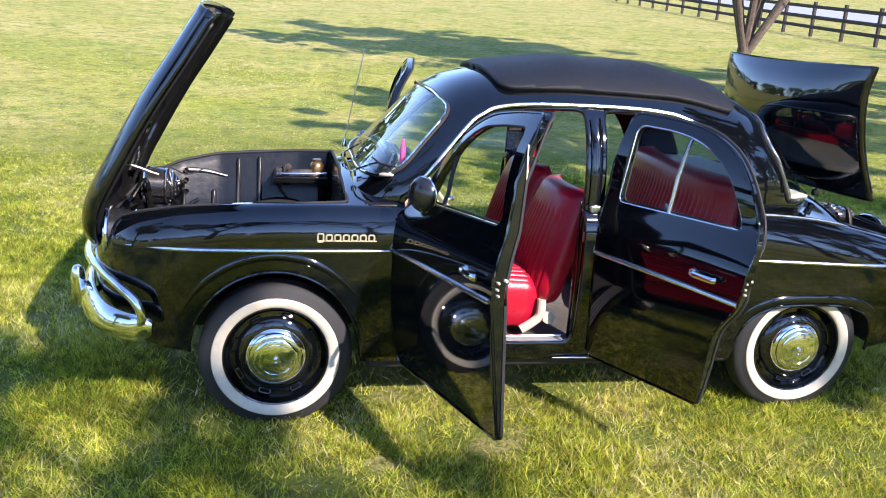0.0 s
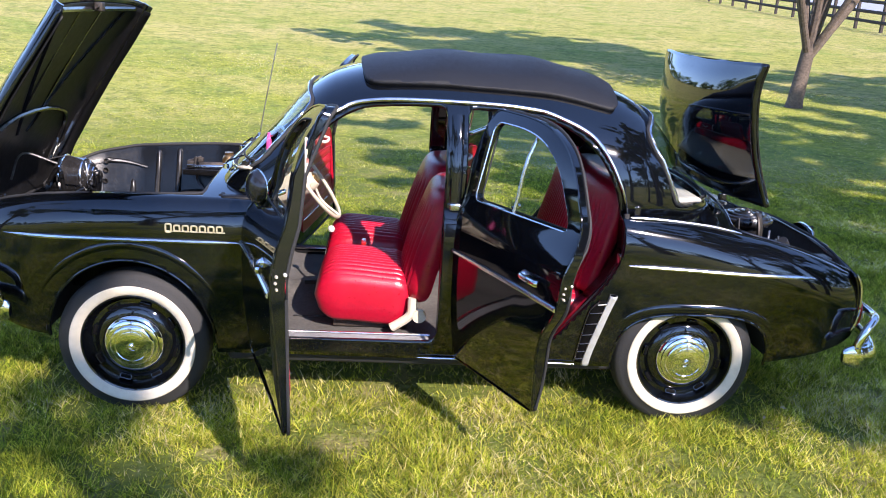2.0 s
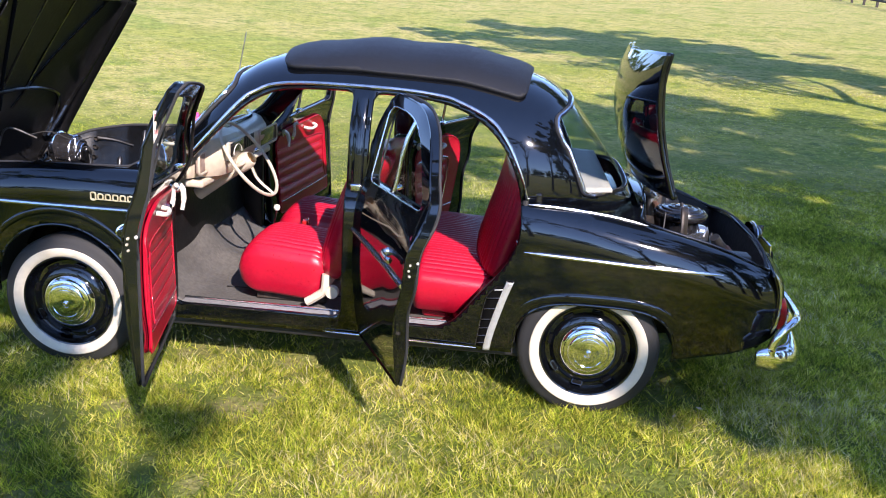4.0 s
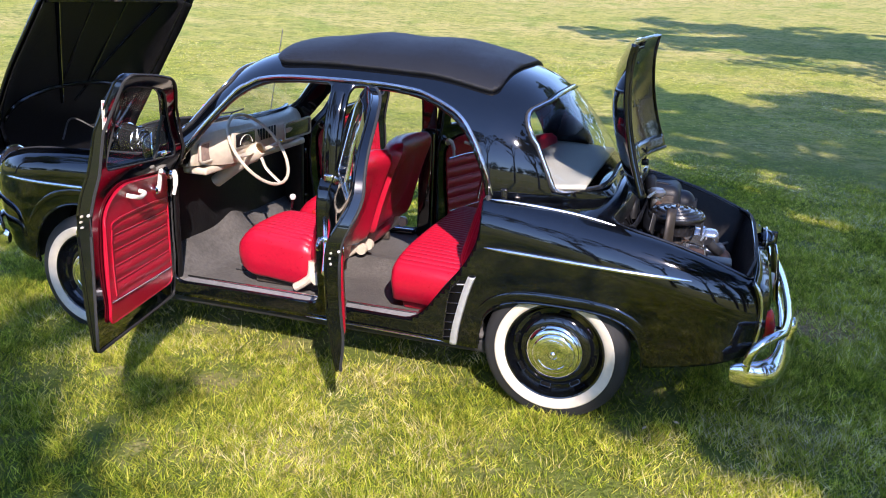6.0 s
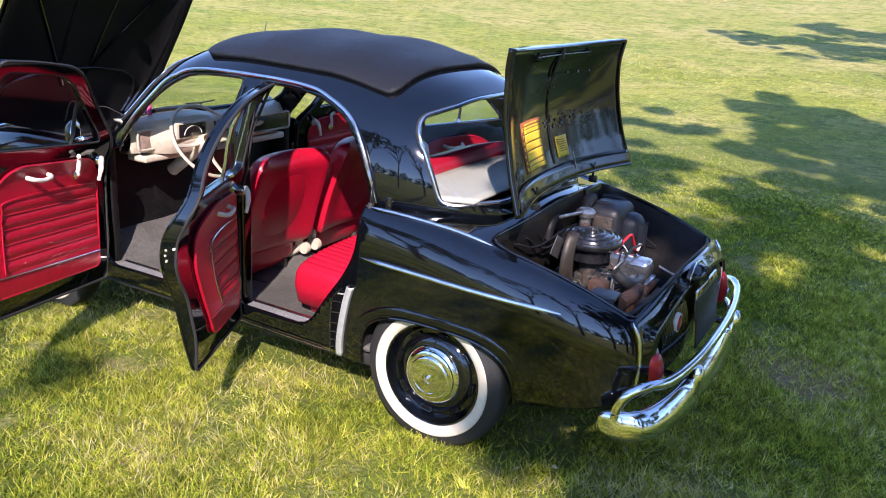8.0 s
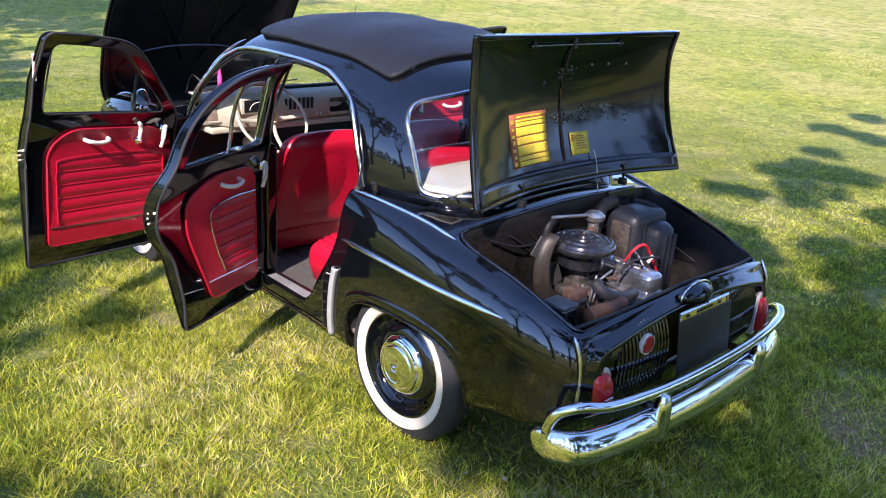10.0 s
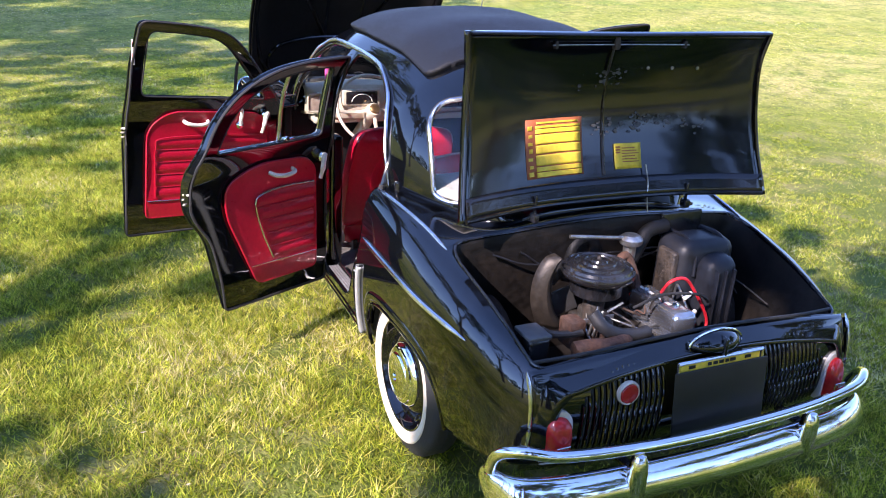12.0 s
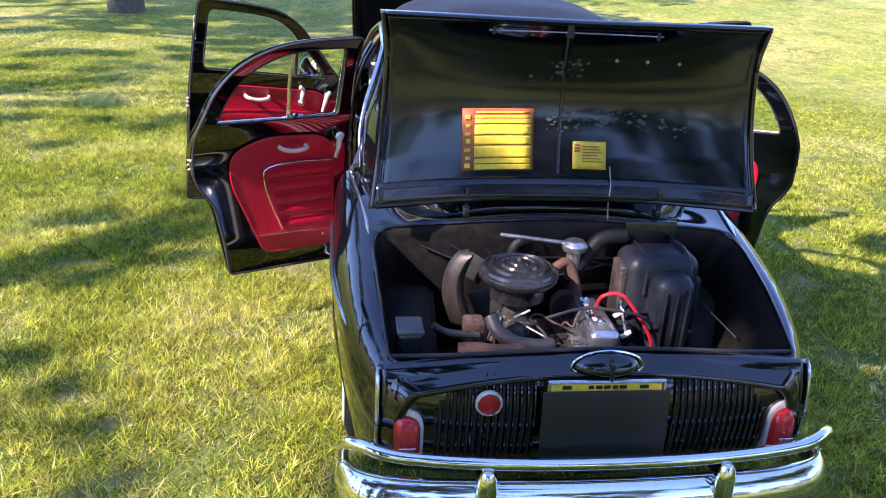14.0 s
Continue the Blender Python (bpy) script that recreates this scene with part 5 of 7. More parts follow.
def dress_door(key, side):
    d, m, panel = DOORS[key, side]
    front = key == "f"
    if front:
        trim = rounded([(0.535, 0.355), (0.53, 0.80), (0.60, 0.862), (1.05, 0.872), (1.155, 0.79), (1.165, 0.355)], [0.03, 0.06, 0.1, 0.12, 0.08, 0.03])
        pipe = [(0.545, 0.745), (0.80, 0.752), (1.08, 0.742), (1.115, 0.70), (1.118, 0.58), (1.12, 0.455)]
        low = [(0.54, 0.43), (0.85, 0.435), (1.16, 0.44)]
        lines = (0.685, 0.625, 0.565, 0.505)
        span = lambda z: (0.545, 1.112)
        pleat = lambda x, z: 0.44 < z < 0.745 and x < 1.115
    else:
        trim = rounded([(1.335, 0.355), (1.33, 0.80), (1.40, 0.862), (1.66, 0.872), (1.80, 0.80), (1.80, 0.68), (1.66, 0.355)], [0.03, 0.06, 0.08, 0.12, 0.1, 0.1, 0.04])
        pipe = [(1.345, 0.745), (1.50, 0.752), (1.625, 0.738), (1.66, 0.70), (1.63, 0.58), (1.58, 0.455)]
        low = [(1.34, 0.43), (1.5, 0.435), (1.69, 0.44)]
        lines = (0.68, 0.62, 0.56, 0.50)
        span = lambda z: (1.345, 1.575 + (z - 0.455) * 0.28)
        pleat = lambda x, z: 0.44 < z < 0.745 and x < 1.575 + (z - 0.455) * 0.28
    f = outside(trim)
    x0, x1 = min(p[0] for p in trim), max(p[0] for p in trim)

    def inset(x, z):
        base = 0.008 + DOOR_THICK(z)
        if pleat(x, z):
            q = (z - lines[-1]) / 0.06
            return base + 0.007 * abs(math.cos(math.pi * q)) ** 3 * -1 + 0.008
        return base + 0.004
    part("trim_panel", inner_sheet(x0, x1, 0.34, 0.88, side, inset, lambda x, z: -f(x, z)), VINYL, d, "pleated red vinyl door trim", m, thick=0.010, offset=-1)
    edge = [door_point(x, z, side, 0.053) for x, z in trim]
    part("trim_piping", tube(edge, 0.0045, 6, True), VINYL, d, "", m)
    part("trim_piping", tube([door_point(x, z, side, 0.060) for x, z in ((p[0], p[1]) for p in curve_points([(a, b, 0) for a, b in pipe], 6))], 0.003 if front else 0.004, 6), VINYL if front else ALLOY, d, "sewn piping", m)
    part("trim_piping", tube([door_point(p[0], p[1], side, 0.058) for p in curve_points([(a, b, 0) for a, b in low], 6)], 0.0026, 6), ALLOY, d, "bright piping", m)
    for z in lines:
        a, b = span(z)
        part("seam", tube([door_point(a + (b - a) * k / 8, z, side, 0.054) for k in range(9)], 0.0028, 6), VINYL, d, "", m)
    # white pull, crank and latch lever
    px = 0.92 if front else 1.53
    pull = [door_point(px - 0.06, 0.822, side, 0.055), door_point(px - 0.05, 0.816, side, 0.085), door_point(px, 0.808, side, 0.09), door_point(px + 0.05, 0.816, side, 0.085), door_point(px + 0.06, 0.822, side, 0.055)]
    part("pull_handle", tube(curve_points(pull, 5), 0.0085, 10, flat=1.1), WHITE, d, "white pull handle", m)
    if front:
        c = door_point(0.69, 0.80, side, 0.06)
        part("crank_boss", lathe([(0, -0.012), (0.02, -0.012), (0.02, 0.008), (0.012, 0.016), (0, 0.018)], 20, c, "y"), CHROME, d, "", m)
        part("window_crank", tube(curve_points([c + Vector((0, -side * 0.014, 0)), c + Vector((0.004, -side * 0.02, 0.03)), c + Vector((0.0, -side * 0.022, 0.07)), c + Vector((0.02, -side * 0.035, 0.085))], 4), 0.0085, 8, flat=1.2), WHITE, d, "white window crank", m)
    lx = 0.555 if front else 1.315
    c = door_point(lx, 0.85, side, 0.055)
    part("lever_boss", lathe([(0, -0.014), (0.022, -0.014), (0.022, 0.01), (0.014, 0.02), (0, 0.02)], 20, c, "y"), CHROME, d, "", m)
    part("latch_lever", tube(curve_points([c + Vector((-0.005, -side * 0.018, 0.012)), c + Vector((0.012, -side * 0.032, -0.005)), c + Vector((0.022, -side * 0.036, -0.045)), c + Vector((0.030, -side * 0.030, -0.085))], 4), 0.011, 8, taper=[1.1] * 5 + [1.0] * 4 + [0.75] * 4), WHITE, d, "white latch lever", m)
    # outside handle, strip
    hx, hz = (1.125, 0.79) if front else (1.80, 0.775)
    h = [door_point(hx - 0.052, hz, side, 0.0), door_point(hx - 0.047, hz, side, -0.022), door_point(hx, hz, side, -0.03), door_point(hx + 0.045, hz, side, -0.03), door_point(hx + 0.06, hz, side, -0.022)]
    part("door_handle", tube(curve_points(h, 5), 0.0085, 10, flat=1.35), CHROME, d, "chrome door handle", m)
    part("handle_base", lathe([(0, 0), (0.017, 0), (0.016, -side * 0.008 * -1), (0, -side * 0.010 * -1)], 16, door_point(hx - 0.05, hz, side, 0.0), "y"), CHROME, d, "", m)
    sx = (0.475, 1.24) if front else (1.275, 1.945)
    part("side_strip", tube([door_point(sx[0] + (sx[1] - sx[0]) * k / 10, 0.733 - (0.008 if front else 0.024) * k / 10, side, -0.003) for k in range(11)], 0.009, 8), ALLOY, d, "bright metal side strip", m)
    # bars of the window
    gx = 0.735 if front else 1.555
    z1 = 1.118 if front else 1.225
    part("window_bar", tube([door_point(gx + 0.01 * k / 4, 0.94 + (z1 - 0.94) * k / 4, side, 0.022) for k in range(5)], 0.008, 8), RUBBER if front else ALLOY, d, "slim window bar", m)
    hole = FRONT_GLASS if front else REAR_GLASS
    part("window_seal", tube([door_point(x, z, side, 0.004) for x, z in hole], 0.004, 6, True), ALLOY if not front else RUBBER, d, "slim window seal", m)
    part("window_seal", tube([door_point(x, z, side, 0.040) for x, z in hole], 0.004, 6, True), RUBBER, d, "", m)
    part("window_catch", join(turned([door_point(gx - 0.02, 0.955, side, 0.03), door_point(gx - 0.02, 0.965, side, 0.06)], 0.010), turned([door_point(gx - 0.02, 0.96, side, 0.055), door_point(gx - 0.05, 0.965, side, 0.062)], 0.005)), CHROME, d, "chrome window catch", m)
    # rubber round the inner edge, latch, striker
    outline = FRONT_DOOR if front else REAR_DOOR
    part("door_seal", tube([door_point(min(max(x, 0.445), 1.95), z, side, 0.046) for x, z in outline], 0.006, 6, True), RUBBER, d, "black rubber door seal", m)
    part("door_edge", tube([door_point(min(max(x, 0.445), 1.955), z, side, 0.001) for x, z in outline], 0.005, 6, True), PAINT, d, "", m)
    ex = 1.252 if front else 1.952
    for k, (dz, r, i) in enumerate(((0.785, 0.005, 0.018), (0.765, 0.0045, 0.016), (0.745, 0.0045, 0.02), (0.79, 0.006, 0.040))):
        p = door_point(min(ex, 1.955), dz, side, i)
        part("latch_bolt", lathe([(0, -0.004), (r, -0.004), (r, 0.006), (r * 0.6, 0.010), (0, 0.010)], 12, p, "x"), CREAM if k != 3 else WHITE, d, "pale latch bolt", m)
    if front:
        p = door_point(1.237, 1.15, side, 0.031)
        turn = m @ Matrix.Translation(p) @ Matrix.Rotation(-side * radians(42), 4, "Z") @ Matrix.Translation(-p)
        s = box(p.x + 0.002, p.x + 0.005, p.y - 0.008, p.y + 0.008, 1.09, 1.20, 0.001, 1)
        part("sticker", s, WHITE, d, "white and red edge sticker", turn)
        for k in range(4):
            part("sticker_bar", box(p.x + 0.005, p.x + 0.006, p.y - 0.0065, p.y + 0.0065, 1.10 + 0.025 * k, 1.116 + 0.025 * k, 0.0003, 1), PINK_INK if k % 2 else CREAM, d, "", turn)
    # hinge
    for z in ((0.42, 0.70) if front else (0.45, 0.72)):
        hx0 = 0.455 if front else 1.268
        part("hinge", turned([(hx0, side * 0.68, z - 0.035), (hx0, side * 0.68, z + 0.035)], 0.012), PAINT, d)


for key in ("f", "r"):
    for side in (-1, 1):
        dress_door(key, side)

# ---- cabin ----
cabin = new("cabin")
cabin.parent = car
cabin["label"] = "cabin floor, sills and bulkheads"


TREAD = material("tread_strip", (0.17, 0.17, 0.175), 0.45, grain=0.2, grain_size=60, stain=0.5, stain_size=9, second=(0.09, 0.088, 0.085), bump=0.1)


def make_cabin():
    rows = []
    for i in range(31):
        x = 0.36 + 1.60 * i / 30
        rows.append([(x, y, 0.30 + 0.045 * math.exp(-(y / 0.10) ** 2) + 0.004 * noise.noise((x * 6, y * 6, 0)) + max(0, 0.55 - x) ** 2 * 4) for y in (-0.64 + 1.28 * j / 30 for j in range(31))])
    bm = sheet_bm(grid(rows))
    bmesh.ops.recalc_face_normals(bm, faces=bm.faces)
    part("floor_mat", bm, MAT_GREY, cabin, "worn grey rubber floor mat", thick=0.02, offset=-1)
    part("mat_edge", box(0.60, 1.17, -0.36, -0.352, 0.303, 0.308, 0.002, 1), RUBBER, cabin)
    part("underbody", box(0.36, 2.45, -0.62, 0.62, 0.20, 0.27, 0.02), RUBBER, cabin, "dark underbody")
    part("bulkhead", join(box(0.33, 0.36, -0.62, 0.62, 0.25, 0.90, 0.01), box(0.345, 0.47, -0.64, -0.60, 0.28, 0.90, 0.01), box(0.345, 0.47, 0.60, 0.64, 0.28, 0.90, 0.01)), MATT_BLACK, cabin, "black front bulkhead")
    for s in (-1, 1):
        for a, b in ((0.50, 1.19), (1.32, 1.66)):
            part("sill", box(a, b, min(s * 0.60, s * 0.664), max(s * 0.60, s * 0.664), 0.285, 0.327, 0.01), PAINT, cabin, "black sill")
            part("tread_edge", tube([(a + (b - a) * k / 6, s * 0.605, 0.333) for k in range(7)], 0.007, 8, flat=0.7), ALLOY, cabin, "bright tread edge")
            for k in range(4):
                part("tread_rib", turned([(a + 0.005, s * (0.617 + 0.0125 * k), 0.327), (b - 0.005, s * (0.617 + 0.0125 * k), 0.327)], 0.0055, 8), TREAD, cabin)
        # centre pillar inside and its plates
        part("pillar", box(1.215, 1.30, min(s * 0.585, s * 0.645), max(s * 0.585, s * 0.645), 0.30, 0.92, 0.015), PAINT, cabin, "black centre pillar")
        p = [(1.2575, s * (green_side(1.2575, z) + 0.004), z) for z in (0.93, 1.02, 1.1, 1.18, 1.25)]
        part("pillar_plate", tube([(1.2575, s * 0.655, 0.86), (1.2575, s * 0.65, 0.90)] + p, 0.024, 8, flat=0.25, up=(0, 1, 0)), PAINT, cabin, "glossy pillar strip")
        part("pillar_catch", box(1.235, 1.28, min(s * 0.645, s * 0.67), max(s * 0.645, s * 0.67), 0.885, 0.915, 0.006), ALLOY, cabin, "bright pillar catch")
        part("striker", box(1.222, 1.236, min(s * 0.645, s * 0.68), max(s * 0.645, s * 0.68), 0.76, 0.80, 0.004), STEEL, cabin)
        part("striker", box(1.93, 1.945, min(s * 0.655, s * 0.70), max(s * 0.655, s * 0.70), 0.70, 0.74, 0.004), ALLOY, cabin, "bright striker plate")
        # rear opening lining
        f = [(1.952, 0.90), (1.950, 0.74), (1.893, 0.615), (1.808, 0.505), (1.708, 0.365), (1.645, 0.325)]
        part("opening_seal", tube(curve_points([(x, s * (side_y(x, z) - 0.02), z) for x, z in f], 5), 0.012, 8), RUBBER, cabin)
        rows = []
        for x, z in ((1.93, 1.06), (1.952, 0.90), (1.950, 0.74), (1.893, 0.615), (1.808, 0.505), (1.708, 0.365), (1.64, 0.32)):
            rows.append([(x, s * side_y(min(x, 1.955), z) * q, z) for q in (0.985, 0.92, 0.80)])
        part("opening_lining", sheet_bm(grid(rows)), PAINT_IN, cabin, thick=0.004)
    part("rear_bulkhead", box(1.99, 2.02, -0.62, 0.62, 0.26, 0.93, 0.01), PAINT_IN, cabin, "black rear bulkhead")
    rows = [[(x, y * (1 - 0.12 * max(0, (x - 2.1) / 0.2)), 0.928 + 0.01 * (x - 1.96)) for y in (-0.57 + 1.14 * j / 16 for j in range(17))] for x in (1.94, 2.02, 2.1, 2.18, 2.26, 2.31)]
    part("parcel_shelf", sheet_bm(grid(rows)), SHELF, cabin, "pale parcel shelf", thick=0.012)
    # roof lining
    top = grid([[(x, y * 0.965, z - 0.022) for x, y, z in green_section(x)] for x in np.linspace(0.74, 1.98, 40)])
    part("headliner", sheet_bm(cut(top, lambda x, y, z: z - 1.285)), PAINT_IN, cabin, "dark roof lining")
    # gear lever, brake lever
    part("gear_lever", tube(curve_points([(0.72, 0.0, 0.33), (0.71, -0.005, 0.45), (0.735, -0.01, 0.60)], 5), 0.006, 8), CHROME, cabin, "slim gear lever")
    part("gear_knob", lathe([(0, -0.018), (0.013, -0.012), (0.017, 0), (0.013, 0.012), (0, 0.017)], 16, (0.737, -0.01, 0.615), "z"), WHITE, cabin, "white gear knob")
    part("brake_lever", tube(curve_points([(0.62, -0.06, 0.36), (0.75, -0.06, 0.37), (0.80, -0.06, 0.40)], 4), 0.010, 8), RUBBER, cabin)


make_cabin()


def make_dash():
    d = new("dashboard")
    d.parent = car
    d["label"] = "cream dashboard with a dark parcel recess"
    prof = [(0.47, 1.0), (0.52, 1.0), (0.555, 0.985), (0.575, 0.955), (0.582, 0.92), (0.578, 0.88), (0.56, 0.845), (0.50, 0.835)]
    rows = []
    for i in range(57):
        y = -0.54 + 1.08 * i / 56
        hump = 0.035 * math.exp(-((y + 0.27) / 0.17) ** 4)
        drop = -0.10 * max(0, (abs(y) - 0.25) / 0.33) ** 2
        rows.append([(x + hump * (0.4 if k < 2 else 1) + drop, y, z + hump * (0.7 if k < 4 else -0.3)) for k, (x, z) in enumerate(prof)])
    bm = sheet_bm(grid(rows))
    bmesh.ops.recalc_face_normals(bm, faces=bm.faces)
    part("fascia", bm, CREAM, d, "cream metal fascia", thick=0.012)
    part("fascia_rim", tube([(0.485 - 0.10 * max(0, (abs(y) - 0.25) / 0.33) ** 2, y, 1.004 + 0.024 * math.exp(-((y + 0.27) / 0.17) ** 4)) for y in (-0.52 + 1.04 * k / 30 for k in range(31))], 0.016, 8), BLACK_ENAMEL, d, "black dash top roll")
    # instrument cluster
    part("cluster", box(0.605, 0.624, -0.375, -0.165, 0.905, 0.992, 0.02, 4), CREAM, d, "cream instrument pod")
    part("cluster_face", box(0.622, 0.628, -0.355, -0.185, 0.917, 0.980, 0.014, 3), BLACK_ENAMEL, d, "dark dial face")
    part("dial_arc", tube([(0.629, -0.27 + 0.055 * math.cos(a), 0.928 + 0.04 * math.sin(a)) for a in (math.pi * k / 16 for k in range(17))], 0.002, 6, up=(1, 0, 0)), WHITE, d)
    for y0, y1 in ((-0.535, -0.43), (0.20, 0.50)):
        q = -0.085 * max(0, (abs((y0 + y1) / 2) - 0.25) / 0.33) ** 2
        part("glovebox", box(0.572 + q, 0.588 + q, y0, y1, 0.868, 0.955, 0.014, 3), TWEED if y0 < 0 else BLACK_ENAMEL, d, "dash pocket", pose(0, 0, 0))
        part("pocket_rim", tube(rounded([(0.589 + q, y0, 0.866), (0.589 + q, y1, 0.866), (0.589 + q, y1, 0.957), (0.589 + q, y0, 0.957)], 0.02, 3), 0.006, 6, True, up=(1, 0, 0)), CREAM, d)
    for k in range(7):
        part("grille_slat", box(0.583, 0.588, -0.09 + 0.028 * k, -0.073 + 0.028 * k, 0.905, 0.965, 0.003), BLUE_BLACK, d)
    for y in (-0.11, 0.11, 0.14):
        part("knob", lathe([(0, 0), (0.010, 0), (0.010, 0.012), (0.006, 0.02), (0, 0.021)], 12, (0.58, y, 0.872), "x"), CHROME if y > 0 else CREAM, d)
    part("under_tray", box(0.42, 0.55, -0.50, 0.50, 0.80, 0.835, 0.012), CREAM, d, "cream under-dash tray")
    # pink bottle on the dash top
    part("pink_bottle", lathe([(0, 0), (0.011, 0.0), (0.011, 0.07), (0.006, 0.085), (0.006, 0.10), (0, 0.10)], 16, (0.50, -0.42, 1.02), "z"), PINK, d, "pink bottle on the dash")
    # wheel
    w = new("steering_wheel")
    w.parent = car
    w["label"] = "ivory three-spoke steering wheel"
    n = Vector((0.80, 0, 0.60)).normalized()
    c = Vector((0.655, -0.215, 0.885))
    m = Matrix.Translation(c) @ n.to_track_quat("Z", "X").to_matrix().to_4x4()
    part("rim", tube([(0.197 * math.cos(a), 0.197 * math.sin(a), 0.012) for a in (math.tau * k / 64 for k in range(64))], 0.0082, 10, True), CREAM, w, "ivory wheel rim", m)
    part("hub", lathe([(0, 0.028), (0.018, 0.028), (0.034, 0.020), (0.042, 0.0), (0.04, -0.04), (0.034, -0.07), (0, -0.07)], 28, (0, 0, 0), "z"), CREAM, w, "ivory hub", m)
    part("horn_button", lathe([(0.028, 0.022), (0.027, 0.031), (0.018, 0.036), (0, 0.037)], 28, (0, 0, 0), "z"), BRASS, w, "gold horn button", m)
    for a in (radians(90), radians(270), radians(180)):
        v = Vector((math.cos(a), math.sin(a), 0))
        part("spoke", tube(curve_points([v * 0.03, v * 0.10 + Vector((0, 0, -0.012)), v * 0.193 + Vector((0, 0, 0.010))], 5), 0.0105, 8, flat=0.6), CREAM, w, "", m)
    part("column", tube([c - n * 0.05, c - n * 0.30], 0.032, 14), CREAM, w, "ivory steering column")
    part("stalk", tube(curve_points([c - n * 0.10, c - n * 0.10 + Vector((0, -0.08, 0.01)), c - n * 0.09 + Vector((0, -0.14, 0.03))], 4), 0.006, 8), CREAM, w)


make_dash()


# ---- seats ----
def cushion(rows_fn, nu, nv):
    return sheet_bm(grid([[rows_fn(i / nu, j / nv) for j in range(nv + 1)] for i in range(nu + 1)]))


def pad(centre_y, width, depth_line, thick, pleats, pleat_amp, name, parent, label, border=0.16, tilt_top=0.0, round_end=0.06, narrow=0.0, bow=0.0, head=0.0):
    """A sewn pad along a line in x and z: a rounded slab with pleats sewn along its length on its outer face."""
    line = curve_points([(x, 0, z) for x, z in depth_line], 8)
    k = len(line)
    rows = []
    tops = pleats * 14 + 24
    ring = tops + 40
    for i, p in enumerate(line):
        u = i / (k - 1)
        t = (line[min(i + 1, k - 1)] - line[max(i - 1, 0)]).normalized()
        n = Vector((-t.z, 0, t.x))
        e = 1.0
        for q in (u, 1 - u):
            d = q / round_end
            if d < 1:
                e = min(e, math.sqrt(max(0.0, 1 - (1 - d) ** 2)))
        half = width / 2 * (1 - narrow * u ** 3) * (0.80 + 0.20 * e)
        th = thick / 2 * max(e, 0.04)
        fade = max(0.0, min(1.0, (u - border * 0.5) / 0.06, (1 - max(border, head) - u) / 0.06))
        row = []
        for j in range(ring):
            if j < tops:
                v = 1 - 2 * j / (tops - 1)
                h = th * (1 - abs(v) ** 4.5) ** (1 / 4.5) + 0.012 * (1 - v * v)
                if abs(v) < 1 - border:
                    h += fade * pleat_amp * (abs(math.sin(math.pi * pleats * (v / (2 * (1 - border)) + 0.5))) ** 0.4 - 1)
            else:
                v = -1 + 2 * (j - tops + 1) / (ring - tops + 1)
                h = -th * (1 - abs(v) ** 4.5) ** (1 / 4.5)
            row.append(p + n * h + Vector((bow * abs(v) ** 3, centre_y + half * v, 0)))
        rows.append(row)
    v, f = grid(rows, close=True)
    f.append(tuple(range(ring))[::-1])
    f.append(tuple(range((k - 1) * ring, k * ring)))
    bm = sheet_bm((v, f))
    bmesh.ops.recalc_face_normals(bm, faces=bm.faces)
    part(name, bm, VINYL, parent, label, sharp=60)


def make_seats():
    for cy in (-0.295, 0.295):
        s = new("front_seat")
        s.parent = car
        s["label"] = "red vinyl front seat with sewn pleats"
        pad(cy, 0.47, [(0.70, 0.452), (0.85, 0.452), (1.0, 0.440), (1.12, 0.435)], 0.25, 12, 0.020, "cushion", s, "pleated red vinyl cushion", round_end=0.24, border=0.11)
        pad(cy, 0.53, [(1.255, 0.935), (1.195, 0.78), (1.145, 0.62), (1.10, 0.44)][::-1], 0.105, 12, 0.019, "backrest", s, "pleated red vinyl backrest", round_end=0.14, narrow=0.10, border=0.14, bow=0.045, head=0.24)
        for sy in (-1, 1):
            part("bracket", tube(curve_points([(1.115, cy + sy * 0.238, 0.47), (1.11, cy + sy * 0.245, 0.40), (1.075, cy + sy * 0.245, 0.365), (1.03, cy + sy * 0.245, 0.335)], 5), 0.020, 10, flat=1.0, up=(0, 1, 0)), CREAM, s, "cream hinge bracket")
            part("hinge_knob", lathe([(0, -0.014), (0.028, -0.014), (0.030, 0.0), (0.028, 0.014), (0, 0.016)], 20, (1.145, cy + sy * 0.252, 0.395), "y"), CREAM, s, "round hinge knob")
            part("runner", box(0.78, 1.10, cy + sy * 0.16 - 0.012, cy + sy * 0.16 + 0.012, 0.305, 0.35, 0.005), IRON, s)
        part("back_panel", box(-0.004, 0.004, cy - 0.17, cy + 0.17, -0.17, 0.15, 0.003), VINYL, s, "plain red back panel", pose(1.222, 0, 0.69, 0, 17.5, 0))
    part("buckle_strap", box(0.88, 0.905, -0.075, 0.0, 0.50, 0.575, 0.006), LAMP_RED, [o for o in car.children if o.name.startswith("front_seat")][1], "red strap")
    b = new("rear_bench")
    b.parent = car
    b["label"] = "red vinyl rear bench with sewn pleats"
    pad(0, 1.14, [(1.49, 0.44), (1.60, 0.436), (1.74, 0.43), (1.85, 0.425)], 0.24, 30, 0.014, "cushion", b, "pleated red vinyl bench cushion", round_end=0.11, border=0.06)
    pad(0, 1.12, [(1.80, 0.50), (1.845, 0.66), (1.89, 0.82), (1.93, 1.0)], 0.11, 30, 0.014, "backrest", b, "pleated red vinyl bench backrest", round_end=0.10, narrow=0.03, border=0.035, bow=0.06, head=0.2)
    part("bench_base", box(1.54, 1.84, -0.50, 0.50, 0.30, 0.36, 0.02), VINYL, b)


make_seats()

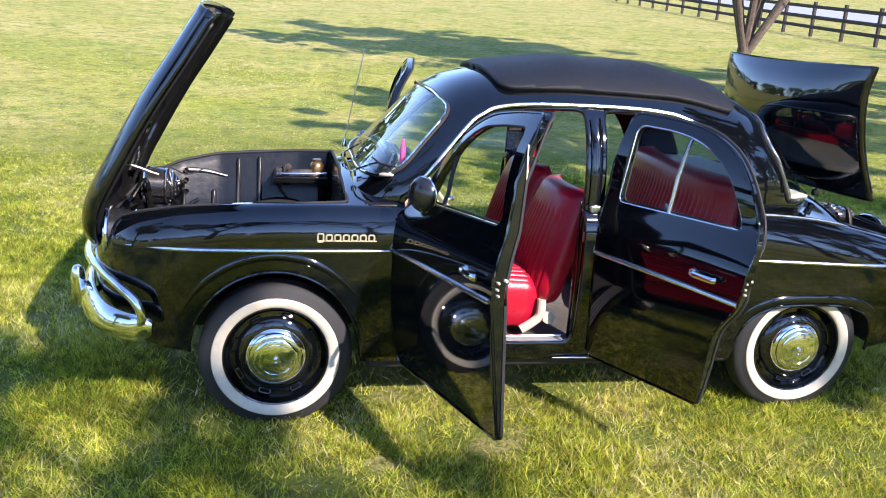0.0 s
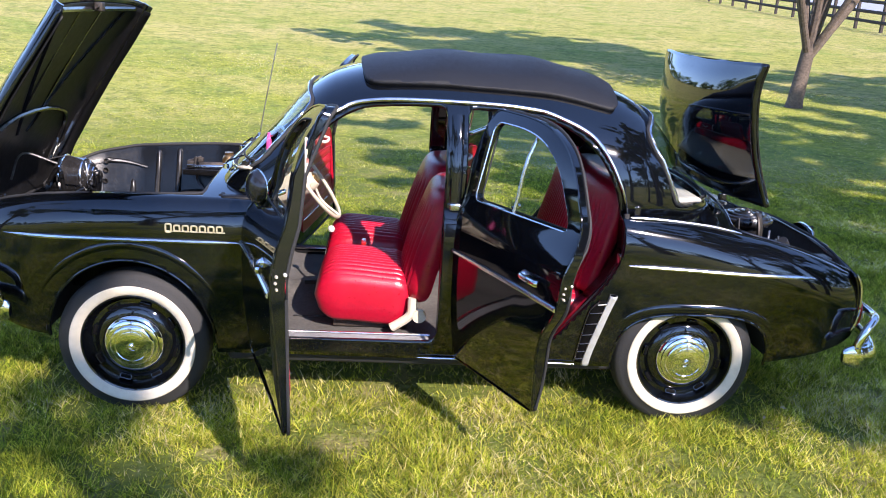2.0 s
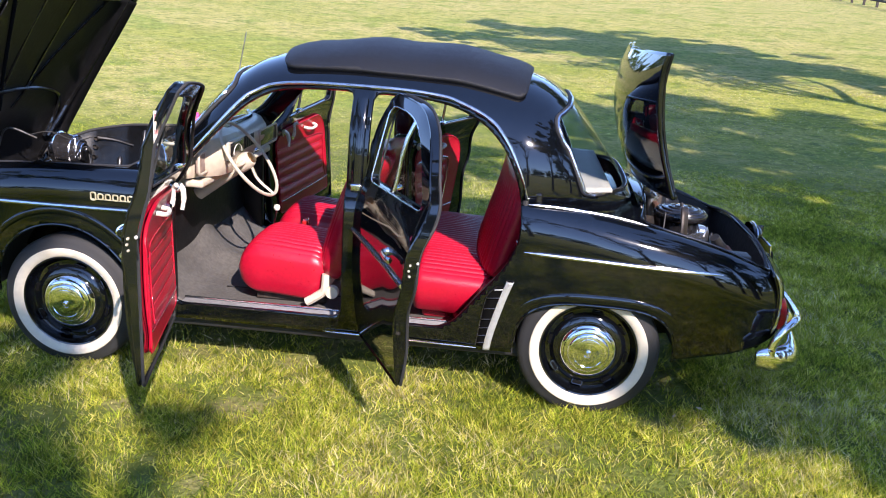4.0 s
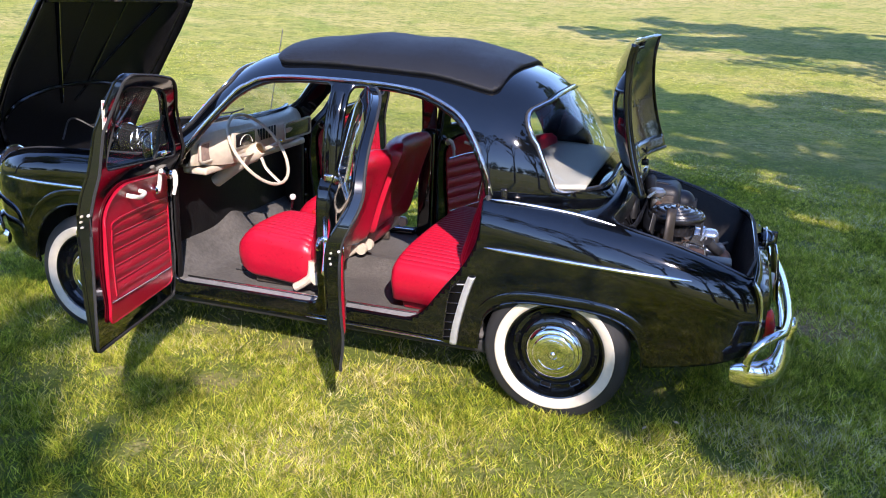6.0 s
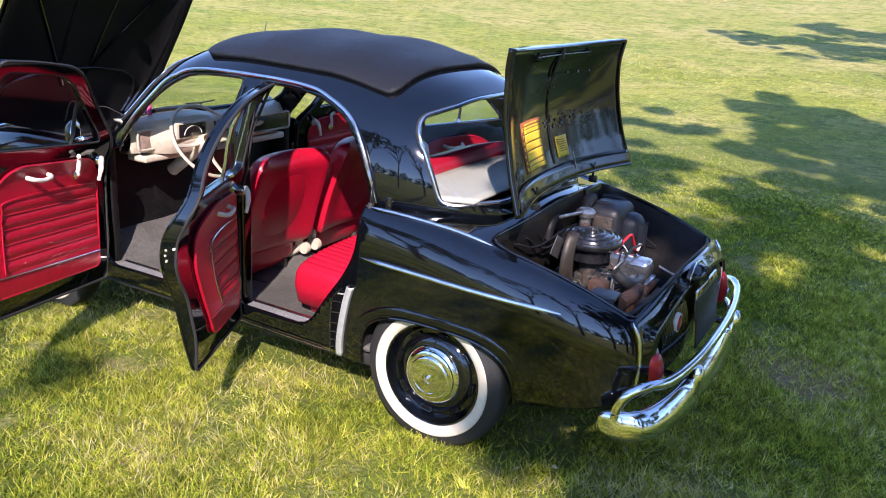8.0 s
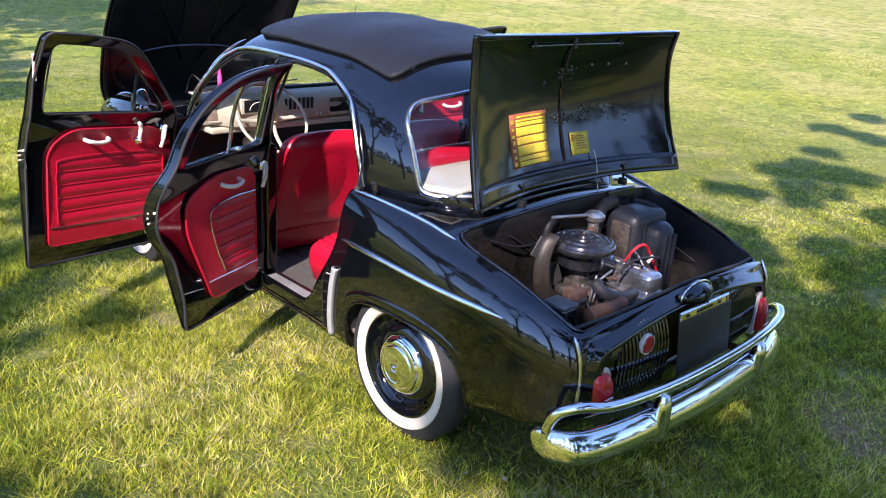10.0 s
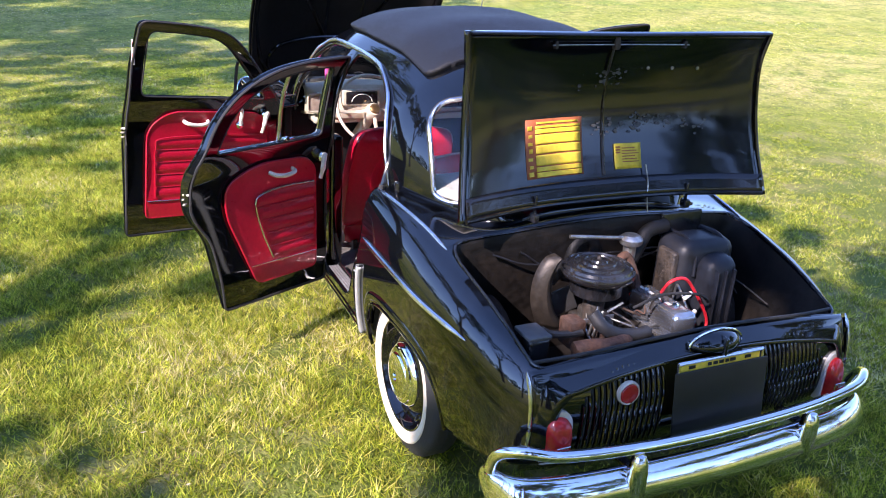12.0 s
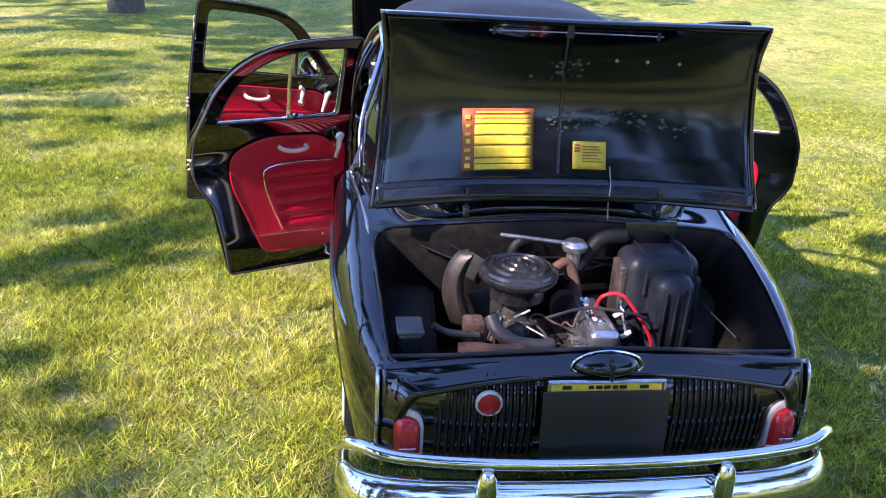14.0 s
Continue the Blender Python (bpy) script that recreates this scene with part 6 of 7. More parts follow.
# ---- front compartment ----
boot = new("luggage_well")
boot.parent = car
boot["label"] = "black luggage well under the bonnet"


LINER = material("liner_black", (0.0026, 0.0027, 0.0031), 0.24, grain=0.3, stain=0.6, stain_size=5, second=(0.004, 0.0038, 0.0035), bump=0.05, bump_size=50, spec=0.34)
# paler and more reflective than the liner, to bring out highlights on pressings
PRESSED = material("highlit_pressed_edge", (0.009, 0.009, 0.010), 0.30, grain=0.35, grain_size=40, stain=0.5, stain_size=14, second=(0.020, 0.018, 0.016), bump=0.05, bump_size=60, spec=0.9)


def make_boot():
    pts = []
    for x, y in HOOD_HOLE:
        if x > -0.75:
            y1 = P(x) - SHY(x)
            pts.append((x, y, TOP(x) + CROWN(x) * (1 - (min(abs(y), y1) / max(y1, 0.01)) ** 2) - 0.004))
    order = sorted(pts, key=lambda p: math.atan2(p[1], p[0] + 0.2))
    rows = [order, [(x * 0.985 - 0.003, y * 0.985, z - 0.035) for x, y, z in order], [(-0.2 + (x + 0.2) * 0.94, y * 0.87, 0.66) for x, y, z in order],
            [(-0.2 + (x + 0.2) * 0.92, y * 0.82, 0.47) for x, y, z in order], [(-0.2 + (x + 0.2) * 0.85, y * 0.76, 0.44) for x, y, z in order], [(-0.2, 0, 0.435)] * len(order)]
    bm = sheet_bm(grid(rows, close=True))
    bmesh.ops.recalc_face_normals(bm, faces=bm.faces)
    bmesh.ops.reverse_faces(bm, faces=bm.faces)
    part("liner", bm, LINER, boot, "satin black sheet metal")
    part("well_rim", tube(order, 0.008, 8, True), RUBBER, boot)
    for x, top, foot in ((-0.205, 0.845, 0.60), (-0.10, 0.855, 0.60), (-0.325, 0.695, 0.60)):
        for s in (-1, 1):
            wall = [(x, s * (0.567 - 0.014 * (x < -0.3) - 0.38 * (0.81 - z)), z) for z in (top, top - 0.012, (top + foot) / 2, foot)]
            part("rib", tube(wall, 0.013, 10, taper=[0.5, 1, 1, 1]), PRESSED, boot, "pressed rib")
    for s in (-1, 1):
        # stiffening pressing, hinge bolts and nose gusset
        part("wedge_pressing", tube(curve_points([(-0.455, s * 0.520, 0.792), (-0.36, s * 0.540, 0.782), (-0.26, s * 0.545, 0.758)], 4), 0.016, 8, flat=0.7, taper=[1.2 - 0.08 * k for k in range(9)]), PRESSED, boot)
        for z in (0.79, 0.745, 0.692):
            part("bolt", lathe([(0.013, -0.012 * s), (0.013, -0.004 * s), (0.008, 0.004 * s), (0.0, 0.006 * s)][::-1], 8, (-0.455, s * (0.508 - 0.36 * (0.79 - z)), z), "y"), IRON, boot)
        rim, hole, cx, cz = [], [], -0.535, 0.675
        for k in range(28):
            a = math.tau * k / 28
            hole.append((cx + 0.024 * math.cos(a), s * 0.432, cz + 0.030 * math.sin(a)))
            u, v = math.cos(a), math.sin(a)
            reach = min([0.066 / u if u > 0.01 else 9, -0.11 / u if u < -0.01 else 9, -0.09 / v if v < -0.01 else 9] + ([(0.058 - 0.0) / (v - 0.36 * u)] if v - 0.36 * u > 0.01 else []))
            rim.append((cx + reach * u, s * 0.432, cz + reach * v))
        plate = sheet_bm(grid([rim, hole], close=True))
        bmesh.ops.recalc_face_normals(plate, faces=plate.faces)
        part("gusset", plate, LINER, boot, "black gusset plate with an oval hole", thick=0.006, offset=0)
        part("gusset_lip", tube(hole, 0.004, 6, True, up=(0, 1, 0)), PRESSED, boot)
        part("gusset_edge", tube(curve_points([(-0.635, s * 0.405, 0.69), (-0.55, s * 0.42, 0.728), (-0.475, s * 0.44, 0.748), (-0.465, s * 0.45, 0.70), (-0.465, s * 0.43, 0.62)], 4), 0.006, 8), PRESSED, boot)
    # shelf with reservoir by the bulkhead
    part("shelf", join(box(-0.03, 0.24, 0.34, 0.57, 0.780, 0.792, 0.004), box(-0.03, 0.24, 0.336, 0.344, 0.770, 0.800, 0.003), box(0.19, 0.20, 0.34, 0.53, 0.62, 0.782, 0.003)), PAINT_IN, boot, "black sheet shelf")
    part("shelf_rail", turned([(-0.01, 0.35, 0.812), (0.235, 0.35, 0.818)], 0.008), ALLOY, boot, "bright rail")
    part("shelf_plate", box(0.05, 0.20, 0.338, 0.35, 0.784, 0.800, 0.003), ALLOY, boot, "scuffed pale plate")
    part("opening_frame", tube(curve_points([(0.20, 0.50, 0.758), (0.10, 0.50, 0.760), (0.03, 0.50, 0.757), (0.005, 0.50, 0.735), (0.01, 0.50, 0.70), (0.075, 0.49, 0.625)], 5), 0.006, 8, up=(0, 1, 0)), PRESSED, boot, "pressed edge, paler to show its highlight")
    part("reservoir", lathe([(0, 0.79), (0.034, 0.79), (0.036, 0.845), (0.030, 0.86), (0.022, 0.866), (0.022, 0.880), (0, 0.882)], 20, (0.185, 0.42, 0), "z"), BRASS, boot, "brass-capped reservoir")
    part("master_cylinder", turned([(0.04, 0.39, 0.812), (0.16, 0.40, 0.814)], 0.017), IRON, boot, "grimy cylinder")
    part("linkage", join(box(-0.02, 0.02, 0.38, 0.43, 0.79, 0.835, 0.006), turned([(-0.01, 0.40, 0.83), (0.05, 0.40, 0.855)], 0.006), turned([(0.02, 0.37, 0.80), (0.03, 0.37, 0.86)], 0.006), box(0.03, 0.06, 0.39, 0.42, 0.825, 0.85, 0.006)), IRON, boot, "grimy steel linkage")
    for s in (-1, 1):
        c = (-0.60, s * 0.44, 0.72)
        lamp = new("headlamp")
        lamp.parent = boot
        part("bowl", lathe([(0.0, 0.10), (0.05, 0.095), (0.085, 0.06), (0.095, 0.0), (0.10, -0.03)], 28, c, "x"), BLACK_ENAMEL, lamp, "dark headlamp bowl")
        for k, q in enumerate((0.045, 0.066, 0.086)):
            part("bowl_ring", tube([(c[0] + 0.102 - 0.014 * k * k / 2 - 0.008 * k, c[1] + q * math.cos(a), c[2] + q * math.sin(a)) for a in (math.tau * j / 28 for j in range(28))], 0.006, 6, True, up=(1, 0, 0)), ALLOY, lamp, "bright pressed ring")
        part("headlamp_rim", tube([(c[0] - 0.04, c[1] + 0.10 * math.cos(a), c[2] + 0.10 * math.sin(a)) for a in (math.tau * k / 32 for k in range(32))], 0.010, 8, True, up=(1, 0, 0)), CHROME, lamp, "chrome headlamp rim")
        part("headlamp_lens", lathe([(0.095, -0.04), (0.06, -0.065), (0.0, -0.075)], 28, c, "x"), GLASS, lamp)
        for k in range(7):
            r = random.Random(k + 7 * s)
            part("wire", tube(curve_points([(c[0] + 0.06 + r.uniform(0, 0.05), c[1] + r.uniform(-0.09, 0.09), c[2] + r.uniform(-0.07, 0.09)) for _ in range(4)], 5), 0.0035, 6), (STEEL, ALLOY, RUBBER)[k % 3], lamp)
    strip([(-0.50, -0.30, 0.48), (-0.46, -0.28, 0.60), (-0.38, -0.20, 0.76), (-0.33, -0.18, 0.80)], 0.008, PAINT_IN, boot, "prop_stay", tapered=False)
    strip([(-0.60, 0.10, 0.86), (-0.50, 0.12, 0.88), (-0.42, 0.2, 0.83), (-0.35, 0.3, 0.84)], 0.003, RUBBER, boot, "cable", tapered=False)
    # apron under the nose
    rows = []
    for k in range(41):
        a = -1 + k / 20
        y = 0.52 * a
        rows.append([(-0.752 + 0.14 * abs(a) ** 3 + dx, y, z) for z, dx in ((0.37, 0.06), (0.45, 0.01), (0.55, 0.0), (0.63, 0.02), (0.66, 0.06))])
    bm = sheet_bm(grid(rows))
    bmesh.ops.recalc_face_normals(bm, faces=bm.faces)
    part("apron", bm, PAINT, boot, "glossy black front apron", thick=0.008)


make_boot()

hood = [o for o in car.children if o.name == "bonnet"][0]


def make_hood_inside():
    base = [(-0.72, 0.72), (-0.705, 0.86), (-0.625, 1.02), (-0.50, 1.24), (-0.37, 1.44), (-0.265, 1.60)]
    f = smooth(*[c for p in base for c in (p[1], p[0])])

    def on(y, z, lift=0.0):
        return (f(z) + 0.05 * (abs(y) / 0.6) ** 2 - 0.035 + lift, y, z)
    for s in (-1, 1):
        strip([on(s * y, z, 0.03) for y, z in ((0.42, 0.80), (0.52, 0.98), (0.565, 1.2), (0.565, 1.45), (0.56, 1.58))], 0.014, PAINT_IN, hood, "inner_flange", tapered=False)
        strip([on(s * y, z, 0.01) for y, z in ((0.05, 1.0), (0.2, 1.25), (0.34, 1.45), (0.42, 1.56))], 0.016, PAINT_IN, hood, "brace", tapered=False, flat=0.6)
        strip([on(s * y, z, 0.02) for y, z in ((0.40, 0.80), (0.46, 0.93), (0.40, 1.04), (0.20, 1.09), (0.0, 1.10))], 0.012, PAINT_IN, hood, "cross_rib", tapered=False)
        strip([on(s * y, z, 0.01) for y, z in ((0.10, 1.1), (0.12, 1.35), (0.13, 1.55))], 0.012, PAINT_IN, hood, "brace", tapered=False, flat=0.6)
    strip([on(y, 1.555, 0.015) for y in (-0.5, -0.25, 0, 0.25, 0.5)], 0.014, PAINT_IN, hood, "cross_rib", tapered=False)
    part("catch", join(box(-0.30, -0.265, -0.022, 0.022, 1.545, 1.585, 0.006), turned([(-0.28, -0.05, 1.565), (-0.28, 0.05, 1.565)], 0.005)), IRON, hood, "steel bonnet catch")
    for s in (-1, 1):
        part("hinge", tube(curve_points([(-0.68, s * 0.30, 0.70), (-0.62, s * 0.30, 0.78), (-0.60, s * 0.30, 0.66)], 4), 0.011, 8), PAINT_IN, hood, "curved hinge")
    strip([on(0.0, 0.78, 0.03), on(0.02, 0.9, 0.06), (-0.52, 0.03, 0.86)], 0.005, STEEL, hood, "stay_wire", tapered=False)


make_hood_inside()

# ---- small outside fittings ----
strip([(0.325, 0.50, 0.955), (0.36, 0.50, 1.15), (0.415, 0.50, 1.43)], 0.0028, STEEL, car, "antenna", "thin steel aerial", tapered=False)
part("antenna_base", lathe([(0, 0.935), (0.014, 0.935), (0.012, 0.955), (0.006, 0.975), (0, 0.976)], 16, (0.325, 0.50, 0), "z"), CHROME, car)
mir = new("wing_mirror")
mir.parent = [o for o in car.children if o.name == "front_door"][0]
mm = Matrix.Translation((0.522, -0.845, 0.985)) @ Matrix.Rotation(radians(-52), 4, "Z")
part("mirror_bowl", lathe([(0.063, 0.0), (0.065, 0.006), (0.060, 0.016), (0.045, 0.031), (0.022, 0.039), (0.0, 0.041)], 32, (0, 0, 0), "y"), BLACK_ENAMEL, mir, "round black mirror bowl", mm @ Matrix.Rotation(math.pi, 4, "Z"))
part("mirror_rim", tube([(0.064 * math.cos(a), 0, 0.064 * math.sin(a)) for a in (math.tau * k / 40 for k in range(40))], 0.004, 8, True, up=(0, 1, 0)), CHROME, mir, "chrome mirror rim", mm)
part("mirror_glass", lathe([(0.0, 0.003), (0.062, 0.003), (0.062, -0.002)], 32, (0, 0, 0), "y"), MIRROR, mir, "round mirror glass", mm)
part("mirror_arm", tube(curve_points([(0.505, -0.865, 0.965), (0.52, -0.86, 0.925), (0.525, -0.83, 0.90), (0.515, -0.80, 0.885)], 5), 0.007, 8), CHROME, mir, "chrome mirror arm")
for y in (-0.32, 0.14):
    x = on_green(y, 0.975, 0.302, 0.85)
    wp = new("wiper")
    wp.parent = car
    part("pivot", lathe([(0, 0), (0.013, 0), (0.011, 0.02), (0, 0.025)], 12, (x - 0.045, y, 0.945), "z"), CHROME, wp)
    tip = (on_green(y - 0.11, 1.02, 0.302, 0.85) - 0.014, y - 0.11, 1.02)
    part("arm", tube(curve_points([(x - 0.045, y, 0.965), (x - 0.03, y - 0.05, 0.985), (tip[0] - 0.008, tip[1] + 0.02, tip[2])], 4), 0.004, 6), CHROME, wp, "bright wiper arm")
    part("blade", tube([(on_green(y - 0.11 + q, 1.02, 0.302, 0.85) - 0.010, y - 0.11 + q, 1.02 + 0.06 * abs(q)) for q in (-0.10, -0.05, 0.0, 0.05, 0.10)], 0.004, 6), RUBBER, wp, "rubber blade")
for y in (-0.52, -0.38, 0.30):
    part("washer_jet", lathe([(0, 0), (0.012, 0), (0.010, 0.012), (0, 0.016)], 12, (0.345 + 0.10 * (abs(y) / 0.6) ** 2, y, 0.918), "z"), CHROME, car)
# badge of plain shapes on the front wings
for s in (-1, 1):
    b = new("wing_badge")
    b.parent = car
    b["label"] = "small gold-chrome badge of plain shapes"
    for k in range(7):
        x = 0.152 + 0.032 * k
        y = s * (low_side(x, 0.783) + 0.001)
        hgt = 0.016 if k == 0 else 0.0115
        ring = rounded([(x, y + s * 0.002, 0.783 - hgt), (x + 0.021, y + s * 0.002, 0.783 - hgt), (x + 0.021, y + s * 0.002, 0.783 + hgt), (x, y + s * 0.002, 0.783 + hgt)], 0.007, 3)
        part("badge_shape", tube(ring, 0.0036, 6, True, up=(0, 1, 0)), BADGE, b)
    strip([(0.15, s * (low_side(0.15, 0.771) + 0.0015), 0.771), (0.26, s * (low_side(0.26, 0.771) + 0.0015), 0.771), (0.375, s * (low_side(0.375, 0.771) + 0.0015), 0.771)], 0.0022, BADGE, b, "badge_bar", tapered=False)
    # air scoop ahead of the rear wheel
    sc = new("air_scoop")
    sc.parent = car
    sc["label"] = "grey-trimmed air scoop with dark slats"
    line = curve_points([(1.920, 0, 0.575), (1.896, 0, 0.50), (1.870, 0, 0.40), (1.852, 0, 0.32), (1.842, 0, 0.25)], 6)
    rows = [[(p.x + d, s * (low_side(p.x, p.z) + 0.006 + h), p.z) for d, h in ((-0.014, -0.02), (-0.012, 0.004), (0.0, 0.008), (0.011, 0.005), (0.014, -0.012))] for p in line]
    bm = sheet_bm(grid(rows))
    part("scoop_trim", bm, GREY_TRIM, sc, "satin grey scoop trim", thick=0.003)
    edge = smooth(0.25, 1.794, 0.39, 1.809, 0.506, 1.830, 0.545, 1.862, 0.60, 1.905)
    rows, inner = [], []
    for p in line[2:-1]:
        w = max(0.014, min(0.075, p.x - edge(p.z)))
        inner.append((p, w))
        rows.append([(p.x - w * q, s * (low_side(p.x - w * q, p.z) + 0.003 - 0.002 * q), p.z) for q in (1.0, 0.6, 0.2)])
    # closed sheet, coloured black for the shade inside the mouth
    part("scoop_mouth", sheet_bm(grid(rows)), GAP_SHADE, sc, "scoop mouth with its shade painted black", thick=0.002)
    for p, w in inner[1::3]:
        y = low_side(p.x, p.z) + 0.007
        part("slat", turned([(p.x - 0.010, s * y, p.z), (p.x - w + 0.002, s * (y - 0.002), p.z - 0.006)], 0.003, 8), GREY_TRIM if p.z > 0.53 else BLACK_ENAMEL, sc)
    part("mouth_edge", tube([(p.x - w, s * (low_side(p.x - w, p.z) + 0.005), p.z) for p, w in inner], 0.0035, 6), BLACK_ENAMEL, sc)


# ---- trees ----
BARK = material("bark", (0.115, 0.088, 0.068), 0.9, grain=0.4, grain_size=25, stain=0.7, stain_size=3, second=(0.08, 0.06, 0.045), bump=0.8, bump_size=18)


def leaf_material(name, a, b):
    m = bpy.data.materials.new(name)
    m.use_nodes = True
    n, l = m.node_tree.nodes, m.node_tree.links
    p = n["Principled BSDF"]
    geo, mix = n.new("ShaderNodeNewGeometry"), n.new("ShaderNodeMix")
    mix.data_type = "RGBA"
    mix.inputs[6].default_value, mix.inputs[7].default_value = (*a, 1), (*b, 1)
    l.new(geo.outputs["Random Per Island"], mix.inputs[0])
    l.new(mix.outputs[2], p.inputs["Base Color"])
    p.inputs["Roughness"].default_value = 0.55
    return m


LEAF = leaf_material("leaves", (0.035, 0.075, 0.012), (0.10, 0.15, 0.03))


def fast_mesh(name, verts, faces_n, mat):
    """A mesh of separate polygons of faces_n corners each, from an array of corners."""
    k = len(verts)
    me = bpy.data.meshes.new(name)
    me.vertices.add(k)
    me.vertices.foreach_set("co", np.ascontiguousarray(verts, dtype=np.float32).ravel())
    me.loops.add(k)
    me.loops.foreach_set("vertex_index", np.arange(k, dtype=np.int32))
    me.polygons.add(k // faces_n)
    me.polygons.foreach_set("loop_start", np.arange(0, k, faces_n, dtype=np.int32))
    me.update(calc_edges=True)
    me.materials.append(mat)
    return me


def leaf_cloud(centres, radii, per, size, rng):
    """Leaves scattered in clumps: four corners for each leaf."""
    out = []
    for c, r in zip(centres, radii):
        q = rng.normal(size=(per, 3))
        q /= np.linalg.norm(q, axis=1)[:, None]
        pos = np.array(c) + q * r * rng.uniform(0.35, 1.0, (per, 1)) * np.array((1, 1, 0.75))
        a = rng.normal(size=(per, 3))
        a /= np.linalg.norm(a, axis=1)[:, None]
        b = np.cross(a, rng.normal(size=(per, 3)))
        b /= np.linalg.norm(b, axis=1)[:, None]
        s = size * rng.uniform(0.6, 1.3, (per, 1))
        quad = np.stack([pos - a * s, pos + b * s * 0.45, pos + a * s, pos - b * s * 0.45], 1)
        out.append(quad.reshape(-1, 3))
    return np.concatenate(out)


def make_tree(x, y, height, spread, trunk, seed, per=60, size=0.11, low=0.35, limbs=9, lean=(0, 0), clumps=4, fork=0.28, label="unseen leafy tree placed to shade the lawn", sprays=()):
    rng = np.random.default_rng(seed)
    z0 = rise(x, y)
    t = thing("tree", label, "tree", "shade trees", at=(x, y, z0))
    top = Vector((lean[0], lean[1], height * fork))
    line = [Vector((0, 0, -0.1)), Vector((lean[0] * 0.1, lean[1] * 0.1, 0.15)), Vector((lean[0] * 0.5, lean[1] * 0.5, height * fork * 0.5)), top]
    bms = [tube(curve_points(line, 5), trunk, 14, taper=[1.5, 1.32, 1.18, 1.1, 1.05] + [1.0 - 0.02 * k for k in range(11)], up=(1, 0, 0))]
    centres, radii = [], []
    forks = []
    if sprays:
        heart = sum((Vector((q[0] - x, q[1] - y, q[2] - z0)) for q in sprays), Vector()) / len(sprays)
        for k in range(4):
            a = math.tau * (k + 0.3) / 4
            out = Vector((math.cos(a), math.sin(a), 0)) * spread * 0.30
            node = top.lerp(heart, 0.35) + out
            node.z = top.z + (heart.z - top.z) * (0.42 + 0.08 * (k % 2))
            bend = top.lerp(node, 0.45) + out * (0.35 - 0.25 * (k % 2)) + Vector((0, 0, 0.1))
            pts = curve_points([top - Vector((0, 0, 0.2)), bend, node], 6)
            bms.append(tube(pts, trunk * (0.62 - 0.07 * k), 10, taper=[1 - 0.5 * q / (len(pts) - 1) + 0.05 * math.sin(2.1 * q) for q in range(len(pts))], up=(1, 0, 0)))
            forks.append(node)
    for ex, ey, ez, er in sprays:
        end = Vector((ex - x, ey - y, ez - z0))
        root = min(forks, key=lambda p: (p - end).length)
        mid = root.lerp(end, 0.55) + Vector((0, 0, height * 0.03))
        pts = curve_points([root, mid, end], 6)
        bms.append(tube(pts, trunk * 0.22, 8, taper=[1 - 0.85 * q / (len(pts) - 1) for q in range(len(pts))], up=(1, 0, 0)))
        for j in range(max(3, int(er * 13))):
            centres.append(tuple(end + Vector(rng.normal(size=3)) * er * 0.55))
            radii.append(er * rng.uniform(0.28, 0.58))
    for k in range(limbs):
        a = math.tau * k / limbs + rng.uniform(-0.3, 0.3)
        reach = spread * rng.uniform(0.55, 1.0)
        h = height * (low + (0.95 - low) * rng.uniform(0.1, 1.0))
        if k % 3 == 0:
            reach *= 0.4
            h = height * rng.uniform(0.75, 0.95)
        end = Vector((math.cos(a) * reach + lean[0], math.sin(a) * reach + lean[1], h))
        mid = top.lerp(end, 0.5) + Vector((0, 0, height * 0.06))
        pts = curve_points([top - Vector((0, 0, 0.15)), mid, end], 6)
        bms.append(tube(pts, trunk * 0.55, 8, taper=[1 - 0.85 * q / (len(pts) - 1) for q in range(len(pts))], up=(1, 0, 0)))
        for j in range(clumps):
            u = rng.uniform(0.45, 1.05)
            p = top.lerp(end, u) + Vector(rng.normal(size=3)) * spread * 0.14
            centres.append(tuple(p))
            radii.append(spread * rng.uniform(0.16, 0.30))
            twig = curve_points([top.lerp(end, u * 0.8) + Vector((0, 0, height * 0.04)), p], 3)
            bms.append(tube(twig, trunk * 0.12, 5, taper=[1 - 0.7 * q / (len(twig) - 1) for q in range(len(twig))], up=(1, 0, 0)))
    part("trunk", join(*bms), BARK, t, "rough grey-brown bark")
    crown = new("crown", fast_mesh("crown", leaf_cloud(centres, radii, per, size, rng), 4, LEAF))
    crown.parent = t
    return t


def over(h, *patches):
    """Leafy branch ends at height h whose shade falls on patches (x, y, radius) of the lawn."""
    return [(x + h * SUN_TO.x / SUN_TO.z, y + h * SUN_TO.y / SUN_TO.z, h, r) for x, y, r in patches]


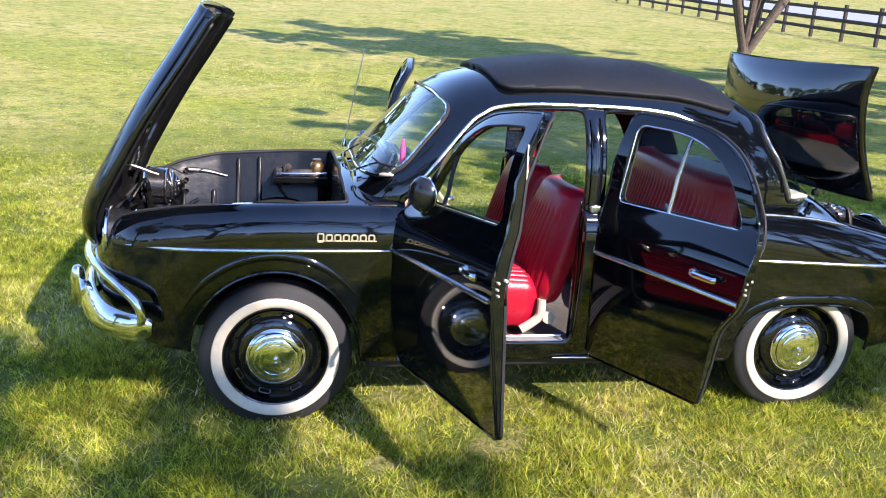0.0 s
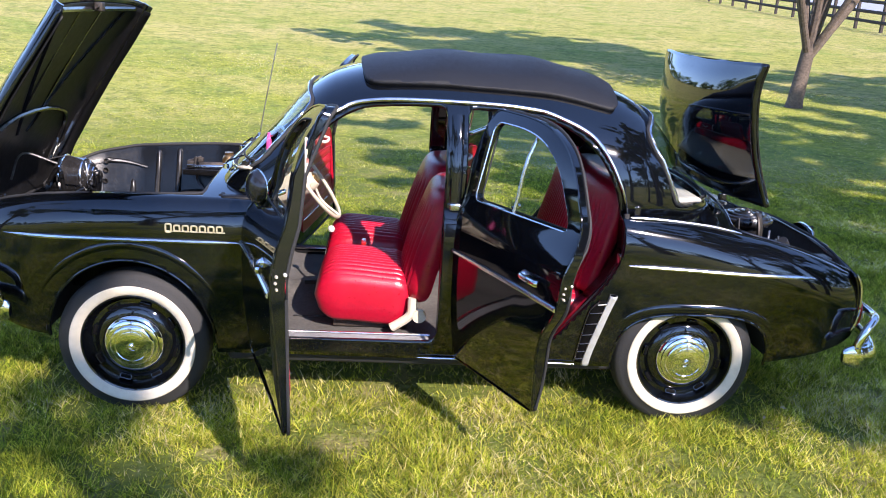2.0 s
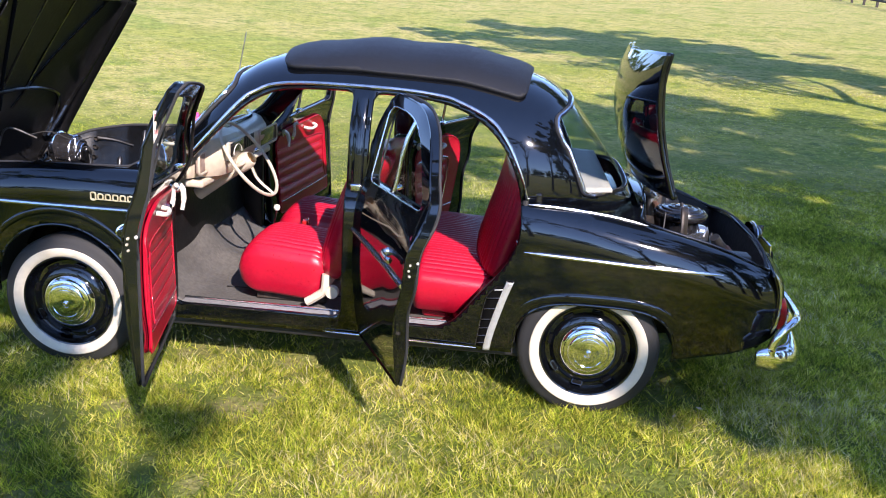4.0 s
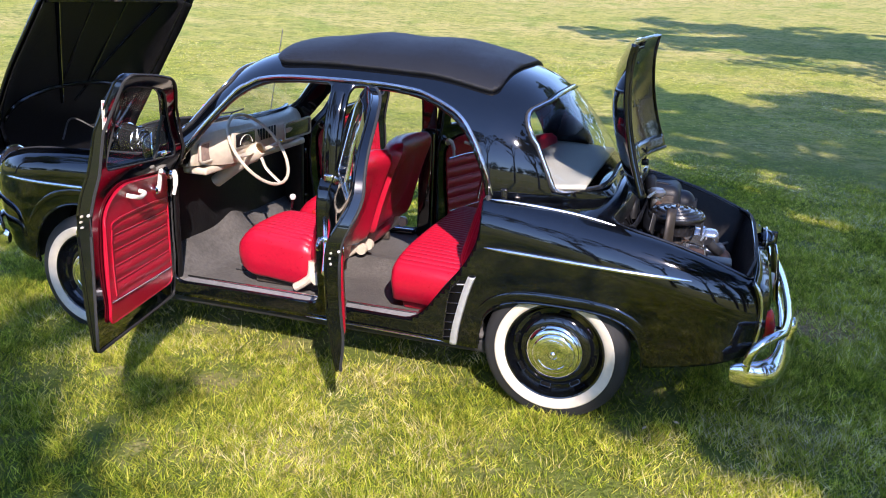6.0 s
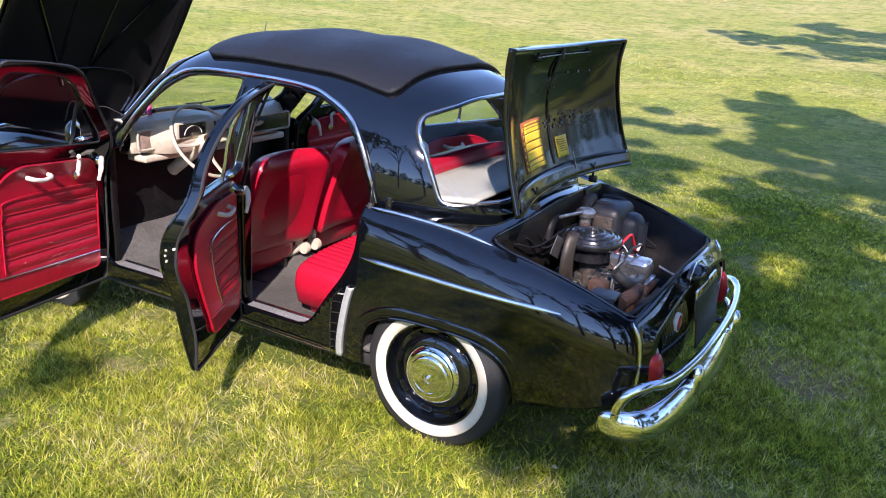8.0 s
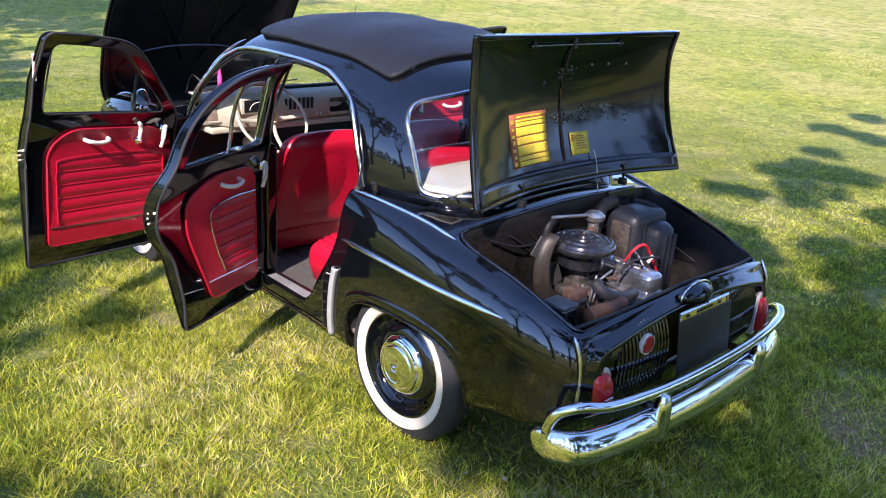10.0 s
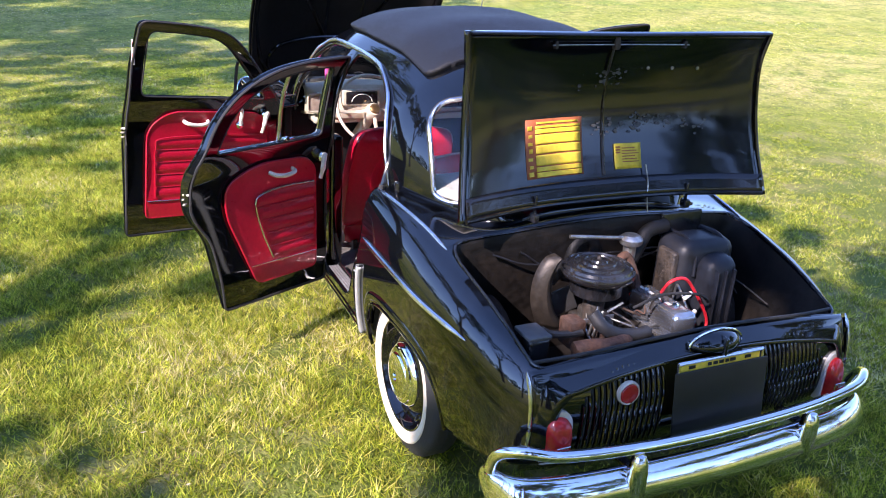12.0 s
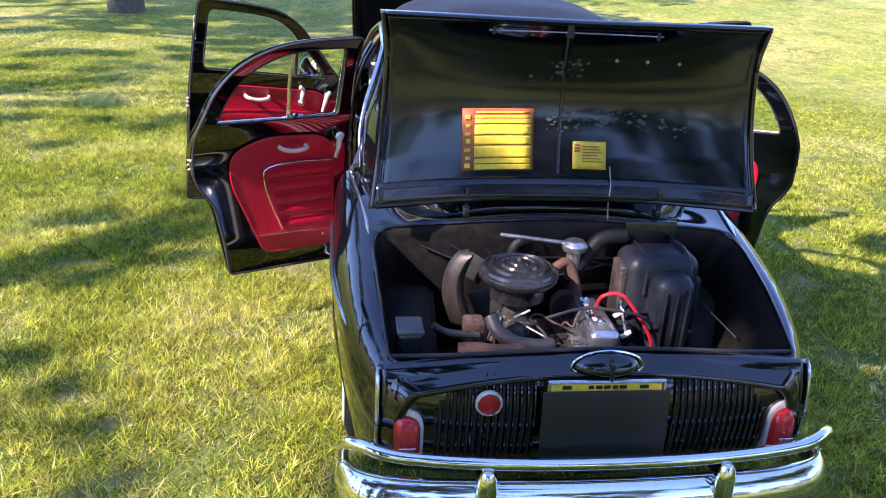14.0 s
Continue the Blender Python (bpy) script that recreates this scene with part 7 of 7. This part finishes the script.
make_tree(8.55, 11.2, 8.5, 4.2, 0.145, 11, per=150, size=0.11, low=0.6, limbs=4, lean=(0.12, 0.05), fork=0.13, sprays=over(7.6, (2.9, 24.1, 1.2), (0.6, 25.1, 1.0), (5.4, 23.1, 1.2), (1.8, 24.6, 1.0), (4.2, 23.7, 1.1), (6.6, 22.4, 1.1), (10.2, 15.2, 1.1), (11.4, 13.4, 1.1), (9.8, 13.2, 1.0), (12.6, 15.6, 1.1), (10.6, 11.2, 1.0), (4.6, 19.0, 1.0), (1.8, 20.9, 0.8), (7.4, 19.0, 0.9), (9.0, 16.9, 0.9), (-0.4, 20.5, 0.6), (6.0, 21.1, 1.0), (3.4, 22.0, 0.8), (0.4, 21.5, 1.0), (1.6, 20.2, 1.0), (2.6, 21.0, 1.1), (3.4, 19.6, 1.1), (4.4, 21.2, 1.1), (5.3, 19.8, 1.2), (6.3, 18.8, 1.2), (6.9, 20.4, 1.2), (7.3, 17.2, 1.0), (8.2, 18.2, 1.2), (-1.2, 21.4, 0.8)), label="forked grey-barked tree with leafy crown on the lawn")
make_tree(-8.6, -3.85, 9.0, 3.8, 0.27, 5, per=120, size=0.13, low=0.5, limbs=12, fork=0.4, label="stout grey-barked tree trunk on the lawn")

# Unseen trees, added only so that their shade dapples the lawn and car.
make_tree(7.9, -7.6, 8.0, 2.0, 0.20, 21, per=170, size=0.09, limbs=0, fork=0.45, sprays=over(6.8, (3.3, -0.5, 0.5), (3.7, 0.35, 0.6), (4.4, -0.4, 0.5), (3.5, 1.15, 0.6), (2.35, 0.95, 0.38), (2.75, 0.65, 0.36), (2.0, 1.45, 0.35), (2.8, 1.5, 0.5), (4.6, 0.8, 0.6), (3.0, 0.2, 0.4), (2.8, -0.25, 0.25), (3.35, 0.0, 0.4), (3.9, -0.15, 0.45), (4.3, 0.4, 0.5), (3.0, 0.75, 0.35), (4.1, 1.2, 0.5), (3.0, -0.6, 0.16), (3.7, -0.9, 0.22), (1.7, 1.25, 0.25), (1.65, 1.6, 0.25), (1.78, 0.95, 0.14)))
make_tree(9.2, -5.8, 8.8, 2.4, 0.21, 23, per=150, size=0.095, limbs=0, fork=0.45, sprays=over(7.0, (3.5, 2.3, 0.75), (4.0, 1.7, 0.55), (4.4, 3.2, 0.55), (3.1, 4.4, 0.5), (5.2, 3.9, 0.7), (2.4, 2.1, 0.42), (0.9, 2.6, 0.3), (5.0, 2.8, 0.8), (2.6, 3.4, 0.6), (1.7, 2.7, 0.5), (1.2, 4.4, 0.35), (2.2, 4.8, 0.4), (5.4, 4.8, 0.8), (4.2, 4.0, 0.6), (5.6, 1.6, 0.8), (6.8, 3.2, 0.9), (6.4, 0.4, 0.8), (5.8, -1.0, 0.7), (3.3, 1.7, 0.45), (3.2, 3.1, 0.5), (3.7, 3.7, 0.55), (3.9, 2.9, 0.5), (4.6, 2.3, 0.6), (3.4, 4.9, 0.5), (4.3, 5.0, 0.5)))
make_tree(8.0, -3.6, 11.0, 2.4, 0.24, 22, per=150, size=0.11, limbs=0, fork=0.45, sprays=over(9.0, (4.2, 6.4, 0.8), (5.0, 5.6, 0.8), (3.2, 6.0, 0.6), (6.3, 7.2, 0.9), (6.1, 5.8, 0.8), (4.9, 7.5, 0.7), (2.8, 5.0, 0.5), (2.5, 7.7, 0.7), (1.4, 6.0, 0.6), (1.3, 10.4, 0.7), (3.4, 8.8, 0.8), (0.6, 8.2, 0.5), (5.6, 8.0, 0.8), (4.6, 10.6, 0.7), (7.2, 6.0, 0.9), (8.4, 8.6, 0.9), (2.2, 10.8, 0.9), (3.0, 10.0, 1.0), (3.9, 9.4, 1.0), (4.6, 8.4, 0.9), (2.6, 8.9, 0.7), (3.4, 7.4, 0.7), (5.6, 10.4, 1.1), (6.6, 9.2, 1.1), (4.4, 11.4, 0.9), (9.2, 9.6, 1.0), (8.8, 7.2, 1.0)))
make_tree(6.0, -11.0, 9.4, 2.0, 0.22, 8, per=85, size=0.07, limbs=0, fork=0.5, sprays=over(8.0, (-0.25, -0.85, 0.30), (-0.5, -0.6, 0.22), (0.7, -1.15, 0.2), (0.75, -1.6, 0.18), (2.25, -1.9, 0.18), (1.8, -2.1, 0.16), (-0.02, -2.25, 0.2), (0.6, -1.75, 0.16), (2.55, -1.35, 0.14), (-1.3, -0.1, 0.42), (-1.7, 0.5, 0.35), (-2.3, 0.2, 0.3), (-1.3, -0.9, 0.2), (-0.5, -1.25, 0.2), (0.0, -0.8, 0.2), (-1.0, -0.2, 0.3), (-0.9, 0.25, 0.35), (-1.5, -0.5, 0.3)))
make_tree(2.2, -13.0, 9.8, 2.6, 0.22, 14, per=85, size=0.08, limbs=0, fork=0.5, sprays=over(8.5, (-1.35, -2.95, 0.22), (-2.3, -2.2, 0.32), (-3.3, -1.3, 0.45), (-4.7, -0.9, 0.5), (-6.1, -1.2, 0.5), (-5.2, -2.4, 0.35), (-1.7, -1.5, 0.16), (-5.3, -3.5, 0.5), (-6.4, -2.2, 0.5), (-7.4, -4.2, 0.6), (-3.0, -1.8, 0.45), (-4.0, -1.6, 0.5), (-5.2, -1.5, 0.5), (-6.8, -0.6, 0.6), (-4.2, -3.4, 0.5), (-2.7, -2.9, 0.42)))
make_tree(-3.5, -12.5, 10.0, 3.2, 0.25, 41, per=90, size=0.10, limbs=0, fork=0.45, sprays=over(9.0, (-9.0, -0.9, 1.0), (-8.2, -3.0, 0.9), (-10.5, -2.2, 1.0), (-9.6, -1.4, 0.9), (-10.8, -0.6, 0.9), (-8.4, -1.9, 0.7), (-7.2, -1.6, 0.6), (-12.0, -1.6, 1.0), (-6.2, 0.4, 0.45), (-7.2, 0.9, 0.5), (-8.4, 0.6, 0.6), (-9.6, 0.3, 0.7), (-10.6, 1.2, 0.8), (-13.0, 1.4, 1.0), (-12.4, 2.6, 0.8), (-14.5, 2.6, 1.0), (-5.2, -0.2, 0.4), (-7.6, -0.2, 0.6), (-11.5, 0.5, 1.0), (-9.5, -5.0, 0.9), (-12.5, -4.0, 1.0)))
make_tree(15.5, -6.5, 9.5, 2.8, 0.24, 33, per=110, size=0.12, low=0.55, limbs=12)
# Unseen row beyond the tail, added so the raised lid reflects dark foliage.
for k, (x, y) in enumerate(((34, -16), (37, -8), (33, -1), (38, 5), (35, 11), (30, -24))):
    make_tree(x, y, 12.5 + 1.5 * (k % 3), 4.6, 0.32, 60 + k, per=90, size=0.28, low=0.14, limbs=16, clumps=4, label="unseen tall tree placed to darken reflections")


# ---- fence ----
FENCE_WOOD = material("dark_fence_wood", (0.045, 0.035, 0.03), 0.8, grain=0.4, grain_size=20, bump=0.3, bump_size=30)


def make_fence():
    f = thing("fence", "dark wooden post and rail fence across the field", "fence", kind="structure")
    pts = []
    for k in range(22):
        x, y = 20.4 + 0.048 * k, 9.0 + 2.05 * k
        pts.append((x, y, rise(x, y)))
    for x, y, z in pts:
        part("post", box(x - 0.06, x + 0.06, y - 0.06, y + 0.06, z - 0.1, z + 1.35, 0.012, 1), FENCE_WOOD, f)
    for (x0, y0, z0), (x1, y1, z1) in zip(pts, pts[1:]):
        for h in (0.38, 0.76, 1.16):
            part("rail", tube([(x0 - 0.07, y0, z0 + h), (x1 - 0.07, y1, z1 + h)], 0.022, 4, flat=3.0), FENCE_WOOD, f)


make_fence()


def make_road():
    rows = []
    for k in range(31):
        y = 5 + 3.0 * k
        rows.append([(x, y, rise(x, y) + 0.03) for x in (28, 30, 32, 34, 36)])
    bm = sheet_bm(grid(rows))
    bmesh.ops.recalc_face_normals(bm, faces=bm.faces)
    ob = part("road", bm, material("pale_asphalt", (0.30, 0.31, 0.34), 0.8, grain=0.2, grain_size=30, stain=0.5, second=(0.24, 0.25, 0.28)), None, thick=0.02, offset=-1)
    tagged(ob, "pale grey road beyond the fence", "road", kind="structure")


make_road()


# ---- distant woods that close the field ----
def make_woods():
    rng = np.random.default_rng(2)
    centres, radii = [], []
    for k in range(150):
        a = math.tau * k / 150 + rng.uniform(-0.02, 0.02)
        r = rng.uniform(120, 150)
        x, y = 1.5 + r * math.cos(a), -1 + r * math.sin(a)
        h = rng.uniform(7, 14)
        for j in range(3):
            centres.append((x + rng.normal() * 2, y + rng.normal() * 2, rise(x, y) + h * (0.3 + 0.3 * j)))
            radii.append(h * 0.42)
    ob = new("far_woods", fast_mesh("far_woods", leaf_cloud(centres, radii, 45, 1.5, rng), 4, LEAF))
    tagged(ob, "dark green woods closing the far edge of the field", "woods", kind="stuff")


make_woods()


# ---- grass blades ----
def blade_material():
    m = bpy.data.materials.new("grass_blades")
    m.use_nodes = True
    n, l = m.node_tree.nodes, m.node_tree.links
    p = n["Principled BSDF"]
    p.inputs["Roughness"].default_value = 0.5
    p.inputs["Specular IOR Level"].default_value = 0.22
    geo = n.new("ShaderNodeNewGeometry")
    at = n.new("ShaderNodeTexCoord")
    ramp = n.new("ShaderNodeValToRGB")
    e = ramp.color_ramp.elements
    e[0].position, e[0].color = 0.0, (0.11, 0.165, 0.018, 1)
    e[1].position, e[1].color = 1.0, (0.80, 0.70, 0.40, 1)
    for pos, c in ((0.35, (0.32, 0.40, 0.028)), (0.62, (0.57, 0.58, 0.060)), (0.84, (0.73, 0.65, 0.16))):
        q = e.new(pos)
        q.color = (*c, 1)
    noise_big = n.new("ShaderNodeTexNoise")
    noise_big.inputs["Scale"].default_value = 0.9
    noise_big.inputs["Detail"].default_value = 5
    l.new(at.outputs["Object"], noise_big.inputs["Vector"])
    mr = n.new("ShaderNodeMapRange")
    mr.inputs[1].default_value, mr.inputs[2].default_value, mr.inputs[3].default_value, mr.inputs[4].default_value = 0.35, 0.72, -0.30, 0.38
    l.new(noise_big.outputs[0], mr.inputs[0])
    tuft = n.new("ShaderNodeTexNoise")
    tuft.inputs["Scale"].default_value = 16.0
    tuft.inputs["Detail"].default_value = 4
    l.new(at.outputs["Object"], tuft.inputs["Vector"])
    shade = n.new("ShaderNodeMapRange")
    shade.inputs[1].default_value, shade.inputs[2].default_value, shade.inputs[3].default_value, shade.inputs[4].default_value = 0.3, 0.7, 0.48, 1.44
    l.new(tuft.outputs[0], shade.inputs[0])
    hsv = n.new("ShaderNodeHueSaturation")
    l.new(shade.outputs[0], hsv.inputs["Value"])
    place = n.new("ShaderNodeSeparateXYZ")
    l.new(at.outputs["Object"], place.inputs[0])
    far = n.new("ShaderNodeMapRange")
    far.inputs[1].default_value, far.inputs[2].default_value, far.inputs[4].default_value = 6.0, 34.0, 0.45
    l.new(place.outputs[1], far.inputs[0])
    dry = n.new("ShaderNodeMath")
    l.new(far.outputs[0], dry.inputs[0])
    l.new(mr.outputs[0], dry.inputs[1])
    add = n.new("ShaderNodeMath")
    add.operation = "MULTIPLY_ADD"
    add.inputs[1].default_value = 0.95
    l.new(geo.outputs["Random Per Island"], add.inputs[0])
    l.new(dry.outputs[0], add.inputs[2])
    l.new(add.outputs[0], ramp.inputs[0])
    l.new(ramp.outputs[0], hsv.inputs["Color"])
    l.new(hsv.outputs[0], p.inputs["Base Color"])
    trans = n.new("ShaderNodeBsdfTranslucent")
    l.new(hsv.outputs[0], trans.inputs[0])
    mix = n.new("ShaderNodeMixShader")
    mix.inputs[0].default_value = 0.55
    l.new(p.outputs[0], mix.inputs[1])
    l.new(trans.outputs[0], mix.inputs[2])
    l.new(mix.outputs[0], n["Material Output"].inputs[0])
    return m


def make_grass(count=1750000):
    rng = np.random.default_rng(7)
    x = rng.uniform(-7, 9.5, count * 3)
    y = rng.uniform(-6.0, 7.5, count * 3)
    d = np.hypot(np.maximum(0, np.abs(x - 1.4) - 2.6), np.maximum(0, np.abs(y + 1.2) - 1.6) + 1.6 * np.maximum(0, -3.6 - y))
    under = (np.abs(y) < 0.55) & (x > -0.5) & (x < 2.8)
    keep = (rng.uniform(0, 1, count * 3) < np.clip(1.12 - d / 5.6, 0.0, 1.0)) & ~(under & (rng.uniform(0, 1, count * 3) < 0.8))
    x, y = x[keep][:count], y[keep][:count]
    n = len(x)
    d = d[keep][:count]
    gx, gy = np.arange(-8.6, 11.1, 0.04), np.arange(-7.1, 9.1, 0.04)
    lattice = np.array([[noise.noise((a * 3.0, b * 3.0, 5.0)) + noise.noise((a * 10.0, b * 10.0, 2.0)) for b in gy] for a in gx])
    clump = lattice[((x + 8.6) / 0.04).astype(int), ((y + 7.1) / 0.04).astype(int)]
    soil = np.minimum(np.hypot((x - 3.42) / 0.38, (y - 0.95) / 0.30), np.hypot((x - 2.30) / 0.17, (y + 1.0) / 0.11))
    thin = (rng.uniform(0, 1, n) < np.clip(0.95 + 0.9 * clump, 0.25, 1)) & (rng.uniform(0, 1, n) < np.clip(soil - 0.15, 0.5, 1))
    x, y, d, clump = x[thin], y[thin], d[thin], clump[thin]
    n = len(x)
    h = np.maximum(0.009, 0.019 + 0.033 * rng.uniform(0, 1, n) ** 2 + 0.022 * clump) * np.clip(1.05 - 0.13 * d, 0.35, 1.0)
    w = 0.0024 * rng.uniform(0.7, 1.5, n) * (1 + 0.16 * d)
    a = rng.uniform(0, math.tau, n)
    lean = rng.normal(0, 0.8, (n, 2)) * h[:, None]
    z = np.array([0.0] * n)
    far = np.hypot(x - 1.5, y + 1.0)
    e = np.maximum(0, far - 7)
    z = 0.074 * e * e / (e + 6) - 0.004
    dx, dy = np.cos(a) * w, np.sin(a) * w
    # coarser tufts out over the field
    fn = 600000
    fr, fa = 4.5 + 12 * rng.uniform(0, 1, fn) ** 1.3, rng.uniform(0, math.tau, fn)
    fx, fy = 1.5 + fr * np.cos(fa), -1 + fr * np.sin(fa)
    fe = np.maximum(0, fr - 7)
    fh = (0.012 + 0.0006 * fr) * rng.uniform(0.4, 1.3, fn)
    fw = (0.002 + 0.0004 * fr) * rng.uniform(0.6, 1.5, fn)
    fd = rng.uniform(0, math.tau, fn)
    x, y, h = np.concatenate([x, fx]), np.concatenate([y, fy]), np.concatenate([h, fh])
    z = np.concatenate([z, 0.074 * fe * fe / (fe + 6) - 0.006])
    dx, dy = np.concatenate([dx, np.cos(fd) * fw]), np.concatenate([dy, np.sin(fd) * fw])
    lean = np.concatenate([lean, rng.normal(0, 1.6, (fn, 2)) * fh[:, None]])
    p0 = np.stack([x - dx, y - dy, z], 1)
    p1 = np.stack([x + dx, y + dy, z], 1)
    p2 = np.stack([x + lean[:, 0], y + lean[:, 1], z + h], 1)
    verts = np.stack([p0, p1, p2], 1).reshape(-1, 3)
    ob = new("grass", fast_mesh("grass", verts, 3, blade_material()))
    tagged(ob, "short mown grass, green with straw-coloured blades", "grass", kind="stuff")


make_grass()


# ---- bare soil and fallen leaves ----
def make_soil(x, y, rx, ry, seed):
    rows = [[(x, y, rise(x, y) + 0.008)] * 40]
    for q in (0.35, 0.7, 1.0):
        rows.append([(x + rx * q * math.cos(a) * (1 + 0.35 * noise.noise((math.cos(a) * 1.7, math.sin(a) * 1.7, seed))), y + ry * q * math.sin(a) * (1 + 0.35 * noise.noise((math.cos(a) * 1.7, math.sin(a) * 1.7, seed))), rise(x, y) + 0.012 - 0.016 * q * q) for a in (math.tau * k / 40 for k in range(40))])
    bm = sheet_bm(grid(rows, close=True))
    bmesh.ops.remove_doubles(bm, verts=bm.verts, dist=1e-4)
    bmesh.ops.recalc_face_normals(bm, faces=bm.faces)
    ob = part("bare_soil", bm, SOIL, None, sharp=180)
    tagged(ob, "bare grey-brown soil patch in the lawn", "soil", kind="structure")


SOIL = material("soil", (0.27, 0.17, 0.085), 0.95, grain=0.55, grain_size=60, stain=0.8, stain_size=16, second=(0.13, 0.13, 0.045), spec=0.1, bump=0.8, bump_size=50)
make_soil(3.42, 0.95, 0.36, 0.28, 3.0)


def make_fallen():
    rng = np.random.default_rng(9)
    out = []
    for _ in range(80):
        x, y = rng.uniform(-2.5, 5), rng.uniform(-3.2, 3)
        a, s = rng.uniform(0, math.tau), rng.uniform(0.008, 0.017)
        z = 0.03 + rng.uniform(0, 0.015)
        u, v = np.array((math.cos(a), math.sin(a), rng.uniform(-0.4, 0.4))) * s, np.array((-math.sin(a), math.cos(a), rng.uniform(-0.4, 0.4))) * s * 0.5
        c = np.array((x, y, z))
        out += [c - u, c + v, c + u, c - v]
    ob = new("fallen_leaves", fast_mesh("fallen_leaves", np.array(out), 4, leaf_material("dry_leaves", (0.35, 0.24, 0.12), (0.62, 0.54, 0.38))))
    tagged(ob, "small dry fallen leaves scattered on the lawn", "leaves", kind="stuff")


make_fallen()
